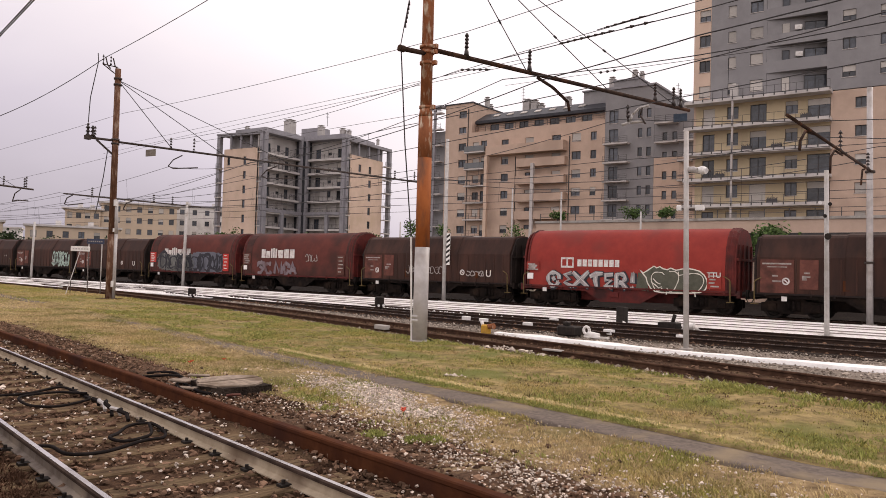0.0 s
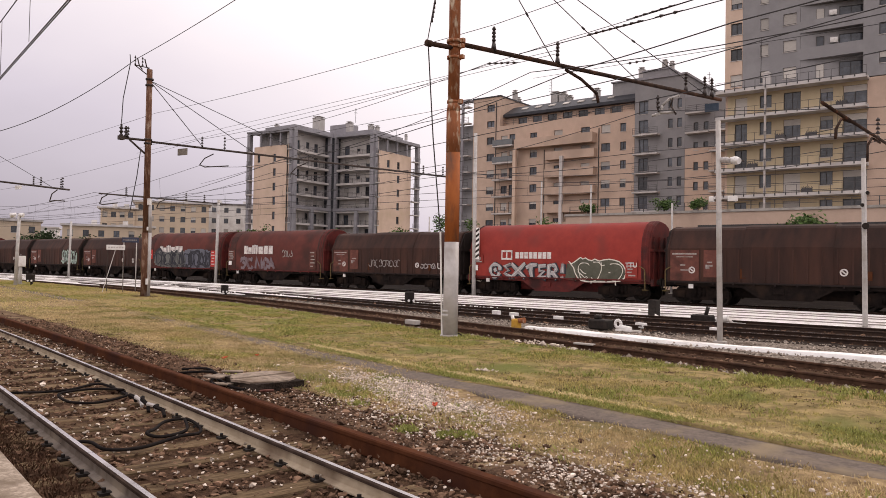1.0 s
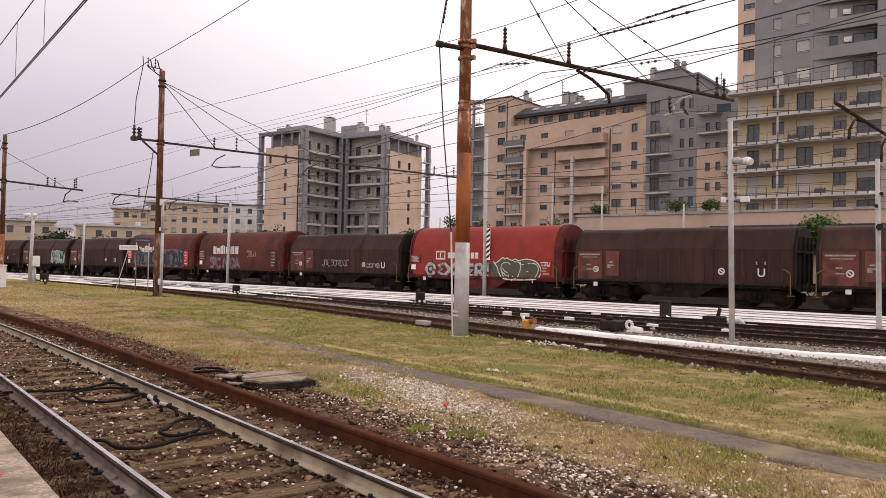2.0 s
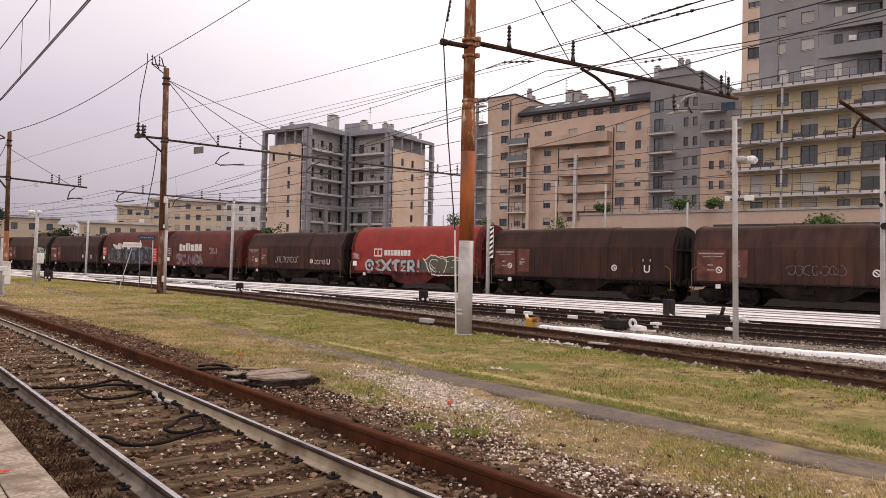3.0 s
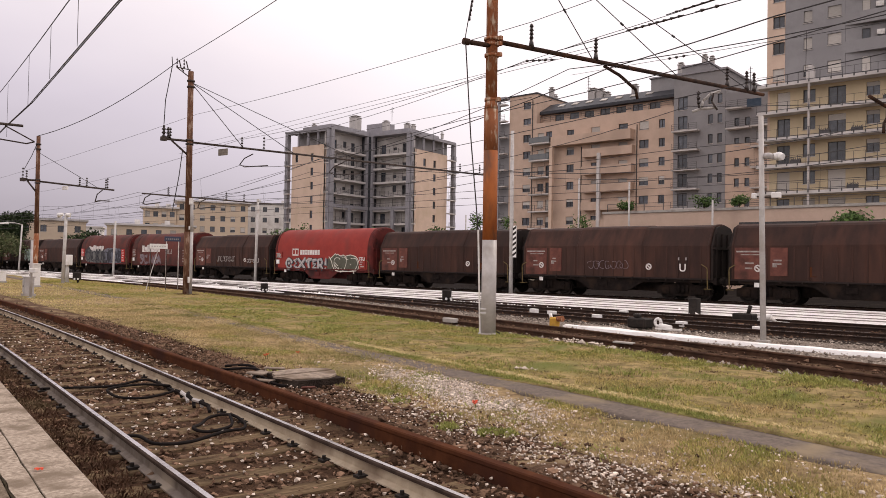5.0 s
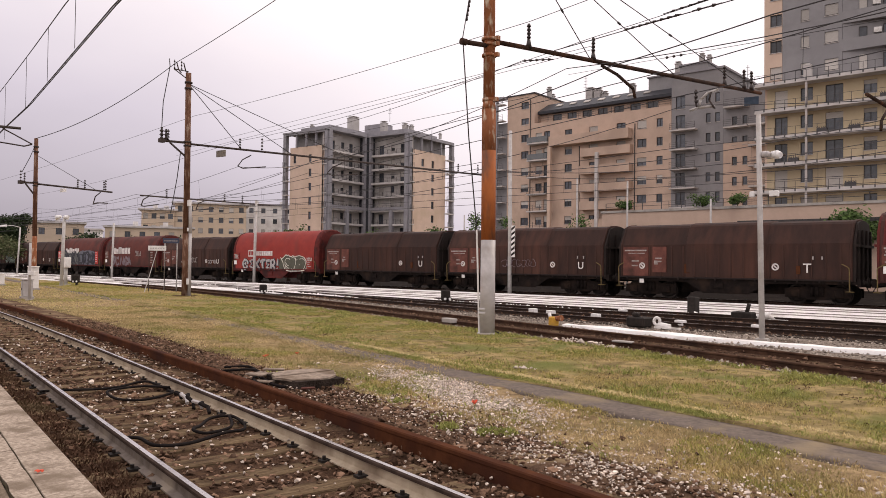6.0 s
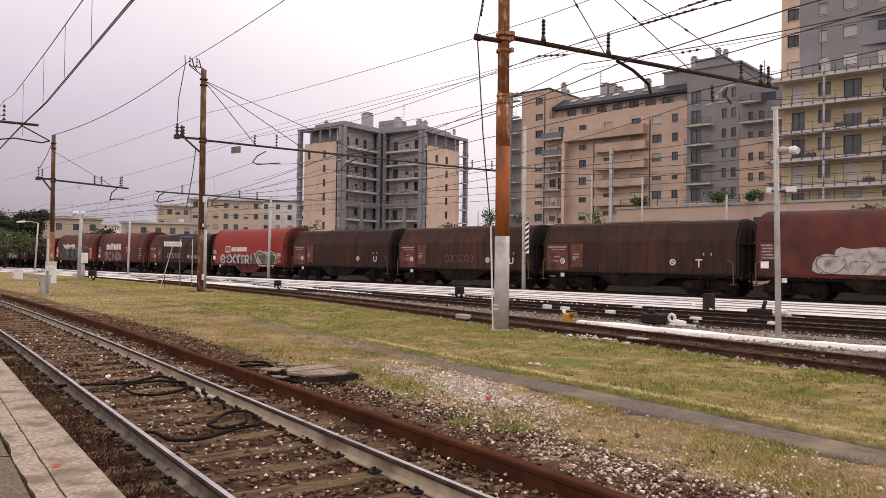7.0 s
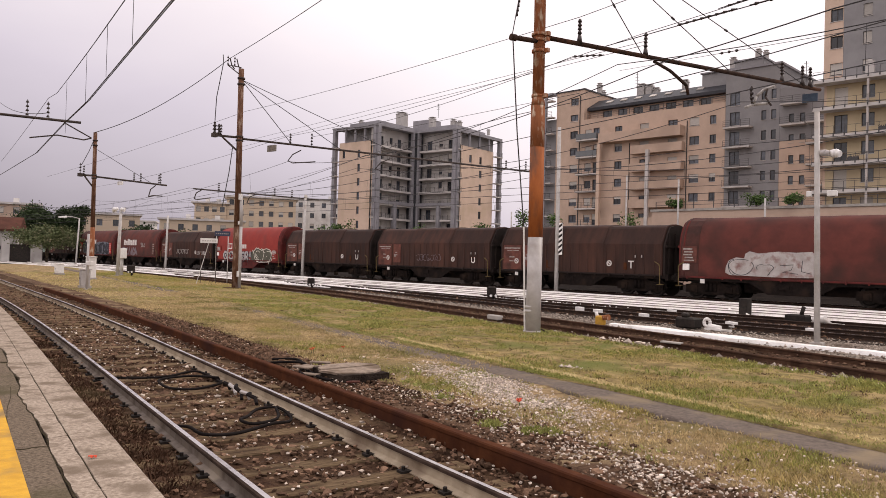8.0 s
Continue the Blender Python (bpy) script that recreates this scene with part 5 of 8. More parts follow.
    box(bm, 31.02, 39.0, 0.35, 15, 0, 31.2)
    part("grey_block", bm, "wall_grey", root, "slate-grey stair block")
    for h in hs:
        window(root, *h, F, y=0.12)
    for k in range(7):
        balcony(root, F, 31.2, 35.2, 22.6 - 2.95 * k, 1.3, "rail")
    block(root, "roof_storey", "wall_grey", F, 25.6, 31.6, 3.4, 12, 28.8, 32.3)
    block(root, "roof_storey", "wall_grey", F, 31.6, 35.9, 1.6, 12, 31.5, 32.9)
    block(root, "roof", "frame_grey", F, 30.8, 39.3, -0.25, 15.2, 31.2, 31.5)
    block(root, "roof", "frame_grey", F, 25.4, 31.59, 3.1, 12.2, 32.3, 32.5)
    block(root, "roof", "frame_grey", F, 31.5, 36.1, 1.4, 12.2, 32.9, 33.1)
    # lower wing beyond
    hs = []
    for k in range(7):
        z = 23.2 - 2.95 * k
        hs += [(40.3, 41.0, z - 0.6, z + 0.6), (41.8, 42.5, z - 0.6, z + 0.6)]
    bm = bmesh.new()
    facade(bm, 46.0, 0, 20.0, hs[4:], x0=39.02)
    box(bm, 39.02, 46, 0.35, 12, 0, 20)
    part("wall", bm, "wall_tan", root)
    bm = bmesh.new()
    facade(bm, 46.0, 20.0, 27.6, hs[:4], x0=39.02)
    box(bm, 39.02, 46, 0.35, 12, 20, 27.6)
    part("wall", bm, "wall_grey", root)
    for h in hs:
        window(root, *h, F)
    for k in range(7):
        balcony(root, F, 43.0, 46.4, 22.3 - 2.95 * k, 1.3, "rail")
    for k in range(2):
        balcony(root, F, 39.4, 42.8, 25.2 - 2.95 * k, 1.2, "rail")
    for x, y, z, w, h in ((2.4, 5, 32.2, 0.8, 0.9), (5.0, 6, 32.2, 0.7, 1.7), (12.4, 8, 30.75, 1.3, 2.3), (13.9, 8, 30.75, 1.1, 2.0), (15.0, 8.4, 30.75, 0.9, 1.4), (20.5, 8, 30.75, 0.9, 1.9), (29.5, 6, 32.5, 0.8, 2.0), (33.8, 5, 33.1, 0.7, 1.8), (34.8, 5.4, 33.1, 0.6, 1.5), (3.9, 9, 32.2, 0.6, 1.1), (44.0, 6, 27.6, 1.0, 1.6)):
        chimney(root, F, x, y, z, w, h)
    antenna(root, F, 11.4, 8, 30.75, 5.0)
    antenna(root, F, 40.5, 6, 27.6, 5.0)


def tower():
    root = empty("apartment_tower", pose(-19.8, 94.0, 0, 0, 0, -5.71), "tall slate-grey apartment tower with long straw-coloured balconies", "apartment building")
    F = pose(0, 0, 0)
    rnd = random.Random(9)
    top = 62.0
    zf = [22.9 + 3.07 * k for k in range(12)]
    # sand strip at the corner
    hs = [(0.65, 1.95, z + 0.72, z + 2.1) for z in zf]
    bm = bmesh.new()
    facade(bm, 2.0, 22.9, top, hs)
    box(bm, 0, 0.35, 0.35, 16, 0, top)
    part("wall", bm, "wall_sand", root, "sand-coloured corner strip")
    for h in hs:
        window(root, *h, F, shut=rnd.choice((0.9, 0.5, 0, 0.9)))
    # grey upper wall with deep loggias
    hs = []
    for z in zf:
        hs += [(4.0, 4.9, z + 0.75, z + 2.1), (6.5, 7.9, z + 0.85, z + 2.15), (8.3, 14.6, z + (1.0 if z > zf[0] else 0.1), z + 2.75), (16.1, 17.4, z + 1.3, z + 2.55), (19.7, 21.0, z + 1.3, z + 2.55), (24.0, 25.3, z + 1.3, z + 2.55)]
    bm = bmesh.new()
    facade(bm, 34.0, 22.9, top, hs, x0=2.02)
    part("wall", bm, "wall_grey", root, "slate-grey upper wall")
    # the loggias' back wall slants away from the facade
    S = F @ pose(8.3, 0.03, 0, 0, 0, 14.2)
    for h in hs:
        if h[0] == 8.3:
            z = h[3] - 2.75
            window(root, 3.9, 6.2, z + 0.1, z + 2.25, S @ pose(0, -0.24, 0))
            window(root, 1.6, 2.4, z + 0.4, z + 2.2, S @ pose(0, -0.24, 0), shut=rnd.choice((0, 0.9)))
        else:
            window(root, *h, F, shut=rnd.choice((0.9, 0.5, 0, 0.9, 0)))
    block(root, "loggia_back", "wall_grey", F, 2.4, 33.6, 1.72, 16, 22.9, top)
    bm = bmesh.new()
    for z in zf:
        quadbox(bm, [(8.32, 0.37), (14.6, 0.37), (14.6, 1.70)], z - 0.22, z + 0.05)
        box(bm, 14.62, 14.82, 0.37, 1.7, z + 0.08, z + 3.0)
    part("loggia", bm, "wall_grey", root)
    bm = bmesh.new()
    box(bm, 0.02, 6.42, 0.0, 0.18, 22.9, top)
    part("loggia_wall", bm, "wall_grey", root, m=S)
    for k, x in ((2, 2.9), (1, 3.0), (4, 2.9)):
        bm = bmesh.new()
        box(bm, 0, 0.75, -0.34, -0.05, 0, 0.55)
        box(bm, 0.06, 0.5, -0.36, -0.342, 0.06, 0.49)
        part("air_conditioner", bm, "white_paint", root, "white air conditioner", m=S @ pose(x, 0, zf[k] + 1.35))
    bm = bmesh.new()
    quadbox(bm, [(0, -0.45), (0.85, -0.45), (0.85, 0), (0, 0)], 0.005, 1.5)
    quadbox(bm, [(-0.04, -0.49), (0.89, -0.49), (0.89, 0.03), (-0.04, 0.03)], 1.504, 1.55)
    quadbox(bm, [(0.2, -0.40), (0.65, -0.40), (0.65, -0.05), (0.2, -0.05)], 1.554, 1.75)
    part("storage_cabinet", bm, "slab", root, "pale plastic balcony cabinet", m=pose(4.6, -0.7, 22.9))
    # lower storeys: straw wall behind full-width balconies
    low = [22.9 - 3.08 * k for k in range(1, 8)]
    hs = []
    for z in low:
        hs += [(1.2, 2.6, z + 0.1, z + 2.35), (4.0, 5.3, z + 0.9, z + 2.35), (6.6, 8.4, z + 0.1, z + 2.35), (10.4, 11.7, z + 0.9, z + 2.35), (12.7, 15.0, z + 0.1, z + 2.35)]
    bm = bmesh.new()
    facade(bm, 15.0, 0, 22.7, hs, x0=0.36)
    part("wall", bm, "wall_yellow", root, "straw-coloured wall behind the balconies")
    block(root, "core", "wall_yellow", F, 0.4, 14.9, 0.6, 16, 0, 22.6)
    for h in hs:
        window(root, *h, F, shut=rnd.choice((0, 0, 0, 0.95, 0.3)))
    hs = []
    for z in low:
        hs += [(17.4, 18.5, z + 0.95, z + 2.1), (21.3, 22.4, z + 0.95, z + 2.1), (25.6, 26.7, z + 0.95, z + 2.1)]
    bm = bmesh.new()
    facade(bm, 34.0, 0, 22.8, hs, x0=15.02)
    part("wall", bm, "wall_tan", root, "tan brick lower wall")
    block(root, "core", "wall_tan", F, 15.1, 33.8, 0.5, 16, 0, 22.6)
    for h in hs:
        window(root, *h, F, shut=rnd.choice((0, 0.5, 0.95)))
    for z in [22.9] + low[:6]:
        balcony(root, F, -0.6, 15.2, z, 1.7, "fine", h=0.95, th=0.36, mt="slab")
    bm = bmesh.new()
    box(bm, 4.9, 5.12, -1.64, -1.42, 0, 22.5)
    part("balcony_post", bm, "slab_grey", root)
    for k, (x, z) in enumerate(((9.2, low[1]), (3.0, low[2]), (8.8, low[3]), (12.2, low[0]), (6.0, low[1]))):
        bm = bmesh.new()
        box(bm, 0, 1.1, -0.7, -0.35, 0.0, 0.45)
        for j in range(14):
            tube(bm, (0.06 + 0.075 * j, -0.5, 0.45), (0.0 + 0.085 * j + 0.12 * rnd.uniform(-1, 1), -0.5 + 0.1 * (j % 2), 0.62 + 0.16 * rnd.random()), 0.05, 0.015, seg=4)
        part("planter", bm, "rail_metal", root, m=pose(x, -0.6, z))
    block(root, "roof", "frame_grey", F, -0.3, 34.3, -0.3, 16.3, top, top + 0.4)


def building_a():
    root = empty("apartment_building", pose(-110.0, 116.3, 0), "tan and grey apartment block with stacked corner balconies", "apartment building")
    rnd = random.Random(12)
    H, fl = 29.6, 3.05
    NA, NB = 12.3, 11.2          # depth and width of the corner notch
    lv = [1.2 + fl * k for k in range(9)]
    faces = {"left": pose(-13.1, 0, 0), "right": pose(NB, NA, 0, 0, 0, 90)}
    for nm, W, cols in (("left", 13.1, ((2.6, 3.4), (7.2, 8.0))), ("right", 16.9, ((5.0, 6.0), (8.8, 9.8)))):
        Fm = faces[nm]
        xs0, xs1 = (1.6, 11.8) if nm == "left" else (1.35, 14.2)
        hs = []
        for z in lv[:8]:
            for c, (xa, xb) in enumerate(cols):
                if c == 1 or z > 20:
                    hs.append((xa, xb, z + 0.7, z + 2.3))
        bm = bmesh.new()
        facade(bm, xs1, 0, 26.6, hs, x0=xs0)
        box(bm, xs0 + (0.0 if nm == "left" else 1.6), xs1 - (1.6 if nm == "left" else 0.0), 0.36, 9.5, 0, 26.4)
        part("wall", bm, "wall_sand", root, "tan brick wall", m=Fm)
        for h in hs:
            window(root, *h, Fm)
        bm = bmesh.new()
        for x in (0.0, W - 0.8):
            box(bm, x, x + 0.8, -0.6, 0.3, 0, H)
        box(bm, 0.8, W - 0.8, -0.57, 0.27, H - 0.35, H - 0.002)
        for x in (W * 0.28, W * 0.5, W * 0.72):
            box(bm, x - 0.2, x + 0.2, -0.3, 0.1, 26.6, H - 0.352)
        part("frame", bm, "frame_grey", root, "grey concrete frame", m=Fm)
        block(root, "attic_wall", "wall_lightgrey", Fm, 1.7 if nm == "left" else 2.4, W - (2.4 if nm == "left" else 1.3), 2.6, 8, 26.41, H - 0.2)
        for z in lv[1:]:
            xa, xb = ((0.1, 1.5) if nm == "left" else (W - 2.9, W - 0.2))
            balcony(root, Fm, xa, xb, z, 0.9, "rail")
            xa, xb = ((11.85, 13.0) if nm == "left" else (0.1, 1.4))
            balcony(root, Fm, xa, xb, z, 0.8, "rail")
    for nm, Fm, W in (("notch_a", pose(0, 0, 0, 0, 0, 90), NA), ("notch_b", pose(0, NA, 0), NB)):
        hs = []
        for z in lv:
            hs += [(2.0, 3.4, z + 0.1, z + 2.3), (5.4, 6.4, z + 0.9, z + 2.3), (8.0, 9.2, z + 0.1, z + 2.3)]
        bm = bmesh.new()
        facade(bm, W, 0, H, hs)
        part("wall", bm, "wall_lightgrey", root, "grey wall behind the balconies", m=Fm @ pose(0, 1.6, 0))
        for h in hs:
            window(root, *h, Fm @ pose(0, 1.6, 0), shut=rnd.choice((0, 0, 0.5, 0.9)))
        for k, z in enumerate(lv[1:]):
            balcony(root, Fm @ pose(0, 1.6, 0), 0.4 if nm == "notch_a" else 0.7, W - (0.7 if nm == "notch_a" else 0.4), z, 1.75, "rail", h=1.0, th=0.42)
        bm = bmesh.new()
        inner = W - 1.35 if nm == "notch_a" else 0.8
        portal = 5.2 if nm == "notch_a" else W - 4.6
        for x, wd, top in ((inner, 0.5, H), (portal, 0.8, 13.6), (-0.35 if nm == "notch_a" else W - 0.55, 0.9, H)):
            box(bm, x, x + wd, -0.45, 0.35, 0, top)
        part("frame", bm, "frame_grey", root, "grey concrete pillars", m=Fm)
        bm = bmesh.new()
        box(bm, 0.6, W - 0.6, -0.42, 0.25, 13.3, 14.0)
        part("frame", bm, "frame_grey", root, "grey concrete beam", m=Fm)
    # roof slab with upstand
    bm = bmesh.new()
    plan = [(-13.2, -0.7), (0.35, -0.7), (0.5, NA - 0.5), (NB + 0.5, NA - 0.5), (NB + 0.5, NA + 17.0), (0, NA + 17.0), (-13.2, NA + 17.0)]
    quadbox(bm, plan, H + 0.012, H + 0.30)
    part("roof", bm, "frame_grey", root, "grey flat roof slab")
    bm = bmesh.new()
    plan = [(-9.6, 1.2), (-0.5, 0.6), (-0.4, NA + 0.4), (NB - 0.5, NA + 0.4), (NB - 1.2, NA + 12.5), (-9.6, NA + 12.5)]
    quadbox(bm, plan, H + 0.30, H + 1.25)
    part("parapet", bm, "frame_grey", root, "set-back grey roof parapet")
    # dark glazed shaft in the inner corner
    bm = bmesh.new()
    quadbox(bm, [(-1.45, NA - 0.9), (-0.25, NA - 0.75), (0.75, NA + 0.25), (0.9, NA + 1.45), (-1.45, NA + 1.45)], 0, H)
    part("stair_shaft", bm, "metal_roof", root, "dark glazed stair shaft")
    block(root, "core", "wall_grey", pose(0, 0, 0), -12.9, -1.95, 10, 27.5, 0, H)
    block(root, "core", "wall_grey", pose(0, 0, 0), -1.94, 10.0, NA + 1.95, 28.0, 0, H - 0.01)
    block(root, "core", "wall_grey", pose(0, 0, 0), -12.0, -2.1, 2.0, 9.99, 0, H - 0.02)
    block(root, "stair_tower", "frame_grey", pose(0, 0, 0), -4.6, 0.8, 16.5, 20, H + 1.25, H + 3.9)
    for x, y, w, h in ((-3.2, 11.0, 1.9, 3.5), (1.4, 16.2, 1.2, 2.9), (7.6, 16, 1.0, 1.8), (8.8, 16.6, 0.8, 1.5), (-8, 3, 0.7, 1.0), (10, 26, 0.5, 1.0)):
        chimney(root, pose(0, 0, 0), x, y, H + 0.9, w, h)
    antenna(root, pose(0, 0, 0), 3.2, 16, H + 3.9, 3.2)


building_b()
tower()
building_a()


# ================= overhead line =================
def wire_pts(a, b, sag, n=14):
    a, b = Vector(a), Vector(b)
    return [a.lerp(b, k / n) - Vector((0, 0, 4 * sag * (k / n) * (1 - k / n))) for k in range(n + 1)]


def wire(pts, r=0.012, sag=0.25, label="thin dark overhead wire", name="overhead_wire", n=14):
    """One wire over its supports, sagging between them."""
    bm = bmesh.new()
    line = []
    for a, b in zip(pts[:-1], pts[1:]):
        d = (Vector(b) - Vector(a)).length
        seg = wire_pts(a, b, sag * min(1.0, (d / 24.0)) ** 2, n)
        line += seg if not line else seg[1:]
    rings = []
    for i, p in enumerate(line):
        d = (line[min(i + 1, len(line) - 1)] - line[max(i - 1, 0)]).normalized()
        s = d.cross(Vector((0, 0, 1))).normalized()
        u = s.cross(d)
        rings.append([bm.verts.new(p + s * r * math.cos(k * math.pi / 2) + u * r * math.sin(k * math.pi / 2)) for k in range(4)])
    for A, B in zip(rings[:-1], rings[1:]):
        for k in range(4):
            bm.faces.new((A[k], A[(k + 1) % 4], B[(k + 1) % 4], B[k]))
    ob = tagged(link(name, bm, "wire"), label, "overhead wire", "wires over the tracks")
    return ob, line


M["arm_rust"] = mat("dark_rusty_arm", (0.028, 0.019, 0.016), (0.065, 0.038, 0.028), 5.0, 0.83, 0.3, (0.12, 0.055, 0.032), 1.8, 0.3)


def insulator(bm, p, q, n=5, r=0.07, core=0.013):
    """A string of discs from p to q."""
    p, q = Vector(p), Vector(q)
    tube(bm, p, q, core, seg=6)
    d = (q - p)
    for k in range(n):
        c = p + d * ((k + 0.5) / n)
        h = d.normalized() * min(0.04, d.length / n * 0.4)
        tube(bm, c - h, c + h, r, r * 0.55, seg=10)
    return bm


def with_insulators(ob, spots):
    for p, q, n, r in spots:
        bm = bmesh.new()
        insulator(bm, p, q, n, r)
        part("insulator", bm, "insul", ob)


def catenary(f, xs, z_m, z_c, stagger=0.15, r=0.011, drop=5.0):
    """Messenger, contact wire and droppers above the line y = f(x)."""
    sup = [(x, f(x), z_m) for x in xs]
    ob, _ = wire(sup, r, 0.9, "sagging messenger wire with contact wire below")
    bm = bmesh.new()
    cpts = [Vector((x, f(x) + stagger * (-1) ** k, z_c)) for k, x in enumerate(xs)]
    for a, b in zip(cpts[:-1], cpts[1:]):
        tube(bm, a, b, r, seg=4)
    part("contact_wire", bm, "wire", ob)
    for k in range(len(xs) - 1):
        n = max(2, int(abs(xs[k + 1] - xs[k]) / drop))
        for j in range(1, n):
            u = j / n
            x = xs[k] + (xs[k + 1] - xs[k]) * u
            d = math.hypot(xs[k + 1] - xs[k], f(xs[k + 1]) - f(xs[k]))
            zt = z_m - 4 * 0.9 * min(1.0, d / 24.0) ** 2 * u * (1 - u)
            lo = cpts[k].lerp(cpts[k + 1], u)
            bm = bmesh.new()
            tube(bm, (x, sup[k][1] + (sup[k + 1][1] - sup[k][1]) * u, zt), lo, 0.006, seg=3)
            part("dropper", bm, "wire", ob)
    return ob


near_mid = lambda x: near_r(x) - 0.79
t2_mid = lambda x: t2_near(x) + 0.81
t3_mid = lambda x: t3_near(x) + 0.77

M["pit_plate"] = mat("dull_yellow_enamel", (0.17, 0.15, 0.13), (0.25, 0.22, 0.19), 6.0, 0.7, 0.0)
N_ARM = Vector((0.39, 0.92, 0)).normalized()


def pole_p():
    """Tall stepped tubular pole with a long cross-arm over the sidings."""
    x, y = -10.08, 16.52
    root = empty("catenary_pole", pose(x, y, -0.12), "tall tubular catenary pole, grey foot, flaking orange-rust shaft", "catenary pole", "catenary poles")
    bm = bmesh.new()
    tube(bm, (0, 0, -0.15), (0, 0, 2.42), 0.190, 0.186, seg=28)
    part("lower_shaft", bm, "pole_grey", root, "grey painted foot of the shaft")
    bm = bmesh.new()
    tube(bm, (0, 0, 2.42), (-0.01, 0, 4.7), 0.184, 0.181, seg=28)
    part("middle_shaft", bm, "pole_rust", root, "bright orange-rust shaft")
    bm = bmesh.new()
    tube(bm, (-0.01, 0, 4.7), (-0.02, 0, 5.75), 0.181, 0.178, seg=28)
    tube(bm, (-0.02, 0, 5.75), (-0.02, 0, 5.98), 0.178, 0.150, seg=28)
    tube(bm, (-0.02, 0, 5.98), (-0.05, 0, 11.6), 0.150, 0.140, seg=28)
    tube(bm, (-0.05, 0, 11.6), (-0.05, 0, 11.66), 0.15, 0.10, seg=20)
    part("upper_shaft", bm, "pole_flake", root, "peeling brown and cream shaft")
    for z, r in ((7.14, 0.185), (7.42, 0.185), (7.56, 0.20), (0.56, 0.197), (0.66, 0.196), (0.03, 0.225), (6.0, 0.165), (10.7, 0.17)):
        bm = bmesh.new()
        tube(bm, (-0.03, 0, z - 0.035), (-0.03, 0, z + 0.035), r, seg=24)
        if z > 1:
            box(bm, r - 0.03, r + 0.07, -0.05, 0.05, z - 0.05, z + 0.05)
        part("collar", bm, "galv" if z < 1 else "pole_flake", root)
    bm = bmesh.new()
    quadbox(bm, [(0.45 * math.cos(a * 0.7854), 0.45 * math.sin(a * 0.7854)) for a in range(8)], -0.25, -0.005)
    part("footing", bm, "bed_brown", root, "low mound of dark earth at the foot")
    a0, a1 = Vector((-0.32, -0.76, 7.36)), Vector((4.34, 10.23, 7.63))
    bm = bmesh.new()
    tube(bm, a0, (0, -0.05, 7.38), 0.062, seg=10)
    tube(bm, (0.05, 0.1, 7.52), a1, 0.062, 0.058, seg=10)
    tube(bm, a0 - Vector((0.03, 0.07, 0)), a0 + Vector((0.03, 0.07, 0)), 0.085, seg=10)
    part("cross_arm", bm, "arm_rust", root, "dark rusty tubular cross-arm")
    # post insulators on the arm
    for p in ((0.49, 1.15), (1.39, 3.27), (3.60, 8.55), (4.0, 9.4), (4.15, 9.75)):
        zz = 7.52 + 0.0108 * math.hypot(*p)
        bm = bmesh.new()
        tube(bm, (*p, zz), (*p, zz + 0.26), 0.085, 0.04, seg=10)
        insulator(bm, (*p, zz + 0.26), (*p, zz + 0.66), 4, 0.06)
        part("insulator", bm, "insul", root, "brown post insulator")
    # bent registration arms under the cross-arm
    for base, pts, mt in (((1.5, 3.6), [(0, 0, 7.48), (0.25, 0.55, 7.30), (0.50, 1.15, 6.98), (0.52, 1.25, 6.72)], "arm_rust"),
                          ((0, 0), [(3.42, 8.48, 7.52), (3.10, 8.48, 7.45), (2.87, 8.48, 7.26), (2.80, 8.48, 7.02)], "galv"),
                          ((0, 0), [(2.52, 8.48, 6.94), (2.80, 8.48, 7.0), (3.30, 8.48, 7.0)], "galv"),
                          ((0, 0), [(2.74, 8.40, 7.58), (2.72, 8.40, 7.30), (2.76, 8.40, 7.02)], "arm"),
                          ((0, 0), [(3.22, 8.40, 7.45), (3.16, 8.40, 7.20), (3.34, 8.40, 6.90)], "arm")):
        bm = bmesh.new()
        pipe(bm, [(base[0] + q[0], base[1] + q[1], q[2]) for q in pts], 0.045 if mt != "arm" else 0.03, seg=8)
        part("registration_arm", bm, mt, root)
    bm = bmesh.new()
    box(bm, 3.88, 4.34, 9.93, 9.96, 7.20, 7.48, bev=0.006)
    part("sign_plate", bm, "plate_blue", root, "small dull blue plate under the arm")
    bm = bmesh.new()
    insulator(bm, (2.74, 8.38, 7.56), (2.76, 8.38, 7.10), 3, 0.075)
    part("insulator", bm, "insul", root)
    bm = bmesh.new()
    tube(bm, (-0.1, -0.1, 10.74), (0.26, 0.7, 10.76), 0.03, seg=6)
    part("head_bracket", bm, "arm", root)
    # stays from the head of the pole
    for q in ((1.36, 3.2, 7.54), (2.72, 6.42, 7.6), (4.08, 9.6, 7.64)):
        bm = bmesh.new()
        tube(bm, (0.22, 0.62, 10.75), q, 0.014, seg=5)
        c = Vector((0.22, 0.62, 10.75)).lerp(Vector(q), 0.62)
        d = (Vector(q) - Vector((0.22, 0.62, 10.75))).normalized() * 0.06
        tube(bm, c - d, c + d, 0.03, seg=6)
        part("stay", bm, "wire", root, "thin steel stay")
    # earth cable from the stub down to the foot, and its insulator above
    bm = bmesh.new()
    pipe(bm, [(-0.32, -0.78, 7.36), (-0.30, -0.50, 5.0), (-0.25, -0.153, 2.65)], 0.016, seg=4)
    part("drop_cable", bm, "wire", root)
    bm = bmesh.new()
    pipe(bm, [(-0.33, -0.8, 7.4), (-0.20, -0.5, 9.2), (-0.1, -0.2, 10.6)], 0.012, seg=4)
    part("drop_cable", bm, "wire", root)
    bm = bmesh.new()
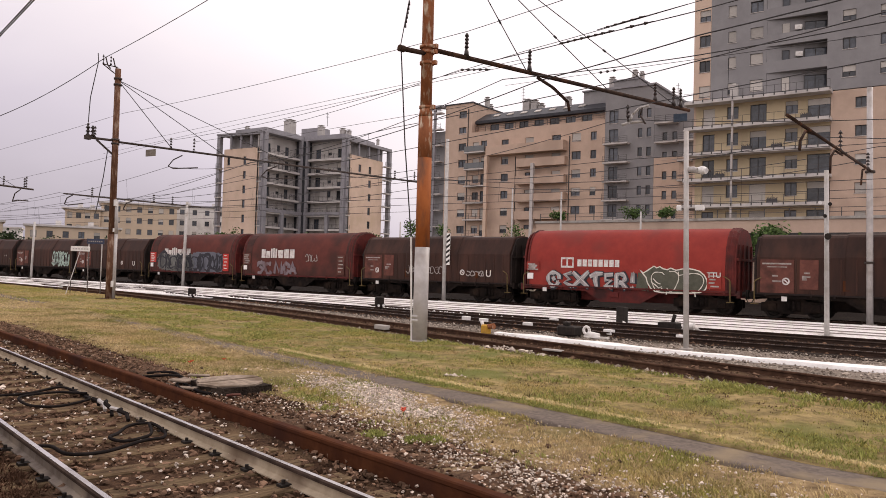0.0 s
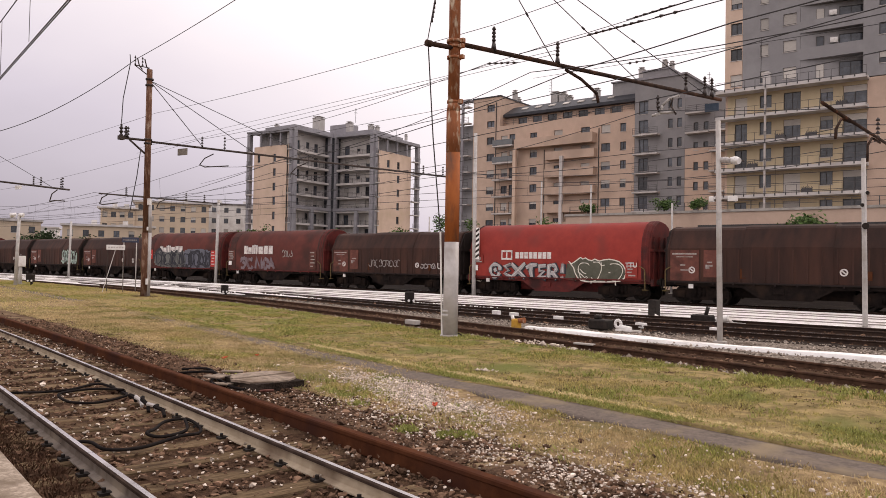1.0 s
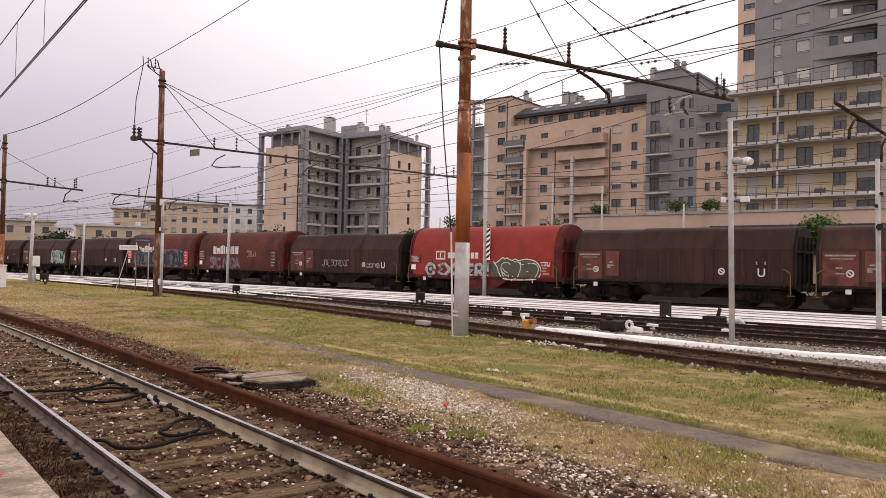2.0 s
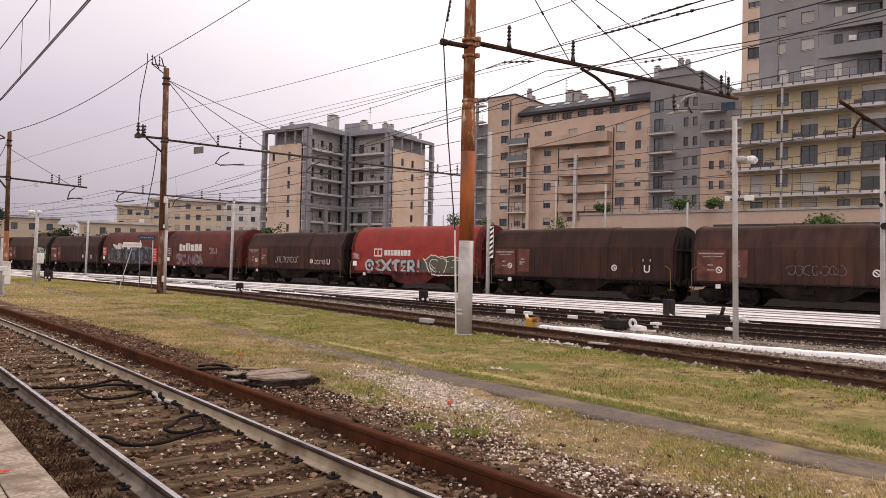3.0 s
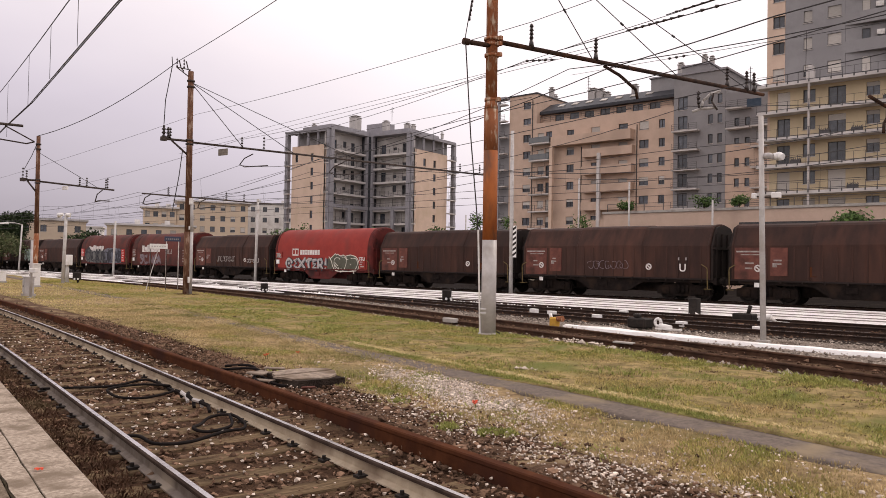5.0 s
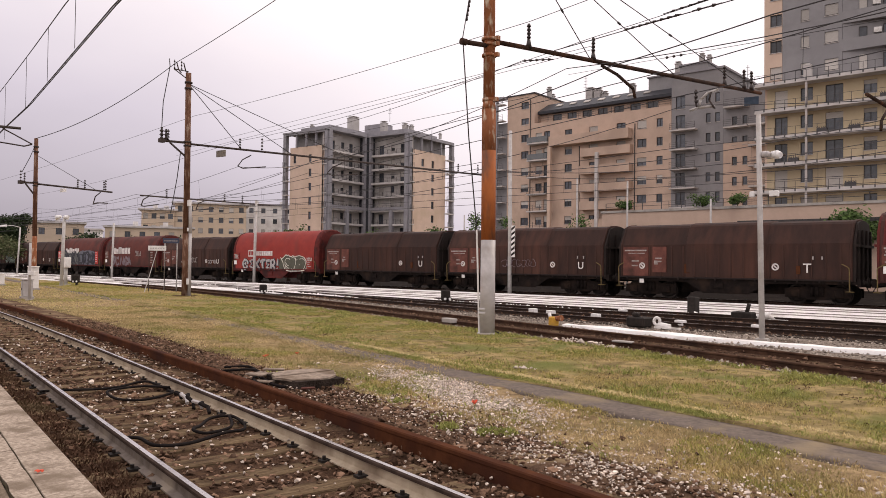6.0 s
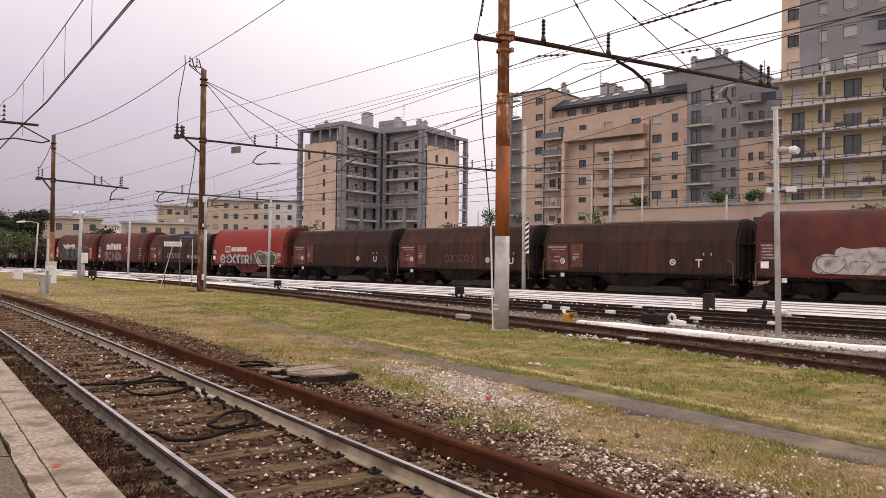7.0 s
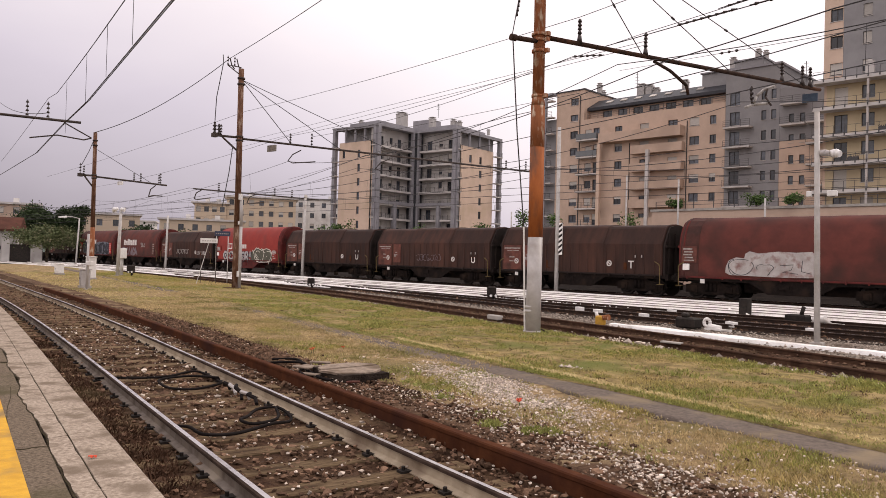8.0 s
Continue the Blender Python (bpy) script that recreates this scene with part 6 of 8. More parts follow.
    insulator(bm, (-0.29, -0.68, 7.9), (-0.24, -0.58, 8.6), 6, 0.035)
    part("insulator", bm, "insul", root)
    bm = bmesh.new()
    tube(bm, (-0.175, -0.107, 0.05), (-0.25, -0.153, 2.68), 0.024, seg=6)
    part("conduit", bm, "white_paint", root, "white conduit on the shaft")
    bm = bmesh.new()
    pipe(bm, [(0.2, 0.05, 0.12), (0.45, 0.15, -0.02), (0.9, 0.5, -0.03)], 0.02, seg=6)
    part("cable", bm, "iron", root)


def pole_q(name_label, x, y, h, r, arm_z, arm_len, stub, gear=True):
    root = empty("catenary_pole", pose(x, y, -0.1), name_label, "catenary pole", "catenary poles")
    bm = bmesh.new()
    tube(bm, (0, 0, -0.1), (0, 0, 3.2), r * 1.12, r * 1.1, seg=18)
    part("lower_shaft", bm, "pole_brown" if gear else "pole_flake", root)
    bm = bmesh.new()
    tube(bm, (0, 0, 3.2), (-0.06, 0, h), r, r * 0.85, seg=18)
    part("upper_shaft", bm, "pole_brown", root, "rust-brown shaft")
    for z in (arm_z + 0.1, arm_z - 0.1, h - 0.5, h - 0.8):
        bm = bmesh.new()
        tube(bm, (-0.04, 0, z - 0.04), (-0.04, 0, z + 0.04), r * 1.2, seg=16)
        part("collar", bm, "arm", root)
    n = N_ARM
    bm = bmesh.new()
    tube(bm, Vector((0, 0, arm_z)) + n * 0.1, Vector((0, 0, arm_z - 0.25)) + n * arm_len, 0.055, seg=8)
    part("cross_arm", bm, "arm", root, "dark tubular cross-arm")
    bm = bmesh.new()
    s0 = Vector((0, 0, arm_z + 0.05)) - n * stub
    tube(bm, s0, (0, 0, arm_z + 0.05), 0.06, seg=8)
    tube(bm, Vector((0, 0, arm_z)) - n * stub * 0.7, (0, 0, arm_z - 0.75), 0.05, seg=8)
    box(bm, s0.x - 0.12, s0.x + 0.12, s0.y - 0.12, s0.y + 0.12, s0.z - 0.1, s0.z + 0.1)
    part("bracket", bm, "arm", root, "braced stub bracket")
    for k, (d, hh) in enumerate(((-stub, 0.75), (-stub * 0.75, 0.6), (2.7, 0.55), (3.9, 0.7), (arm_len - 0.5, 0.6), (arm_len - 2.0, 0.5))):
        p = Vector((0, 0, arm_z + 0.05 - 0.25 * max(d, 0) / arm_len)) + n * d
        bm = bmesh.new()
        insulator(bm, p, p + Vector((0, 0, hh)), 4, 0.07)
        part("insulator", bm, "insul", root)
    if gear:
        # grey conduit strapped to the shaft, with two white tags
        bm = bmesh.new()
        pipe(bm, [(0.20, 0.09, 0.0), (0.19, 0.09, 3.2), (0.15, 0.08, 4.9)], 0.085, seg=10)
        cd = part("conduit", bm, "pole_grey", root, "grey cable conduit on the shaft")
        for z, sz in ((4.75, 0.16), (0.75, 0.15), (3.4, 0.09)):
            bm = bmesh.new()
            box(bm, 0.06, 0.06 + sz * 1.6, -0.07, 0.0, z - sz, z + sz, bev=0.01)
            part("tag", bm, "white_paint", cd, "white tag")
        bm = bmesh.new()
        quadbox(bm, [(0.75 * math.cos(a * 0.7854), 0.6 * math.sin(a * 0.7854)) for a in range(8)], -0.12, 0.03)
        part("footing", bm, "bed_brown", root, "low mound of dark earth at the foot")
        bm = bmesh.new()
        p = Vector((0, 0, arm_z - 0.35)) + n * 1.7
        box(bm, p.x - 0.35, p.x + 0.35, p.y - 0.03, p.y + 0.03, p.z - 0.17, p.z + 0.17)
        part("plate", bm, "pit_plate", root, "small dull grey-yellow plate")
        bm = bmesh.new()
        for sgn in (0.0, 0.35):
            pipe(bm, [Vector((-0.06, 0, h - 0.05)) - n * sgn, Vector((-0.06, 0, h + 0.12)) - n * (sgn + 0.15), Vector((-0.06, 0, h + 0.5)) - n * (sgn + 0.25)], 0.03, seg=6)
        part("head_bracket", bm, "arm", root)
        for sgn in (0.35, 0.70):
            bm = bmesh.new()
            b1 = Vector((-0.06, 0, h + 0.10)) - n * sgn
            insulator(bm, b1, b1 + Vector((0, 0, 0.5)), 3, 0.05)
            part("insulator", bm, "insul", root)
        bm = bmesh.new()
        pipe(bm, [Vector((-0.06, 0, h - 0.35)), Vector((-0.06, 0, h + 0.12)) - n * 0.72, Vector((-0.06, 0, h + 0.08))], 0.028, seg=6)
        part("head_bracket", bm, "arm", root)
        for dd in (0.0, 0.22):
            bm = bmesh.new()
            b1 = Vector((0, 0, arm_z + 0.1)) - n * (stub - dd)
            insulator(bm, b1, b1 + Vector((0, 0, 0.55)), 3, 0.12, 0.05)
            part("insulator", bm, "insul", root)
        # bent registration arms
        for d in (3.3, 8.6):
            bm = bmesh.new()
            b0 = Vector((0, 0, arm_z - 0.3)) + n * d
            pipe(bm, [b0, b0 + Vector((-0.9, 0.2, -0.15)), b0 + Vector((-1.4, 0.3, -0.45)), b0 + Vector((-1.0, 0.3, -0.6)), b0 + Vector((1.5, -0.3, -0.75))], 0.03, seg=6)
            part("registration_arm", bm, "arm", root)
        for d in (2.8, 5.6, 9.4):
            bm = bmesh.new()
            tube(bm, (-0.05, 0, h - 0.55), Vector((0, 0, arm_z - 0.05)) + n * d, 0.019, seg=4)
            part("stay", bm, "wire", root, "thin steel stay")
        bm = bmesh.new()
        q0 = Vector((0, 0, arm_z + 0.8)) - n * stub
        pipe(bm, [q0, q0 + Vector((0.05, 0.02, 1.2)), q0 + Vector((0.30, 0.2, 3.0)), q0 + Vector((0.1, 0.3, 3.45))], 0.022, seg=4)
        part("drop_cable", bm, "wire", root)
        bm = bmesh.new()
        pipe(bm, [q0 + Vector((0.45, 0.8, -1.3)), q0 + Vector((0.35, 0.7, -2.6)), q0 + Vector((0.15, 0.5, -4.4))], 0.022, seg=4)
        part("drop_cable", bm, "wire", root)
    return root


pole_p()
pole_q("tall rust-brown catenary pole with a braced arm and insulators", -32.95, 24.4, 11.45, 0.165, 7.8, 18.6, 1.3)
slim = pole_q("slim rust-brown catenary pole beside white cabinets", -46.35, 23.55, 9.1, 0.13, 6.35, 4.3, 0.8, gear=False)


def slim_gear():
    """Tag, brace, stay and registration arm of the slim pole."""
    z = 6.35
    n = N_ARM
    bm = bmesh.new()
    p = Vector((0, 0, z - 0.3)) + n * 1.5
    box(bm, p.x - 0.3, p.x + 0.3, p.y - 0.03, p.y + 0.03, p.z - 0.11, p.z + 0.11)
    part("plate", bm, "white_paint", slim, "small white tag under the arm")
    bm = bmesh.new()
    b0 = Vector((0, 0, z - 0.3)) + n * 3.6
    pipe(bm, [b0, b0 + Vector((-0.9, 0.2, -0.2)), b0 + Vector((-1.3, 0.3, -0.65)), b0 + Vector((-0.8, 0.3, -0.6)), b0 + Vector((1.3, -0.3, -0.75))], 0.035, seg=6)
    part("registration_arm", bm, "arm", slim)
    bm = bmesh.new()
    tube(bm, (0, 0, 8.1), Vector((0, 0, z - 0.2)) + n * 3.4, 0.016, seg=4)
    part("stay", bm, "wire", slim, "thin steel stay")
    bm = bmesh.new()
    pipe(bm, [Vector((0, 0, 8.9)), Vector((0, 0, 7.9)) - n * 0.35, Vector((0, 0, 7.0)) - n * 0.75], 0.02, seg=4)
    part("drop_cable", bm, "wire", slim)


slim_gear()


def near_arm():
    """The cross-arm of a pole on the platform side, above the platform track."""
    root = empty("catenary_pole", pose(-34.6, 9.2, -0.1), "rust-brown catenary pole beside the platform track with a long arm", "catenary pole", "catenary poles")
    bm = bmesh.new()
    tube(bm, (0, 0, 0), (0, 0, 9.6), 0.16, 0.13, seg=16)
    part("shaft", bm, "pole_brown", root)
    bm = bmesh.new()
    tube(bm, (0, 0, 7.18), (2.5, 6.45, 7.16), 0.055, seg=8)
    part("cross_arm", bm, "arm", root, "dark tubular cross-arm")
    bm = bmesh.new()
    pipe(bm, [(2.25, 5.85, 7.1), (2.65, 6.85, 6.55), (2.5, 6.6, 6.45), (1.9, 5.75, 6.58), (1.3, 4.9, 6.40)], 0.03, seg=6)
    part("registration_arm", bm, "arm", root)
    for x, y in ((2.02, 5.3), (1.72, 4.6)):
        bm = bmesh.new()
        insulator(bm, (x, y, 7.2), (x, y, 7.9), 4, 0.07)
        part("insulator", bm, "insul", root)


near_arm()
# wires over the sidings
wire([(-75, 33.5, 8.6), (-32.9, 24.75, 9.2), (-9.59, 17.67, 8.12), (-6.33, 16.37, 8.05), (14, 8.4, 8.4)], 0.009, 0.12)
wire([(-75, 38, 8.0), (-31.92, 26.8, 8.1), (-8.69, 19.79, 8.10), (-3.72, 17.8, 8.05), (14, 10.7, 8.3)], 0.009, 0.3)
ob, _ = wire([(-31.4, 28.0, 8.2), (-10.5, 18.98, 7.51), (-9.26, 18.49, 7.26)], 0.009, 0.35)
with_insulators(ob, [((-10.5, 18.98, 7.51), (-9.3, 18.5, 7.27), 5, 0.04)])
ob, _ = wire([(-9.25, 18.5, 7.5), (-6.54, 17.35, 7.37), (-3.22, 15.95, 7.20), (12, 9.7, 7.3)], 0.012, 0.2)
with_insulators(ob, [((-6.9, 17.5, 7.40), (-5.3, 16.83, 7.32), 8, 0.035), ((-5.0, 16.7, 7.30), (-4.3, 16.41, 7.26), 2, 0.04)])
ob, _ = wire([(-3.9, 17.87, 8.05), (-6.4, 18.88, 8.09)], 0.012, 0.0)
with_insulators(ob, [((-6.2, 18.8, 8.09), (-5.0, 18.3, 8.07), 5, 0.03)])
wire([(-75, 50, 7.2), (-30.2, 30.9, 7.45), (-8.5, 20.2, 7.3), (-3.54, 17.57, 7.2), (14, 8.3, 7.3)], 0.016, 0.45, "thick dark overhead wire")
wire([(-60, 50.5, 9.4), (-30.0, 34.0, 8.6), (-18.58, 27.71, 8.0), (-10.67, 23.36, 7.48), (-6.64, 21.15, 7.27), (-4.17, 19.79, 7.22), (16, 8.7, 7.2)], 0.014, 0.1, "thick dark overhead wire")
wire([(-46.35, 23.5, 9.0), (-33.2, 23.8, 11.8)], 0.022, 1.6, "dark feeder wire along the pole heads")
wire([(-33.2, 23.8, 11.8), (-10.4, 16.0, 11.9), (12, 8.4, 12.0)], 0.019, 0.2, "dark feeder wire along the pole heads")
for a, b in (((-29.52, 28.0, 9.03), (-14.06, 22.5, 8.37)), ((-29.51, 28.0, 8.79), (-14.06, 22.5, 8.23)), ((-21.46, 26.0, 7.74), (-13.69, 22.0, 7.09))):
    a, b = Vector(a), Vector(b)
    wire([a + (a - b) * 1.2, b + (b - a) * 0.32], 0.008, 0.0)
ob, _ = wire([(-14.8, 31.0, 10.25), (-8.02, 25.0, 8.69), (-4.61, 22.0, 7.91), (2.3, 15.9, 6.33)], 0.008, 0.0)
with_insulators(ob, [((-8.6, 25.5, 8.82), (-7.6, 24.6, 8.59), 3, 0.05)])
# over the platform track
CONTACT = [(-80, near_mid(-80) + 0.2, 5.28), (-30.0, 12.95, 5.28), (-22.3, 10.35, 5.28), (-18.2, 9.02, 5.28), (-10.0, 6.10, 5.28), (14, -1.70, 5.28)]
wire(CONTACT, 0.012, 0.0, "contact wire over the platform track", n=4)
wire([(x, y + 0.05, z + 0.03) for x, y, z in CONTACT], 0.011, 0.0, "contact wire over the platform track", n=4)
MESSENGER = [(-60, 23.5, 8.0), (-32.58, 14.5, 7.95), (-28.0, 12.75, 7.3), (-17.4, 8.73, 6.48), (-13.6, 7.35, 6.33), (0, 3.0, 6.3), (14, -1.6, 7.4)]
ob, _ = wire(MESSENGER, 0.011, 0.06, "messenger wire over the platform track with droppers")
for x, y, z in ((-24.0, 11.22, 6.9), (-18.6, 9.16, 6.53), (-15.4, 8.0, 6.38), (-12.6, 7.0, 6.28)):
    bm = bmesh.new()
    tube(bm, (x, y, z), (x, y, 5.29), 0.006, seg=3)
    part("dropper", bm, "wire", ob)
wire([(-60.6, 23.5, 12.4), (-32.5, 14.4, 7.3)], 0.016, 0.3, "thin dark steel stay wire")
catenary(t2_mid, [-120, -78, -33, -8.8, 16], 6.9, 5.45)
catenary(t3_mid, [-110, -70, -31, -7.4, 20], 6.8, 5.45)
catenary(sloped(30.4, 0.1), [-150, -100, -55, -27, -2, 30], 7.0, 5.4, r=0.015)
catenary(sloped(34.0, 0.1), [-150, -100, -55, -23, 0, 30], 7.1, 5.45, r=0.015)
catenary(sloped(37.66, 0.12316), [-150, -105, -60, -23, 0, 30], 7.2, 5.5, r=0.016)

# ================= posts and lamps =================


def round_post(label, x, y, h, r, material="galv", lean=(0.0, 0.0), category="post", name="post", z0=-0.12, group=""):
    root = empty(name, pose(x, y, z0), label, category, group)
    bm = bmesh.new()
    tube(bm, (0, 0, -0.05), (lean[0], lean[1], h - z0), r, r * 0.85, seg=14)
    part("shaft", bm, material, root)
    bm = bmesh.new()
    box(bm, -r * 2, r * 2, -r * 2, r * 2, -0.03, 0.05, bev=0.01)
    part("base_plate", bm, "concrete", root)
    return root


def horn_head(root, x, y, z, d):
    """Twin white floodlight heads on a bracket."""
    bm = bmesh.new()
    tube(bm, (x, y, z), (x + 0.55 * d, y, z + 0.02), 0.022, seg=6)
    part("bracket", bm, "arm", root)
    for k, (dx, dz, w) in enumerate(((0.14, 0.05, 0.085), (0.36, 0.03, 0.11))):
        bm = bmesh.new()
        c = Vector((x + dx * d, y - 0.05, z + dz))
        tube(bm, c + Vector((-0.13 * d, 0.02, 0.02)), c, 0.07, w, seg=12)
        tube(bm, c, c + Vector((0.10 * d, -0.05, -0.03)), w, w * 0.7, seg=12)
        part("lamp_head", bm, "pole_grey" if k == 0 else "lamp_white", root, "floodlight head")


lp = round_post("slim galvanised lamp post with white floodlight heads", -4.24, 20.0, 5.5, 0.072, lean=(-0.10, -0.02), category="lamp post", name="lamp_post", group="lamp posts")
horn_head(lp, -0.02, -0.02, 4.55, 1)
bm = bmesh.new()
tube(bm, (-0.25, 0, 3.62), (0.32, 0, 3.56), 0.02, seg=6)
part("bracket", bm, "arm", lp)
for dx in (-0.24, 0.22, 0.32):
    bm = bmesh.new()
    box(bm, dx - 0.06, dx + 0.06, -0.08, 0.06, 3.56, 3.70, bev=0.015)
    part("camera_housing", bm, "lamp_white", lp, "small white housing")
lp = round_post("slim galvanised lamp post with round black signals", -1.52, 28.9, 5.55, 0.085, lean=(-0.08, 0), category="lamp post", name="lamp_post", group="lamp posts")
for dz, dx in ((3.4, 0.0), (4.55, -0.25), (4.5, 0.05), (4.1, -0.1)):
    bm = bmesh.new()
    tube(bm, (dx, -0.08, dz), (dx, -0.18, dz), 0.11 if dz < 4 else 0.06, seg=14)
    part("signal_head", bm, "iron" if dz < 4.52 else "lamp_white", lp)

bp = round_post("tall galvanised catenary post with long dark bracket arms", -0.33, 36.2, 9.95, 0.135, "pole_grey", (-0.10, 0), "catenary pole", "catenary_post", 0.0, "catenary poles")
bm = bmesh.new()
tube(bm, (0, -0.1, 6.4), (-1.6, -16.6, 5.65), 0.05, 0.042, seg=8)
part("bracket_arm", bm, "arm_rust", bp, "long dark bracket arm")
for pts in ([(-0.78, -7.7, 5.98), (-0.95, -9.0, 5.95), (-1.02, -9.8, 5.6), (-1.02, -9.9, 5.1)], [(-1.3, -12.7, 5.85), (-1.42, -13.8, 5.75), (-1.48, -14.6, 5.35), (-1.48, -14.7, 5.1)], [(-0.15, -2.0, 6.3), (-0.28, -2.9, 6.1), (-0.32, -3.1, 5.5)]):
    bm = bmesh.new()
    pipe(bm, pts, 0.035, seg=8)
    part("registration_arm", bm, "arm_rust", bp)
for y in (-1.2, -8.2):
    bm = bmesh.new()
    insulator(bm, (-0.1 * abs(y), y, 6.4 + y * 0.045), (-0.1 * abs(y), y, 7.1 + y * 0.045), 5, 0.07)
    part("insulator", bm, "insul", bp)
for z in (6.4, 2.6):
    bm = bmesh.new()
    tube(bm, (-0.05, 0, z - 0.05), (-0.05, 0, z + 0.05), 0.19, seg=14)
    part("collar", bm, "arm", bp)

sp = round_post("galvanised catenary post with a striped warning board", -22.22, 38.9, 9.6, 0.125, "galv", (-0.06, 0), "catenary pole", "catenary_post", 0.0, "catenary poles")
board = bmesh.new()
box(board, 0.16, 0.40, -0.16, -0.13, 2.15, 4.0)
bd = part("warning_board", board, "white_paint", sp, "white board with black stripes")
for k in range(6):
    bm = bmesh.new()
    z = 2.2 + 0.3 * k
    vs = [bm.verts.new((x, yy, zz)) for yy in (-0.168, -0.155) for x, zz in ((0.165, z), (0.395, z + 0.16), (0.395, z + 0.30), (0.165, z + 0.14))]
    for q in ((0, 1, 2, 3), (7, 6, 5, 4), (0, 4, 5, 1), (1, 5, 6, 2), (2, 6, 7, 3), (3, 7, 4, 0)):
        bm.faces.new([vs[i] for i in q])
    part("stripe", bm, "iron", bd)

pp = round_post("slim pale catenary post", -47.5, 41.7, 6.7, 0.12, "galv", (0.06, 0.05), "catenary pole", "catenary_post", 0.0, "catenary poles")
bm = bmesh.new()
tube(bm, (0.15, 1.4, 6.38), (-1.15, -9.6, 6.36), 0.055, seg=6)
part("bracket_arm", bm, "arm", pp, "long dark bracket arm over the through tracks")
for d in (9.0, 4.6):
    bm = bmesh.new()
    pipe(bm, [(-0.12 * d, -d, 6.3), (-0.12 * d - 0.9, -d + 0.2, 6.15), (-0.12 * d - 1.3, -d + 0.3, 5.75), (-0.12 * d - 0.8, -d + 0.2, 5.65), (-0.12 * d + 1.2, -d, 5.7)], 0.04, seg=6)
    part("registration_arm", bm, "arm", pp)
for d in (7.6, 2.8, 1.2):
    bm = bmesh.new()
    insulator(bm, (-0.12 * d, -d, 6.4), (-0.12 * d, -d, 7.0), 4, 0.09)
    part("insulator", bm, "insul", pp)
round_post("slim pale catenary post", -69.97, 43.2, 5.4, 0.11, "galv", (0.1, 0.05), "catenary pole", "catenary_post", 0.0, "catenary poles")
lp = round_post("pale street lamp with a curved arm beside the line", -94.0, 45.8, 5.6, 0.10, "galv", (0.1, 0.2), "lamp post", "lamp_post", 0.0, "lamp posts")
bm = bmesh.new()
pipe(bm, [(0.1, 0.2, 5.55), (-0.5, -0.4, 5.75), (-1.0, -1.0, 5.75)], 0.05, seg=8)
part("lamp_arm", bm, "galv", lp)
bm = bmesh.new()
tube(bm, (-0.9, -0.9, 5.72), (-1.5, -1.6, 5.66), 0.16, 0.10, seg=10)
part("lamp_head", bm, "lamp_white", lp, "white lamp head")
lp = round_post("grey post with two white lamp heads", -51.2, 27.9, 4.6, 0.12, "galv", (0.05, 0.08), "lamp post", "lamp_post", -0.12, "lamp posts")
for dx, dy in ((-0.35, -0.3), (0.3, 0.25)):
    bm = bmesh.new()
    tube(bm, (dx * 0.2, dy * 0.2, 4.78), (dx * 0.95, dy * 0.95, 4.70), 0.09, 0.16, seg=12)
    part("lamp_head", bm, "lamp_white", lp, "white lamp head")
lp = round_post("short pale post with a white box", -53.2, 29.3, 1.3, 0.13, "galv", category="signal post", name="signal_post")
bm = bmesh.new()
box(bm, -0.3, 0.3, -0.22, 0.22, 1.25, 2.0, bev=0.03)
part("signal_box", bm, "white_paint", lp, "white box with small round openings")


def sign_board():
    root = empty("sign", pose(-38.95, 26.35, -0.12, 0, 0, 48), "white station sign board on two thin legs", "sign")
    bm = bmesh.new()
    box(bm, -0.06, 0.92, -0.025, 0.025, 2.40, 2.68, bev=0.008)
    part("board", bm, "white_paint", root, "white sign board")
    bm = bmesh.new()
    for k in range(6):
        box(bm, 0.04 + 0.14 * k, 0.13 + 0.14 * k, -0.031, -0.025, 2.50, 2.57)
    part("lettering_bar", bm, "galv", root, "faint unreadable lettering")
    for pts in ([(0.0, 0, 0), (0.0, 0, 2.40)], [(0.86, 0, 0), (0.86, 0, 2.40)], [(-0.1, -0.9, 0), (0.42, -0.02, 2.40)]):
        bm = bmesh.new()
        pipe(bm, pts, 0.022, seg=6)
        part("leg", bm, "galv" if pts[0][1] < 0 else "arm", root)


sign_board()
bs = empty("sign", pose(-40.6, 28.4, -0.12, 0, 0, 46), "dull blue station sign on a thin post", "sign")
bm = bmesh.new()
box(bm, 0, 0.95, -0.03, 0.03, 2.90, 3.2, bev=0.008)
part("board", bm, "blue_sign", bs, "blue sign board")
bm = bmesh.new()
for k in range(7):
    box(bm, 0.08 + 0.115 * k, 0.16 + 0.115 * k, -0.034, -0.03, 3.01, 3.08)
part("lettering_bar", bm, "letter_dull", bs, "pale unreadable lettering")
for x in (0.12, 0.83):
    bm = bmesh.new()
    tube(bm, (x, 0, 0), (x, 0, 2.90), 0.03, seg=8)
    part("leg", bm, "galv", bs)


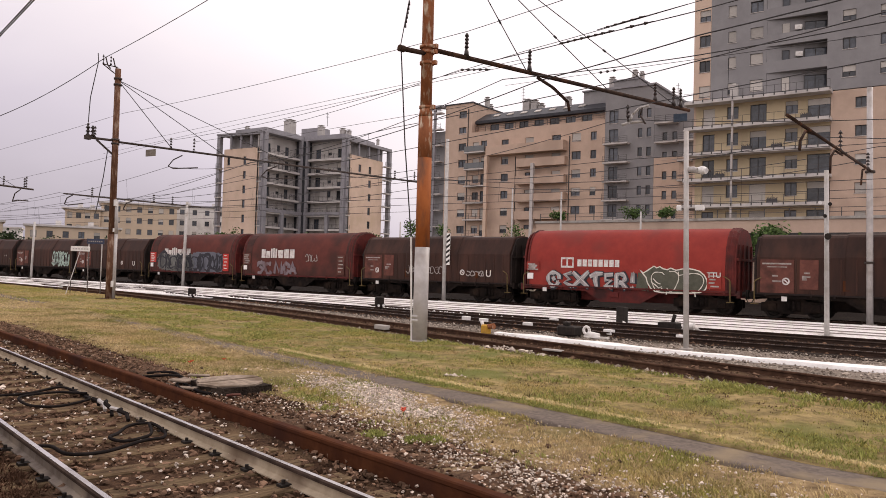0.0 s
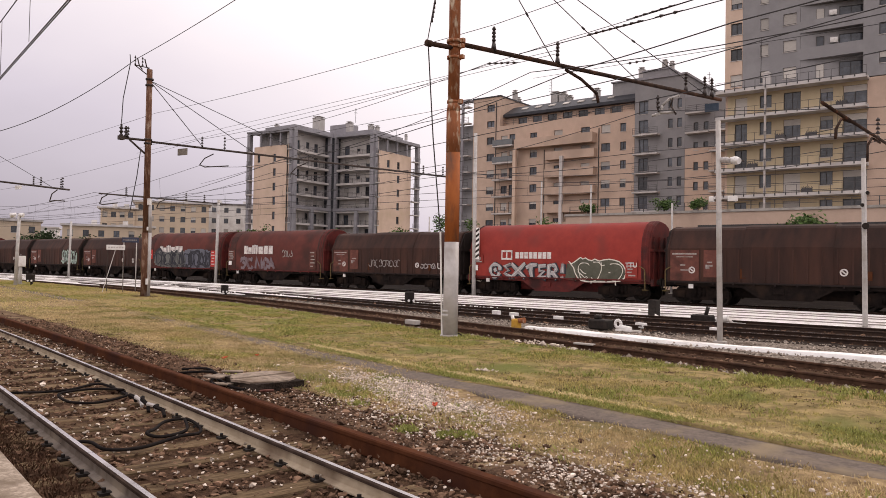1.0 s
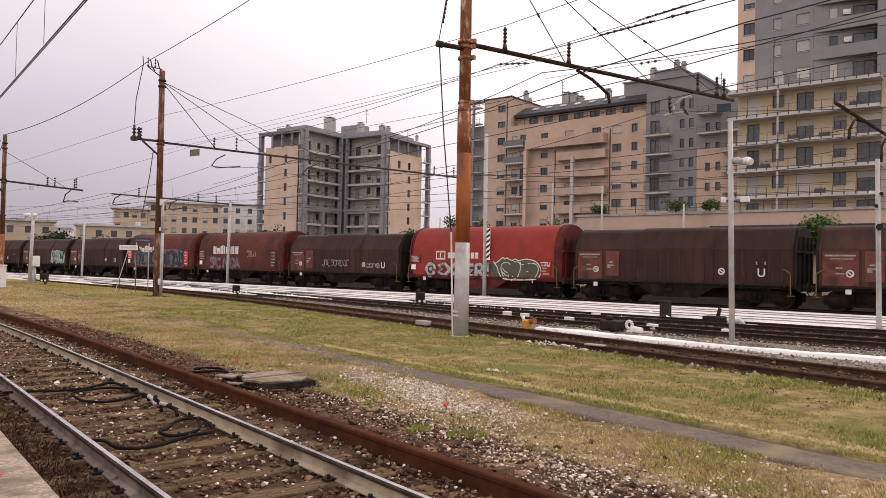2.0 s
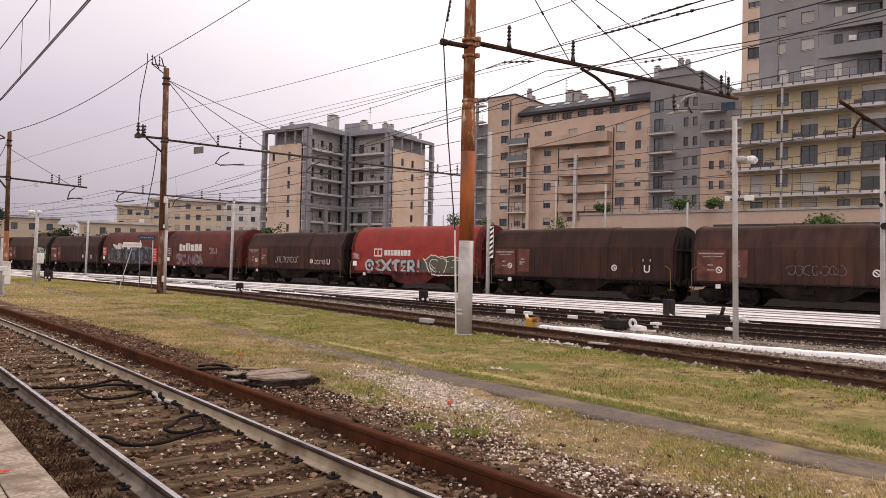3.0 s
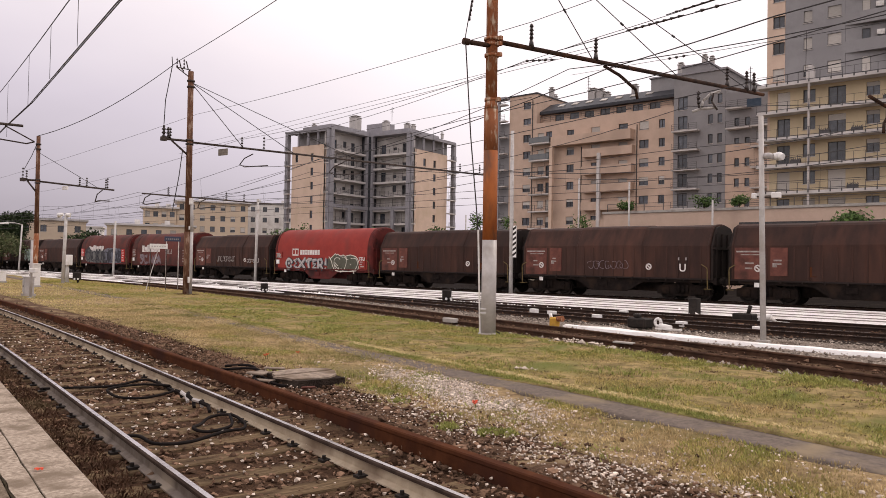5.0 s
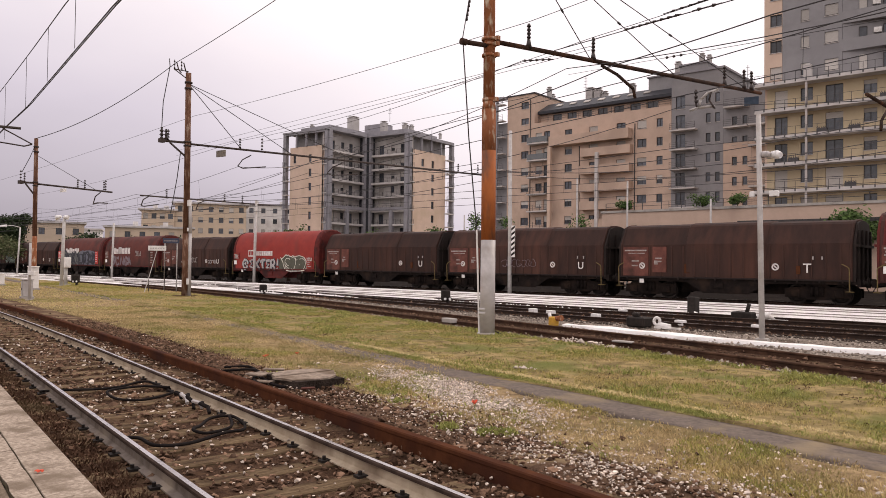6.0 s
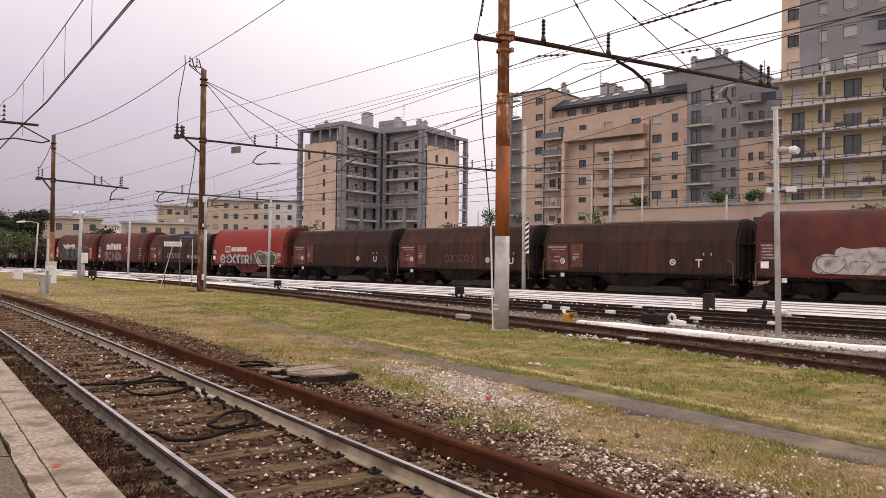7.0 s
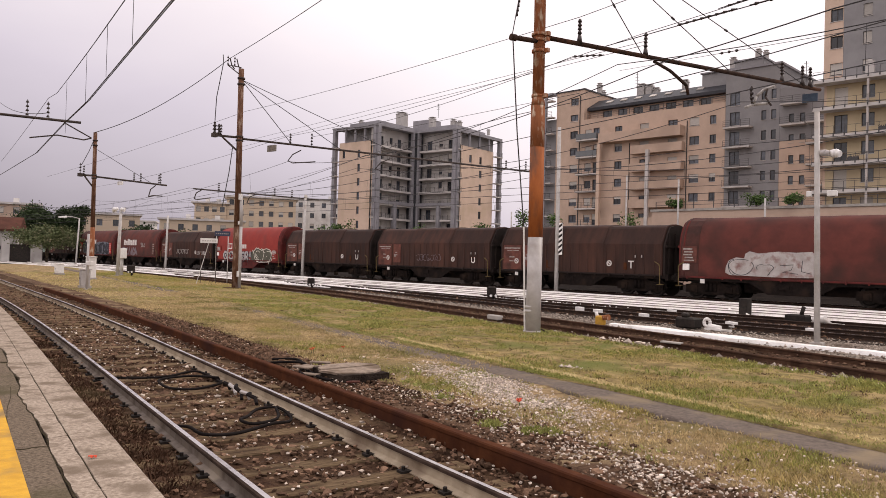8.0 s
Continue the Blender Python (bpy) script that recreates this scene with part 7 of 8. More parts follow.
# ================= lineside equipment =================
def cabinet(label, x, y, w, d, h, material="white_paint", yaw=-20.0):
    root = empty("equipment_cabinet", pose(x, y, -0.12, 0, 0, yaw), label, "cabinet")
    bm = bmesh.new()
    box(bm, -w / 2, w / 2, -d / 2, d / 2, 0.12, h, bev=0.02)
    part("body", bm, material, root)
    bm = bmesh.new()
    box(bm, -w / 2 - 0.04, w / 2 + 0.04, -d / 2 - 0.05, d / 2 + 0.04, h + 0.002, h + 0.06, bev=0.01)
    part("lid", bm, material, root)
    bm = bmesh.new()
    box(bm, -w / 2 + 0.06, w / 2 - 0.06, -d / 2 - 0.02, -d / 2 - 0.002, 0.2, h - 0.08, bev=0.006)
    dr = part("door", bm, material, root)
    bm = bmesh.new()
    box(bm, w * 0.2, w * 0.28, -d / 2 - 0.05, -d / 2 - 0.02, h * 0.5, h * 0.6)
    part("handle", bm, "arm", dr)
    bm = bmesh.new()
    box(bm, -w / 2 - 0.06, w / 2 + 0.06, -d / 2 - 0.06, d / 2 + 0.06, -0.03, 0.12)
    part("plinth", bm, "concrete", root)


cabinet("tall white relay cabinet at a pole's foot", -45.5, 23.1, 0.75, 0.5, 1.35)
cabinet("grey relay cabinet on legs beside the track", -35.2, 17.6, 0.6, 0.4, 0.85, "pole_grey")
cabinet("low white junction box in the grass", -54.5, 25.4, 1.1, 0.5, 0.75)
lp = round_post("slim grey signal post beside a cabinet", -33.7, 16.95, 2.4, 0.06, "pole_grey", name="marker_post")
bm = bmesh.new()
box(bm, -0.05, 0.45, -0.08, 0.08, 1.1, 1.3, bev=0.02)
part("junction_box", bm, "white_paint", lp)


def dwarf_signal(x, y, s=1.0):
    root = empty("dwarf_signal", pose(x, y, -0.12, 0, 0, 28), "black dwarf shunting signal with two white lenses", "signal", "dwarf signals")
    bm = bmesh.new()
    box(bm, -0.28 * s, 0.12 * s, -0.16 * s, 0.16 * s, 0.16 * s, 0.64 * s, bev=0.05)
    part("housing", bm, "iron", root)
    bm = bmesh.new()
    tube(bm, (0, 0, -0.02), (0, 0, 0.18 * s), 0.07 * s, seg=8)
    part("stem", bm, "iron", root)
    for dx, dz in ((-0.08, 0.24), (0.14, 0.25)):
        bm = bmesh.new()
        tube(bm, (dx * s, -0.15 * s, dz * s), (dx * s, -0.24 * s, dz * s), 0.075 * s, seg=12)
        h = part("hood", bm, "iron", root)
        bm = bmesh.new()
        tube(bm, (dx * s, -0.235 * s, dz * s), (dx * s, -0.25 * s, dz * s), 0.06 * s, seg=12)
        part("lens", bm, "lamp_white", h, "white lens")


dwarf_signal(-19.45, 28.4)
dwarf_signal(-31.95, 28.8, 0.9)
dwarf_signal(-52.1, 29.5, 1.2)


def small_box(name, label, category, x, y, w, d, h, material, yaw=-20.0, z=-0.12, bev=0.02):
    bm = bmesh.new()
    box(bm, -w / 2, w / 2, -d / 2, d / 2, 0, h, bev=bev)
    ob = link(name, bm, material)
    ob.matrix_basis = pose(x, y, z, 0, 0, yaw)
    return tagged(ob, label, category)


yb = empty("point_lever", pose(-10.15, 20.4, -0.13, 0, 0, -22), "mustard-yellow point lever box beside the track", "point machine")
bm = bmesh.new()
box(bm, -0.13, 0.13, -0.12, 0.12, 0, 0.29, bev=0.04)
part("housing", bm, "mustard", yb)
bm = bmesh.new()
tube(bm, (0.05, 0, 0.24), (0.30, 0.05, 0.26), 0.07, 0.09, seg=10)
part("counterweight", bm, "pole_flake", yb, "rusty mustard weight")
bm = bmesh.new()
tube(bm, (-0.2, 0, 0.38), (-0.14, 0, 0.24), 0.05, seg=8)
part("knob", bm, "white_paint", yb)

pm = empty("point_machine", pose(-7.72, 22.0, -0.13, 0, 0, -12), "dark point machine with white-painted crank", "point machine")
bm = bmesh.new()
box(bm, -0.75, -0.15, -0.25, 0.25, 0, 0.30, bev=0.04)
box(bm, -0.65, -0.45, -0.1, 0.1, 0.30, 0.42, bev=0.03)
part("housing", bm, "iron", pm)
bm = bmesh.new()
ringp = [(0.15 + 0.10 * math.cos(a * 0.5236), 0.0, 0.20 + 0.11 * math.sin(a * 0.5236)) for a in range(13)]
pipe(bm, ringp, 0.045, seg=8)
tube(bm, (0.2, 0, 0.1), (0.55, 0.05, 0.05), 0.09, seg=8)
part("crank", bm, "white_paint", pm, "white-painted loop crank")
bm = bmesh.new()
box(bm, 0.1, 0.9, -0.08, 0.04, 0.0, 0.05)
part("rod", bm, "white_paint", pm)

pm = empty("point_machine", pose(-6.3, 27.7, -0.13, 0, 0, -12), "black point machine with a lever and white crank", "point machine")
bm = bmesh.new()
box(bm, -0.55, 0.15, -0.25, 0.25, 0, 0.28, bev=0.04)
tube(bm, (-0.1, 0, 0.2), (0.0, 0, 0.55), 0.07, seg=8)
part("housing", bm, "iron", pm)
bm = bmesh.new()
tube(bm, (0.35, -0.05, 0.12), (0.75, -0.05, 0.2), 0.12, seg=10)
tube(bm, (0.7, -0.05, 0.2), (0.9, -0.05, 0.05), 0.06, seg=8)
part("crank", bm, "white_paint", pm, "white-painted crank")
small_box("relay_box", "black lineside relay box on a stem", "relay box", -8.75, 29.5, 0.36, 0.3, 0.66, "iron")
for x, y in ((-12.5, 24.9), (-10.5, 24.3), (-10.8, 27.5), (-7.3, 23.3), (-5.0, 23.0), (-13.6, 25.6)):
    small_box("marker_block", "small white-painted marker block between the rails", "marker block", x, y, 0.32, 0.2, 0.17, "white_paint", bev=0.015)
small_box("concrete_block", "pale concrete block on the rusty siding", "concrete block", -13.0, 19.1, 0.55, 0.22, 0.14, "concrete", z=-0.10)
small_box("plank", "pale plank across the rusty siding", "plank", -6.45, 16.45, 0.5, 0.16, 0.04, "concrete", z=-0.05, yaw=-10, bev=0.01)


def cable(label, pts, r=0.017, z=-0.11):
    bm = bmesh.new()
    P = [Vector((x, y, z + (0.03 if k % 3 == 1 else 0.0))) for k, (x, y) in enumerate(pts)]
    line = []
    for i in range(len(P) - 1):
        p0, p1, p2, p3 = P[max(i - 1, 0)], P[i], P[i + 1], P[min(i + 2, len(P) - 1)]
        for k in range(5):
            u = k / 5
            line.append(0.5 * (2 * p1 + (p2 - p0) * u + (2 * p0 - 5 * p1 + 4 * p2 - p3) * u * u + (3 * p1 - p0 - 3 * p2 + p3) * u ** 3))
    line.append(P[-1])
    rings = []
    for i, p in enumerate(line):
        d = (line[min(i + 1, len(line) - 1)] - line[max(i - 1, 0)]).normalized()
        s = d.cross(Vector((0, 0, 1))).normalized()
        u = s.cross(d)
        rings.append([bm.verts.new(p + s * r * math.cos(k * math.pi / 3) + u * r * math.sin(k * math.pi / 3)) for k in range(6)])
    for A, B in zip(rings[:-1], rings[1:]):
        for k in range(6):
            bm.faces.new((A[k], A[(k + 1) % 6], B[(k + 1) % 6], B[k]))
    tagged(link("cable", bm, "rubber", smooth=True), label, "cable", "loops of cable in the track")


cable("black cable looped between the rails", [(-10.3, 5.35), (-9.89, 5.58), (-9.89, 5.88), (-9.82, 6.19), (-9.81, 6.6), (-9.28, 6.55), (-9.03, 6.45), (-8.67, 6.23), (-8.67, 5.84), (-8.96, 5.65), (-9.37, 5.74), (-9.69, 6.1), (-9.60, 6.45), (-9.1, 6.50)])
cable("black cable looped between the rails", [(-7.0, 4.35), (-6.73, 4.46), (-6.44, 4.45), (-6.25, 4.7), (-6.25, 5.13), (-6.32, 5.43), (-6.58, 5.65), (-6.88, 5.72), (-7.07, 5.60), (-6.84, 5.29), (-6.62, 5.02), (-6.48, 5.09), (-6.53, 5.44), (-6.9, 5.72)])
cable("black cable lying beside a concrete lid", [(-9.9, 8.0), (-9.5, 8.3), (-9.2, 8.25), (-8.95, 8.0), (-8.6, 7.75), (-8.2, 7.6), (-7.9, 7.55)], 0.022, -0.09)
cable("black cable lying beside a concrete lid", [(-10.2, 8.35), (-9.8, 8.5), (-9.4, 8.35), (-9.1, 8.1), (-8.7, 7.65), (-8.3, 7.45)], 0.022, -0.09)


M["pit_lid"] = mat("weathered_pit_lid", (0.18, 0.142, 0.113), (0.36, 0.29, 0.235), 12.0, 0.9, 0.6, (0.15, 0.11, 0.08), 2.2, 0.4)


def manhole():
    root = empty("cable_pit", pose(-8.1, 8.1, -0.19, 0, 0, -18), "broken concrete cable pit with a grey lid", "cable pit")
    bm = bmesh.new()
    quadbox(bm, [(-0.44, -0.40), (0.50, -0.36), (0.52, 0.38), (-0.44, 0.40)], -0.05, 0.18)
    part("pit_wall", bm, "bed_dark", root, "dark concrete pit wall")
    for sgn, ph in ((-1, 0.0), (1, 2.0)):
        bm = bmesh.new()
        ring = []
        for k in range(9):
            a = math.pi / 2 + sgn * math.pi * k / 8
            ring.append((sgn * 0.012 + 0.49 * math.cos(a) * (1 + 0.06 * math.sin(k * 2.3 + ph)), 0.47 * math.sin(a) * (1 + 0.07 * math.cos(k * 3.1 + ph))))
        quadbox(bm, ring if sgn < 0 else ring[::-1], 0.182, 0.214)
        bmesh.ops.recalc_face_normals(bm, faces=bm.faces[:])
        part("lid", bm, "pit_lid", root, "half of a cracked grey concrete lid", pose(0, 0, 0.006 * sgn + 0.004, 1.5, -1.5 * sgn, 0))
    for k, (x, y, w, z) in enumerate(((-0.85, -0.15, 0.34, 0.10), (-0.70, -0.36, 0.40, 0.14), (-0.46, -0.56, 0.36, 0.17), (-0.18, -0.55, 0.30, 0.10), (-0.62, -0.20, 0.32, 0.20), (-0.95, -0.42, 0.24, 0.05), (0.70, -0.30, 0.18, 0.10))):
        bm = bmesh.new()
        box(bm, -w / 2, w / 2, -0.06, 0.06, 0, 0.035, bev=0.012)
        part("rubble", bm, "pit_lid" if k < 6 else "panel_red", root, m=pose(x, y, z, 8 - 3 * k, -6 + 2 * k, 23 * k - 30))


manhole()

# ================= beyond the line =================


def boundary_wall():
    root = empty("retaining_wall", pose(-31, 73.1, 0, 0, 0, -5.71), "long tan retaining wall with a coping below the tower", "wall", kind="structure")
    bm = bmesh.new()
    box(bm, 0, 75, 0, 0.5, -0.24, 7.1)
    part("wall", bm, "wall_tan", root)
    bm = bmesh.new()
    box(bm, -0.1, 75.1, -0.12, 0.62, 7.1, 7.32)
    part("coping", bm, "concrete", root)
    bm = bmesh.new()
    box(bm, 14, 75, -0.9, -0.02, 5.1, 5.9)
    part("canopy", bm, "win_frame", root, "dark ledge along the wall")
    bm = bmesh.new()
    for k in range(38):
        box(bm, 0.3 + 2 * k, 0.36 + 2 * k, 0.2, 0.26, 7.32, 8.1)
    for z in (7.7, 8.06):
        box(bm, 0.3, 74.5, 0.21, 0.25, z, z + 0.04)
    part("railing", bm, "rail_metal", root)


boundary_wall()
for x, y, h in ((-30.5, 66.0, 10.0), (-24.0, 62.0, 9.0), (-16.5, 60.0, 7.0), (-44.5, 68.0, 7.0)):
    round_post("thin white post behind the freight train", x, y, h, 0.085, "galv", name="mast", category="mast", group="masts behind the train")

M["leaf"] = mat("mid_green_leaves", (0.045, 0.085, 0.022), (0.085, 0.14, 0.038), 2.0, 0.7, 0.0, island=0.45)
M["leaf_dark"] = mat("dark_green_leaves", (0.026, 0.044, 0.020), (0.055, 0.082, 0.034), 2.0, 0.75, 0.0, island=0.45)
M["leaf_pale"] = mat("pale_blossom_leaves", (0.06, 0.085, 0.035), (0.13, 0.15, 0.07), 1.0, 0.75, 0.0, (0.26, 0.24, 0.15), 1.2, 0.35, island=0.4)
M["bark"] = mat("grey_brown_bark", (0.06, 0.045, 0.035), (0.11, 0.085, 0.065), 6.0, 0.9, 0.5)


def tree(label, x, y, h, spread, trunk_h, leaf, n=900, size=0.28, seed=1, z0=-0.24, flat=0.75):
    rnd = random.Random(seed)
    root = empty("tree", pose(x, y, z0), label, "tree")
    bm = bmesh.new()
    tips = []
    top = Vector((rnd.uniform(-0.2, 0.2), rnd.uniform(-0.2, 0.2), h * 0.8))
    tr = 0.03 * h + 0.03
    tube(bm, (0, 0, 0), (top.x * 0.3, top.y * 0.3, trunk_h), tr, tr * 0.75, seg=8)
    tube(bm, (top.x * 0.3, top.y * 0.3, trunk_h), top, tr * 0.75, tr * 0.2, seg=7)
    for k in range(9):
        a = k * 2.4 + rnd.uniform(-0.4, 0.4)
        zb = trunk_h + (h * 0.6 - trunk_h) * k / 9
        rr = spread * rnd.uniform(0.55, 0.95)
        tip = Vector((rr * math.cos(a), rr * math.sin(a), zb + rr * rnd.uniform(0.3, 0.8)))
        tube(bm, (0, 0, zb), tip, tr * 0.4, tr * 0.1, seg=5)
        tips.append(tip)
    part("trunk", bm, "bark", root)
    verts, faces = [], []
    centres = tips + [top, Vector((0, 0, h * 0.62))] + [Vector((rnd.gauss(0, spread * 0.45), rnd.gauss(0, spread * 0.45), rnd.uniform(trunk_h + 0.1 * h, h * 0.92))) for _ in range(10)]
    for _ in range(n):
        c = rnd.choice(centres)
        k = spread * 0.30
        p = c + Vector((rnd.gauss(0, k), rnd.gauss(0, k), rnd.gauss(0, k * flat)))
        if p.z < trunk_h * 0.7:
            continue
        d1 = Vector((rnd.gauss(0, 1), rnd.gauss(0, 1), rnd.gauss(0, 0.6))).normalized()
        d2 = d1.orthogonal().normalized()
        s = size * rnd.uniform(0.6, 1.4)
        i = len(verts)
        verts += [p - d1 * s, p + d2 * s * 0.45, p + d1 * s, p - d2 * s * 0.45]
        faces.append((i, i + 1, i + 2, i + 3))
    me = bpy.data.meshes.new("crown")
    me.from_pydata([tuple(v) for v in verts], [], faces)
    me.materials.append(M[leaf])
    crown = new("crown", me)
    crown.parent = root
    crown["kind"] = "stuff"
    return root


for k, (x, y, h, s) in enumerate(((-54.3, 52.0, 5.9, 1.1), (-40.1, 63.4, 7.2, 1.1), (-37.4, 65.0, 6.9, 0.9), (-31.2, 68.2, 7.4, 1.2), (-43.5, 61.0, 5.9, 0.9), (-48.8, 58.0, 6.0, 1.0))):
    tree("slender young green tree behind the train", x, y, h, s, h * 0.45, "leaf", 1100, 0.13, 20 + k)
for k, (x, y, h, s, b) in enumerate(((-20.6, 72.27, 1.2, 0.8, 7.31), (-17.4, 71.95, 1.0, 0.7, 7.31), (-28.5, 73.06, 0.9, 0.6, 7.31))):
    tree("small green bush on top of the wall", x, y, h, s, 0.2, "leaf", 600, 0.12, 40 + k, b)
tree("spreading green tree in front of the tower", -8.1, 70.0, 6.7, 1.8, 4.4, "leaf", 4500, 0.17, 47)
tree("large dark green tree behind the gatehouse", -132.4, 57.9, 8.6, 2.9, 3.0, "leaf_dark", 15000, 0.20, 51)
tree("large dark green tree behind the gatehouse", -127.5, 60.8, 10.0, 1.9, 2.6, "leaf_dark", 15000, 0.20, 52)
tree("pale blossoming shrub tree by the gatehouse", -100.1, 45.0, 4.9, 3.0, 1.9, "leaf_pale", 12000, 0.16, 53, flat=0.4)
tree("dark green tree in front of the far houses", -160.0, 92.0, 7.6, 3.2, 2.4, "leaf_dark", 4000, 0.32, 54)
tree("dark green tree in front of the far houses", -150.0, 96.0, 6.4, 3.0, 1.8, "leaf_dark", 3500, 0.32, 55)
for k, (x, y, h) in enumerate(((-165, 120, 9.0), (-158, 128, 8.5), (-150, 138, 9.0), (-143, 140, 8.5), (-150, 110, 8.0), (-170, 104, 8.0))):
    tree("dark green tree in front of the far houses", x, y, h * 0.85, 2.8, 2.0, "leaf_dark", 2000, 0.38, 60 + k)


def gatehouse():
    root = empty("gatehouse", pose(-108.5, 35.0, -0.24, 0, 0, 60), "low stained pale gatehouse with a brown roof and scrawled wall", "house")
    bm = bmesh.new()
    facade(bm, 9.0, 0, 4.1, [(2.2, 3.2, 1.2, 2.5), (4.4, 5.4, 1.2, 2.5)], 0.3)
    box(bm, 0, 9, 0.3, 6, 0, 4.1)
    part("wall", bm, "chimney_grey", root, "stained pale wall with graffiti")
    for xa in (2.2, 4.4):
        window(root, xa, xa + 1.0, 1.2, 2.5, pose(0, 0, 0))
    bm = bmesh.new()
    prof = [(-0.6, 4.1), (-0.6, 4.35), (3.0, 6.0), (6.6, 4.35), (6.6, 4.1)]
    a = [bm.verts.new((-0.5, y, z)) for y, z in prof]
    b = [bm.verts.new((9.5, y, z)) for y, z in prof]
    bm.faces.new(a)
    bm.faces.new(b[::-1])
    for k in range(5):
        bm.faces.new((a[k], b[k], b[(k + 1) % 5], a[(k + 1) % 5]))
    bmesh.ops.recalc_face_normals(bm, faces=bm.faces[:])
    part("roof", bm, "roof_red", root, "brown-red pitched roof")
    bm = bmesh.new()
    blob_letters(bm, 5.6, 8.7, 1.3, 2.2, 7, 71, -0.04, 0.12)
    part("graffiti", bm, "spray_dark", root, "dark scrawled graffiti")
    g = empty("gate_pillar", pose(-101.2, 40.0, -0.24, 0, 0, 60), "pale stained gate pillar beside a dark gate", "gate")
    for x, w in ((0, 0.9), (3.2, 1.3)):
        bm = bmesh.new()
        box(bm, x, x + w, 0, 0.5, 0, 3.0, bev=0.03)
        part("pillar", bm, "chimney_grey", g)
    bm = bmesh.new()
    box(bm, 0.9, 3.2, 0.2, 0.26, 0.1, 2.4)
    part("gate_leaf", bm, "iron", g, "dark sheet-metal gate leaf")


gatehouse()


def far_house(label, x, y, yaw, w, d, h, material, floors, cols, roof="frame_grey", over=0.5, z0=-0.24):
    root = empty("house", pose(x, y, z0, 0, 0, yaw), label, "house", "far houses")
    fh = h / floors
    hs = []
    for f in range(floors):
        for c in range(cols):
            xa = w * (c + 0.5) / cols - 0.65
            hs.append((xa, xa + 1.3, f * fh + 0.9, f * fh + 2.4))
    bm = bmesh.new()
    facade(bm, w, 0, h, hs, 0.4)
    box(bm, 0, w, 0.42, d, 0, h)
    part("wall", bm, material, root)
    rnd = random.Random(int(w * 10))
    for hh in hs:
        window(root, *hh, pose(0, 0, 0), shut=rnd.choice((0, 0, 0.5, 0.9)))
    bm = bmesh.new()
    box(bm, -over, w + over, -over, d + over, h, h + 0.45)
    part("roof", bm, roof, root)
    for k in range(2):
        bm = bmesh.new()
        box(bm, w * (0.3 + 0.35 * k), w * (0.3 + 0.35 * k) + 1.2, d * 0.4, d * 0.5, h + 0.45, h + 1.7)
        part("chimney", bm, "render_white", root)
    return root


far_house("cream four-storey house with a flat roof", -186.8, 134.4, 51.7, 19.8, 12, 18.6, "wall_cream", 6, 7, "slab", 0.9)
far_house("cream three-storey house with a flat roof", -191.8, 127.1, 51.7, 8.8, 12, 16.4, "wall_cream", 5, 4, "slab", 0.9)
far_house("pale far apartment house", -190, 158, 48, 22, 12, 20.0, "render_white", 6, 6)
far_house("low cream house with a pale roof", -170.0, 103.0, 55, 20, 10, 10.0, "wall_cream", 3, 6, "slab")
far_house("low cream house with a pale roof", -182.0, 84.0, 62, 18, 10, 10.6, "wall_cream", 3, 5, "slab")
far_house("low tan house with a pale roof", -190.0, 66.0, 66, 16, 10, 12.0, "wall_tan", 4, 5, "slab")
far_house("pale far house with a flat roof", -236.0, 118.0, 55, 20, 12, 11.5, "render_white", 3, 5, "slab")
far_house("pale far block at the end of the yard", -200.0, 42.0, 74, 24, 10, 13.0, "render_white", 4, 6, "slab")
far_house("pale far apartment house", -146.0, 168.0, 40, 8, 10, 24.0, "render_white", 7, 2)


M["blade_fringe"] = mat("pale_green_fringe", (0.62, 0.50, 0.27), (0.74, 0.62, 0.36), 1.5, 0.85, 0.0, island=0.3)
M["weed"] = mat("yellow_green_weeds", (0.22, 0.245, 0.072), (0.38, 0.365, 0.13), 2.0, 0.85, 0.0, island=0.4)


# ================= poppies, stones, grass =================
def poppy(x, y, z, h):
    root = empty("poppy", pose(x, y, z), "scarlet poppy in the verge", "flower", "poppies")
    bm = bmesh.new()
    tube(bm, (0, 0, 0), (0.01, 0, h), 0.004, seg=4)
    part("stem", bm, "leaf", root)
    for k in range(4):
        bm = bmesh.new()
        a = k * 1.5708
        c, s = math.cos(a), math.sin(a)
        ring = [(0.0, 0.0, h), (0.03 * c - 0.022 * s, 0.03 * s + 0.022 * c, h + 0.03), (0.04 * c, 0.04 * s, h + 0.036), (0.03 * c + 0.022 * s, 0.03 * s - 0.022 * c, h + 0.03)]
        bm.faces.new([bm.verts.new(v) for v in ring])
        part("petal", bm, "orange_red", root)


for x, y in ((-10.40, 9.40), (-10.48, 9.52), (-10.3, 10.1), (-5.02, 7.95), (-4.97, 7.86)):
    poppy(x, y, -0.11, 0.07)
for x, y, s in ((-4.88, 2.52, 0.38), (-4.865, 2.54, 0.3)):
    bm = bmesh.new()
    ringv = [bm.verts.new((0.05 * s * math.cos(a) * (1 + 0.2 * math.sin(3 * a)), 0.04 * s * math.sin(a), 0.004 + 0.012 * (k % 2))) for k, a in enumerate([i * 0.7 for i in range(9)])]
    bm.faces.new(ringv)
    ob = link("petal", bm, "orange_red")
    ob.matrix_basis = pose(x, y, PZ + 0.004, 0, 0, 40 * s)
    tagged(ob, "scarlet petal fallen on the platform edge", "petal", "fallen petals")

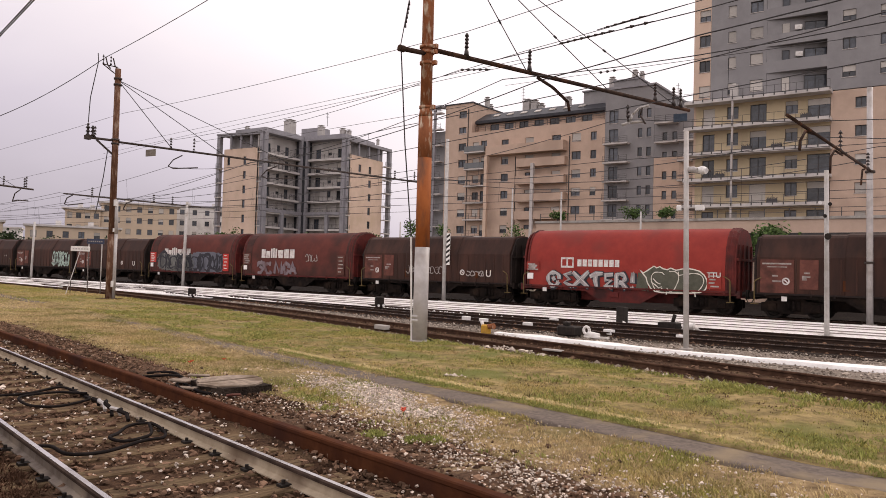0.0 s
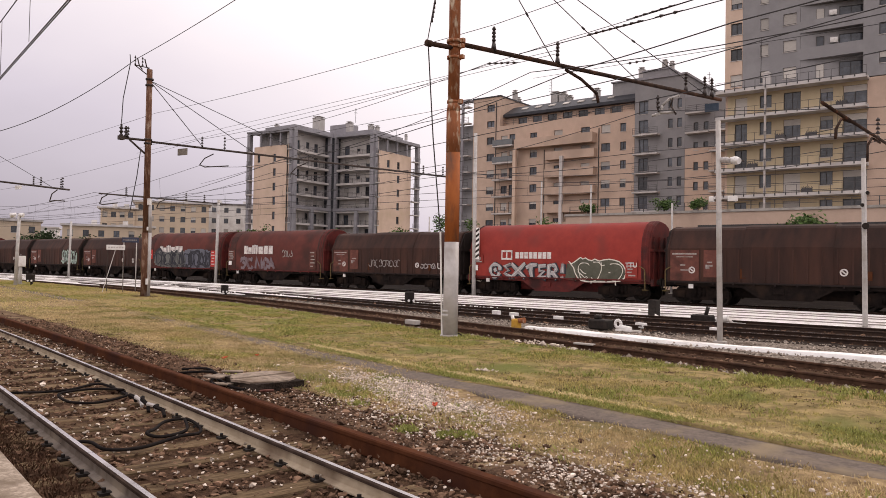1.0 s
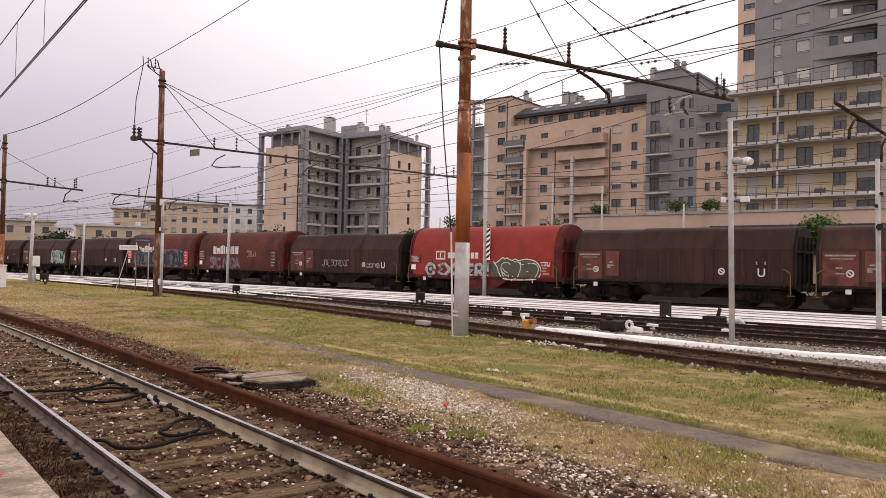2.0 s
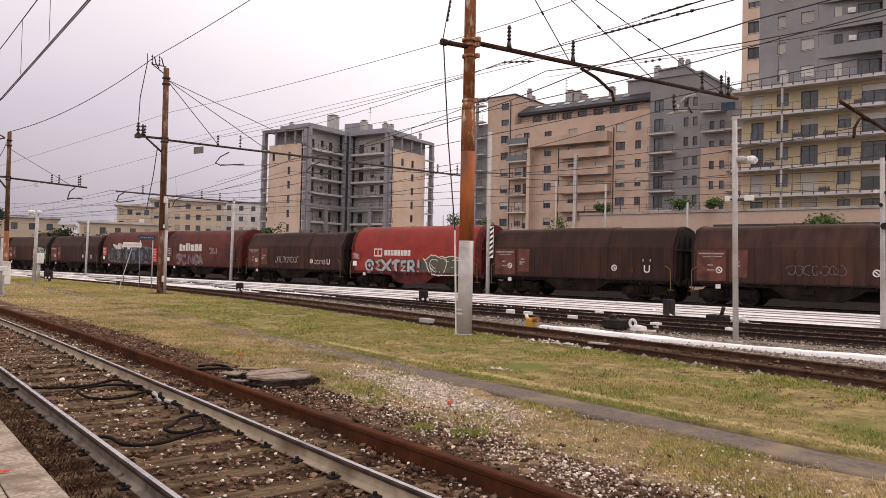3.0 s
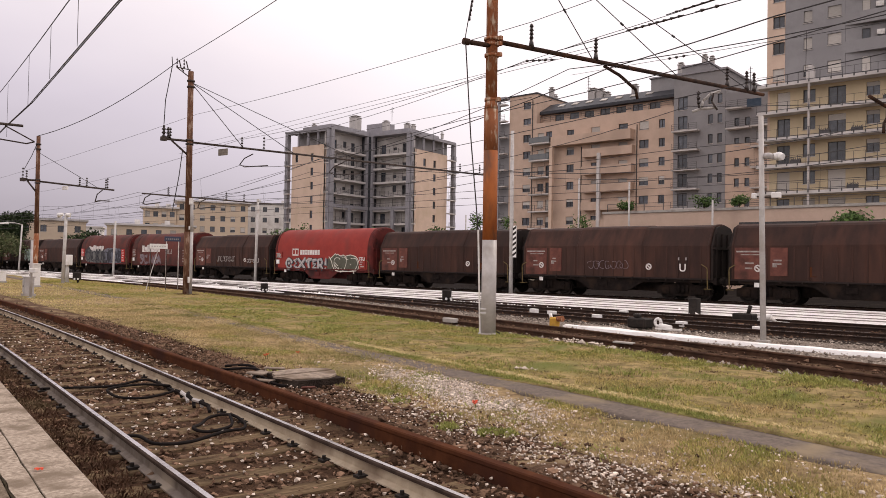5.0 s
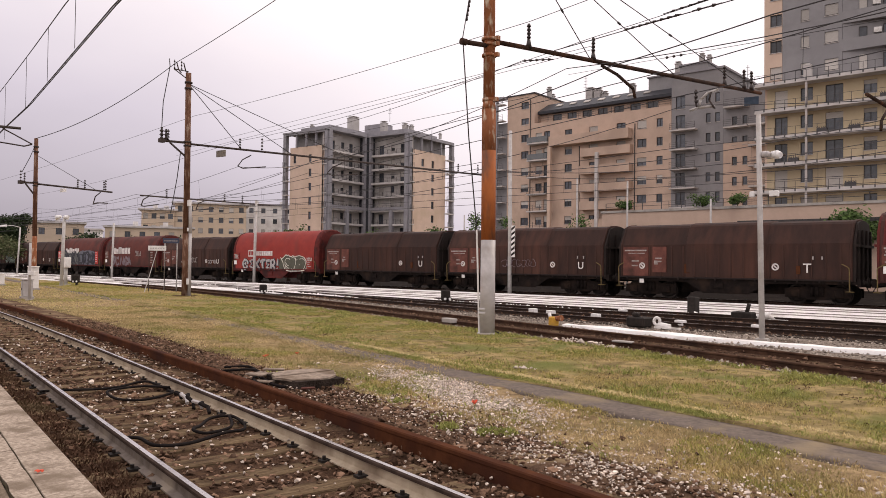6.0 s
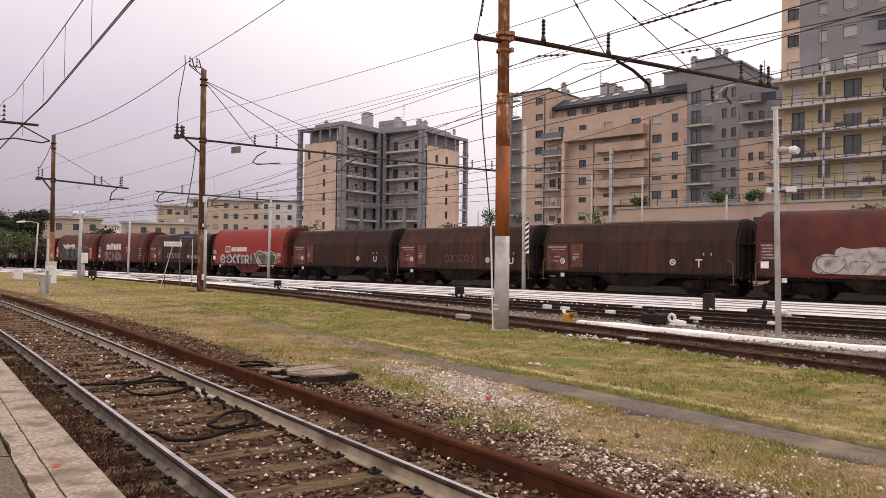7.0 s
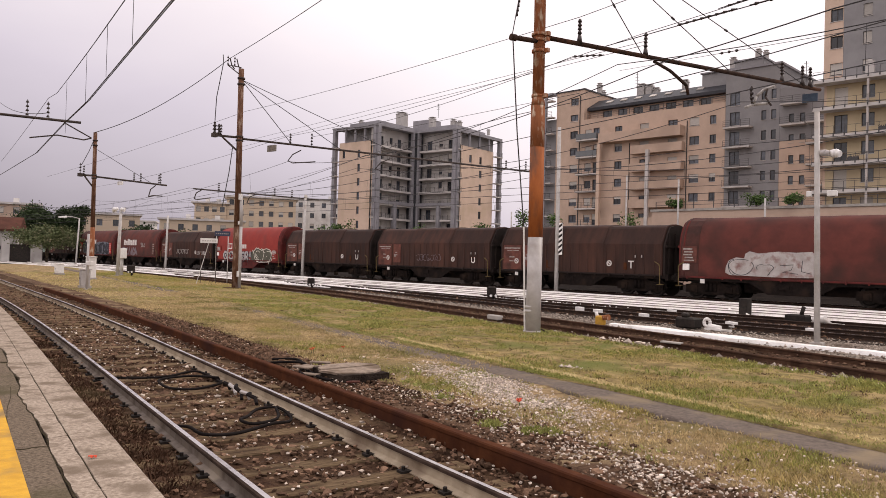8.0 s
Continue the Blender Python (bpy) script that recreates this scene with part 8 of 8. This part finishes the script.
BASE = np.array([(1, 0, 0), (-1, 0, 0), (0, 1, 0), (0, -1, 0), (0, 0, 1), (0, 0, -1)], float)
OCT = [(0, 2, 4), (2, 1, 4), (1, 3, 4), (3, 0, 4), (2, 0, 5), (1, 2, 5), (3, 1, 5), (0, 3, 5)]
ICO = np.array([(math.sin(p) * math.cos(a), math.sin(p) * math.sin(a), math.cos(p)) for p, a in [(0.0, 0.0)] + [(1.107, 1.2566 * k) for k in range(5)] + [(2.034, 1.2566 * k + 0.6283) for k in range(5)] + [(math.pi, 0.0)]])
ICO_F = [(0, 1 + k, 1 + (k + 1) % 5) for k in range(5)] + [(1 + k, 6 + k, 1 + (k + 1) % 5) for k in range(5)] + [(1 + (k + 1) % 5, 6 + k, 6 + (k + 1) % 5) for k in range(5)] + [(11, 6 + (k + 1) % 5, 6 + k) for k in range(5)]


def stones(name, label, pts, smin, smax, material, seed, fine=False):
    """Many loose stones, one sheet of stuff: pts of (x, y, z)."""
    rng = np.random.default_rng(seed)
    pts = np.asarray(pts, float)
    n = len(pts)
    size = rng.uniform(smin, smax, (n, 1, 1)) * np.exp(rng.normal(0, 0.32, (n, 1, 1)))
    base, tri = (ICO, ICO_F) if fine else (BASE, OCT)
    c = len(base)
    shape = base[None] * rng.uniform(0.55, 1.2, (n, c, 1)) + rng.normal(0, 0.2, (n, c, 3))
    shape *= np.array([1.0, 1.0, 0.7]) * rng.uniform(0.7, 1.2, (n, 1, 3)) * size
    a = rng.uniform(0, 6.28, n)
    c, s = np.cos(a)[:, None], np.sin(a)[:, None]
    x, y = shape[:, :, 0] * c - shape[:, :, 1] * s, shape[:, :, 0] * s + shape[:, :, 1] * c
    v = np.stack([x, y, shape[:, :, 2]], 2) + pts[:, None, :]
    f = (np.array(tri)[None] + len(base) * np.arange(n)[:, None, None]).reshape(-1, 3)
    me = bpy.data.meshes.new(name)
    me.from_pydata(v.reshape(-1, 3).tolist(), [], f.tolist())
    me.materials.append(M[material])
    return tagged(new(name, me), label, "stones", kind="stuff")


def scatter(n, x0, x1, flo, fhi, z, seed, bias=1.0, keep=None):
    rng = np.random.default_rng(seed)
    out = []
    while len(out) < n:
        x = x1 - (x1 - x0) * rng.uniform() ** bias
        a, b = flo(x), fhi(x)
        y = a + (b - a) * rng.uniform()
        if keep is None or keep(x, y, rng):
            out.append((x, y, z + rng.normal(0, 0.012)))
    return out


def patch(x, y, s, o):
    return noise.noise((x * s, y * s, o))


stones("ballast_stones", "rust-brown ballast stones between the rails", scatter(15000, -16, 3, lambda x: plat_e(x) + 0.1, lambda x: near_r(x) + 1.6, -0.165, 1, 1.2), 0.016, 0.034, "stone_brown", 2, True)
stones("ballast_stones", "rust-brown ballast stones between the rails", scatter(7000, -40, -14, lambda x: plat_e(x) + 0.1, lambda x: near_r(x) + 1.6, -0.165, 3), 0.03, 0.05, "stone_brown", 4)
stones("pale_stones", "scattered pale stones in the brown ballast", scatter(2300, -18, 3, lambda x: plat_e(x) + 0.9, lambda x: near_r(x) + 2.6, -0.135, 5, 1.2), 0.008, 0.021, "stone_pale", 6, True)
stones("gravel", "brown gravel along the rusty beam", scatter(14500, -22, 4, lambda x: beam_l(x) + 0.1, lambda x: near_r(x) + 3.0, -0.125, 7, 1.15, lambda x, y, rng: y < verge_e(x) + 0.15 + 0.5 * patch(x, y, 1.3, 8.8) + 0.25 * rng.normal()), 0.014, 0.032, "stone_brown", 8, True)


def white_gravel(x, y, rng):
    """Two drifts of whitish gravel: one along the path, one by the beam."""
    o = y - near_r(x)
    u = max(0.0, 1 - abs(o - (3.35 + 0.28 * (x + 6.3) * -0.8)) / 0.75) * max(0.0, 1 - abs(x + 6.1) / 2.4)
    v = max(0.0, 1 - abs(o - 1.7) / 0.75) * max(0.0, 1 - abs(x + 2.2) / 2.4)
    w = 0.10 * max(0.0, 1 - abs(o - 2.2) / 0.9) * (x > -7)
    return rng.uniform() < (2.4 * u + 0.28 * v + w) * (0.65 + 1.2 * patch(x, y, 1.6, 2.2)) + 0.02


stones("gravel", "whitish gravel spread over the dry verge", scatter(10500, -9.5, 3, lambda x: near_r(x) + 1.2, lambda x: path_near(x) - 0.05, -0.096, 9, 1.0, white_gravel), 0.006, 0.0155, "stone_pale", 10, True)
stones("ballast_stones", "grey ballast stones beside the rusty siding", scatter(16000, -30, 8, lambda x: grass_e(x) - 0.1, lambda x: t3_near(x) - 0.6, -0.155, 11, 1.0, lambda x, y, rng: y < t2_near(x) - 0.25 or y > t2_far(x) + 0.3), 0.018, 0.042, "stone_grey", 12)
stones("ballast_stones", "dark ballast stones under the switch tracks", scatter(6000, -30, 8, lambda x: t3_near(x) - 0.5, lambda x: white_near(x) + 0.3, -0.15, 13), 0.03, 0.06, "stone_brown", 14)
stones("ballast_stones", "brown ballast stones in the rusty siding", scatter(5000, -30, 8, lambda x: t2_near(x) - 0.3, lambda x: t2_far(x) + 0.35, -0.15, 53), 0.02, 0.042, "stone_brown", 54)
stones("ballast_stones", "whitewashed ballast stones round the through tracks", scatter(9000, -50, 14, white_near, white_far, -0.09, 15), 0.035, 0.065, "bed_white", 16)
rr = random.Random(5)
heap = []
for _ in range(60):
    hx = -7.45 + rr.gauss(0, 0.5)
    heap.append((hx, grass_e(hx) + 0.25 + rr.gauss(0, 0.14), -0.08 + rr.uniform(0, 0.03)))
for _ in range(14):
    hx = -6.2 + rr.gauss(0, 0.16)
    heap.append((hx, 11.45 + rr.gauss(0, 0.05), -0.08))
for _ in range(40):
    hx = rr.uniform(-6, 3)
    heap.append((hx, grass_e(hx) + 0.1 + rr.gauss(0, 0.15), -0.10))
stones("rubble", "white rubble at the edge of the grass", heap, 0.02, 0.055, "stone_pale", 17)


def blades(name, label, n, x0, x1, flo, fhi, z, hmin, hmax, material, seed, bias=1.0, keep=None, w=0.006, per=4):
    """Tufts of thin leaves, each leaf one bent pair of triangles."""
    rng = np.random.default_rng(seed)
    base = np.array(scatter(n, x0, x1, flo, fhi, z, seed + 500, bias, keep))
    base = np.repeat(base, per, 0)
    m = len(base)
    base[:, :2] += rng.normal(0, 0.025, (m, 2))
    dist = np.hypot(base[:, 0], base[:, 1])
    h = rng.uniform(hmin, hmax, m)
    a = rng.uniform(0, 6.28, m)
    lean = rng.uniform(0.2, 1.0, m) * h
    ww = w * (1 + dist / 14.0)
    dx, dy = np.cos(a), np.sin(a)
    v = np.empty((m, 4, 3))
    v[:, 0] = base + np.stack([-dy * ww, dx * ww, np.zeros(m)], 1)
    v[:, 1] = base + np.stack([dy * ww, -dx * ww, np.zeros(m)], 1)
    v[:, 2] = base + np.stack([dx * lean * 0.4 + dy * ww * 0.7, dy * lean * 0.4 - dx * ww * 0.7, h * 0.7], 1)
    v[:, 3] = base + np.stack([dx * lean, dy * lean, h], 1)
    i = 4 * np.arange(m)[:, None]
    f = np.concatenate([i + np.array([[0, 1, 2]]), i + np.array([[0, 2, 3]])], 0)
    me = bpy.data.meshes.new(name)
    me.from_pydata(v.reshape(-1, 3).tolist(), [], f.tolist())
    me.materials.append(M[material])
    return tagged(new(name, me), label, "grass", kind="stuff")


def thin(x, y, rng):
    """Grass stands thick in some patches and lets the soil through in others."""
    return rng.uniform() < 0.50 + 1.1 * patch(x, y, 0.75, 44.4) + 1.2 * patch(x, y, 2.6, 9.9)


blades("grass", "short green and straw-coloured grass", 46000, -26, 6, lambda x: path_far(x) + 0.02, lambda x: grass_e(x) + 0.15, -0.105, 0.012, 0.042, "blade", 31, 1.3, thin, w=0.0028)
blades("grass", "short green and straw-coloured grass", 9000, -60, -24, lambda x: path_far(x) - 0.3, lambda x: grass_e(x) + 0.1, -0.105, 0.015, 0.05, "blade_far", 32, w=0.004)
blades("dry_grass", "thin dry grass beside the path", 24000, -26, 5, lambda x: verge_e(x) - 0.1, lambda x: path_near(x) + 0.03, -0.118, 0.012, 0.045, "blade_dry", 33, 1.2, lambda x, y, rng: rng.uniform() < 0.30 + 0.9 * max(0, patch(x, y, 0.9, 7.7) + 0.12) + 0.6 * patch(x, y, 2.8, 17.7) + 0.4 * (x < -9) - 1.0 * (abs(x + 6.1) < 1.8 and abs(y - near_r(x) - 3.3) < 0.5), w=0.0026)
blades("grass", "short green and straw-coloured grass", 7000, -18, 5, lambda x: verge_e(x) + 0.2, lambda x: path_near(x) - 0.02, -0.118, 0.012, 0.05, "blade", 41, 1.2, lambda x, y, rng: patch(x, y, 0.8, 27.7) > 0.12, w=0.0028)
blades("dry_grass", "thin dry grass beside the path", 6500, -60, -24, lambda x: near_r(x) + 2.0, lambda x: path_near(x) + 0.35, -0.118, 0.015, 0.05, "blade_far_dry", 34, w=0.004)
# grass creeping over the worn path where it runs off
blades("dry_grass", "thin dry grass overgrowing the far path", 5000, -30, -7, lambda x: path_near(x) - 0.05, lambda x: path_far(x) + 0.05, -0.10, 0.012, 0.04, "blade_dry", 43, 1.0, lambda x, y, rng: rng.uniform() < 0.10 + 0.02 * (-x - 7) + 0.5 * (abs(y - path_near(x) - 0.37) > 0.27), w=0.003)
blades("dry_grass", "pale grass fringe along the path edge", 4800, -11, 6, lambda x: path_far(x) + 0.25, lambda x: path_far(x) + 0.33, -0.10, 0.02, 0.05, "blade_fringe", 35, 1.2, lambda x, y, rng: rng.uniform() < 0.5 + 1.2 * patch(x, y, 0.5, 71.0), w=0.003)
blades("grass", "short green grass between path and fringe", 4500, -20, 6, lambda x: path_far(x) - 0.04, lambda x: path_far(x) + 0.22, -0.10, 0.012, 0.045, "weed", 45, 1.2, lambda x, y, rng: rng.uniform() < 0.6 + patch(x, y, 0.7, 75.0), w=0.0028)
blades("grass", "taller tufts of grass among the mown strip", 2600, -24, 6, lambda x: path_far(x) + 0.3, lambda x: grass_e(x), -0.10, 0.03, 0.075, "weed", 42, 1.2, lambda x, y, rng: patch(x, y, 0.9, 33.3) > 0.20, w=0.0035, per=6)
blades("dead_grass", "brown dead stalks among the grass", 3200, -26, 6, lambda x: path_far(x) + 0.15, lambda x: grass_e(x), -0.105, 0.008, 0.026, "dead_blade", 46, 1.3, lambda x, y, rng: patch(x, y, 1.4, 51.0) > 0.10, w=0.004)
blades("weeds", "green weeds in the gravel", 260, -12, 3, lambda x: near_r(x) + 1.8, lambda x: near_r(x) + 3.6, -0.13, 0.03, 0.07, "weed", 36, 1.0, lambda x, y, rng: patch(x, y, 0.9, 12.5) > 0.25, 0.005, 6)
blades("weeds", "green weeds in the gravel", 1500, -28, 6, lambda x: grass_e(x) - 0.6, lambda x: grass_e(x) + 0.1, -0.12, 0.04, 0.10, "weed", 37, 1.0, lambda x, y, rng: patch(x, y, 0.6, 15.5) > 0.15, 0.004, 5)
tufts = ((-6.06, 7.76), (-4.68, 6.88), (-4.2, 6.91), (-4.05, 7.0), (-6.8, 8.22), (-6.55, 8.1), (-7.1, 8.35))
blades("weeds", "bright green weed tufts in the gravel", 1000, -7.4, -3.2, lambda x: near_r(x) + 1.3, lambda x: near_r(x) + 2.9, -0.13, 0.02, 0.06, "weed", 39, 1.0, lambda x, y, rng: rng.uniform() < 0.5 and any(math.hypot(x - a, y - b) < 0.15 * rng.uniform() for a, b in tufts), 0.0035, 4)
blades("dead_grass", "brown dead grass below the platform edge", 5200, -16, 0, lambda x: plat_e(x) + 0.03, lambda x: near_l(x) - 0.2, -0.18, 0.02, 0.075, "dead_blade", 38, 1.2, lambda x, y, rng: patch(x, y, 1.1, 3.5) > -0.15, 0.004, 4)

# ================= pieces of the setting =================
# timber sleepers and rail clips of the platform track
sl_dir = math.degrees(math.atan(-0.325))


def sleepers():
    for k in range(112):
        x = 5.5 - 0.62 * k + 0.03 * math.sin(k * 12.9)
        xm = x
        slope = (near_r(x + 0.5) - near_r(x - 0.5))
        yaw = math.degrees(math.atan(slope)) + 0.6 * math.sin(k * 7.7)
        y = near_r(x) - 0.79
        key = "sleeper%d" % (k % 4)
        zz = -0.151 + 0.006 * math.sin(k * 3.3)
        if known(key):
            part("sleeper", None, None, near_track, m=pose(x, y, zz, 0, 0, yaw), key=key)
        else:
            bm = bmesh.new()
            rnd = random.Random(k)
            box(bm, -0.125, 0.125, -1.28, 1.28, -0.14, 0.0, bev=0.012)
            for v in bm.verts:
                v.co.x += 0.008 * noise.noise((v.co.y * 3, k, 0))
                v.co.z += 0.006 * noise.noise((v.co.x * 9, v.co.y * 2, k))
            part("sleeper", bm, "sleeper", near_track, m=pose(x, y, zz, 0, 0, yaw), key=key)
        if k < 62:
            for off in (-0.7525, 0.7525):
                for sgn in (-1, 1):
                    m = pose(x, y, zz, 0, 0, yaw) @ pose(0, off + sgn * 0.095, 0.0, 0, 0, 0 if sgn > 0 else 180)
                    if known("rail_clip"):
                        part("rail_clip", None, None, near_track, m=m, key="rail_clip")
                    else:
                        bm = bmesh.new()
                        box(bm, -0.045, 0.045, -0.045, 0.05, 0.0, 0.022)
                        tube(bm, (0, 0.01, 0.0), (0, 0.01, 0.055), 0.018, seg=6)
                        part("rail_clip", bm, "iron", near_track, m=m, key="rail_clip")


sleepers()
# dark timber sleepers of the rusty siding
for k in range(60):
    x = 6.0 - 0.66 * k
    slope = (t2_near(x + 0.5) - t2_near(x - 0.5))
    m = pose(x, t2_near(x) + 0.81, -0.178, 0, 0, math.degrees(math.atan(slope)))
    part("sleeper", None, None, track_2, m=m, key="sleeper%d" % (k % 4))

# edge stones of the platform: a front course and a broken back course
x, k = 5.0, 0
rnd_p = random.Random(77)
while x > -34:
    L = rnd_p.uniform(1.3, 1.7)
    for a, b, dz in ((0.0, 0.278, 0.0), (0.284, 0.43, -0.003)):
        x1 = x - L + 0.012
        p = [(x1, plat_e(x1) - b * K), (x, plat_e(x) - b * K), (x, plat_e(x) - a * K), (x1, plat_e(x1) - a * K)]
        if b > 0.3:
            jag = [(x - L * j / 14, plat_e(x - L * j / 14) - (b + 0.05 * noise.noise((x - L * j / 14, 5.5, 0)) + 0.025 * noise.noise(((x - L * j / 14) * 6, 1.5, 0))) * K) for j in range(14, -1, -1)]
            jag[0] = (x1, jag[0][1])
            p = jag + [p[2], p[3]]
        bm = bmesh.new()
        quadbox(bm, p, PZ - 0.13, PZ + dz + rnd_p.uniform(-0.003, 0.003))
        if b < 0.3:
            bmesh.ops.bevel(bm, geom=[e for e in bm.edges if all(v.co.z > PZ - 0.05 for v in e.verts)], offset=0.004, segments=1, affect="EDGES")
        part("edge_stone", bm, "plat_edge", platform_ob)
    x -= L
    k += 1
# moss and grit in the joints and cracks of the deck
for pts, w in (([(-5.52, 2.22), (-5.45, 2.41), (-5.36, 2.58)], 0.016), ([(-9.8, 3.91), (-9.35, 4.07)], 0.03), ([(-5.27, 2.66), (-5.21, 2.84)], 0.006), ([(-8.14, 3.73), (-8.17, 3.93)], 0.008), ([(-4.2, 1.6), (-4.9, 1.95), (-5.5, 2.25), (-6.6, 2.7), (-8.0, 3.3)], 0.008), ([(-5.9, 1.6), (-5.46, 2.2)], 0.012)):
    bm = bmesh.new()
    for (xa, ya), (xb, yb2) in zip(pts[:-1], pts[1:]):
        n = 6
        for j in range(n):
            u0, u1 = j / n, (j + 1) / n
            tube(bm, (xa + (xb - xa) * u0 + 0.02 * math.sin(j * 5.1), ya + (yb2 - ya) * u0, PZ - 0.0125), (xa + (xb - xa) * u1 + 0.02 * math.sin((j + 1) * 5.1), ya + (yb2 - ya) * u1, PZ - 0.0125), w * 0.4, seg=5)
    part("crack", bm, "crack", platform_ob, "mossy crack")

# weathered joint between the two courses and along the broken back edge
for off, w, ph in ((0.281, 0.0055, 0.0), (0.436, 0.007, 4.0)):
    bm = bmesh.new()
    pts = []
    for j in range(90):
        xj = -12.0 + 0.12 * j
        pts.append((xj, plat_e(xj) - (off + 0.012 * noise.noise((xj * 3, ph, 0)) + (0.05 * noise.noise((xj, 5.5, 0)) + 0.025 * noise.noise((xj * 6, 1.5, 0)) if off > 0.4 else 0.0)) * K, PZ - 0.0035 - 0.006 * (off > 0.4) + 0.003 * noise.noise((xj * 2.2, ph, 3))))
    rings = [[bm.verts.new((x, y + dy * w * (1 + 0.8 * noise.noise((x * 5, ph, 7))), z + dz)) for dy, dz in ((-1, -0.006), (0, 0.002), (1, -0.006))] for x, y, z in pts]
    for A, B in zip(rings[:-1], rings[1:]):
        for k in range(2):
            bm.faces.new((A[k], B[k], B[k + 1], A[k + 1]))
    part("crack", bm, "crack", platform_ob, "mossy crack")

# bonding straps clamped to the near rail
for k, (bx, by) in enumerate(((-8.45, 6.26), (-8.22, 6.185), (-7.98, 6.105), (-7.74, 6.03), (-7.5, 5.955))):
    bm = bmesh.new()
    pipe(bm, [(-0.16, 0.0, 0.0), (-0.05, -0.03 - 0.01 * k, 0.03), (0.06, -0.01, 0.02), (0.18, -0.035, -0.01)], 0.024, seg=6)
    part("bonding_strap", bm, "pole_grey" if k % 2 else "rubber", near_track, m=pose(bx, by - 0.07, -0.075, 0, 10 * (k % 3), -18))


# ================= what moves =================
def motions():
    times = [0.5 * k for k in range(17)]
    for w, i in WAGONS:
        walk(w, [(t, train_pose(i, t)) for t in times])
    ticks = [0.1 * k for k in range(81)]
    turn = -math.degrees(TRAIN_V * 0.1 / 0.46)
    for ws, sx in WHEELS:
        walk(ws, [(t, pose(sx, 0, 0.46, 0, turn * k, 0)) for k, t in enumerate(ticks)])


motions()
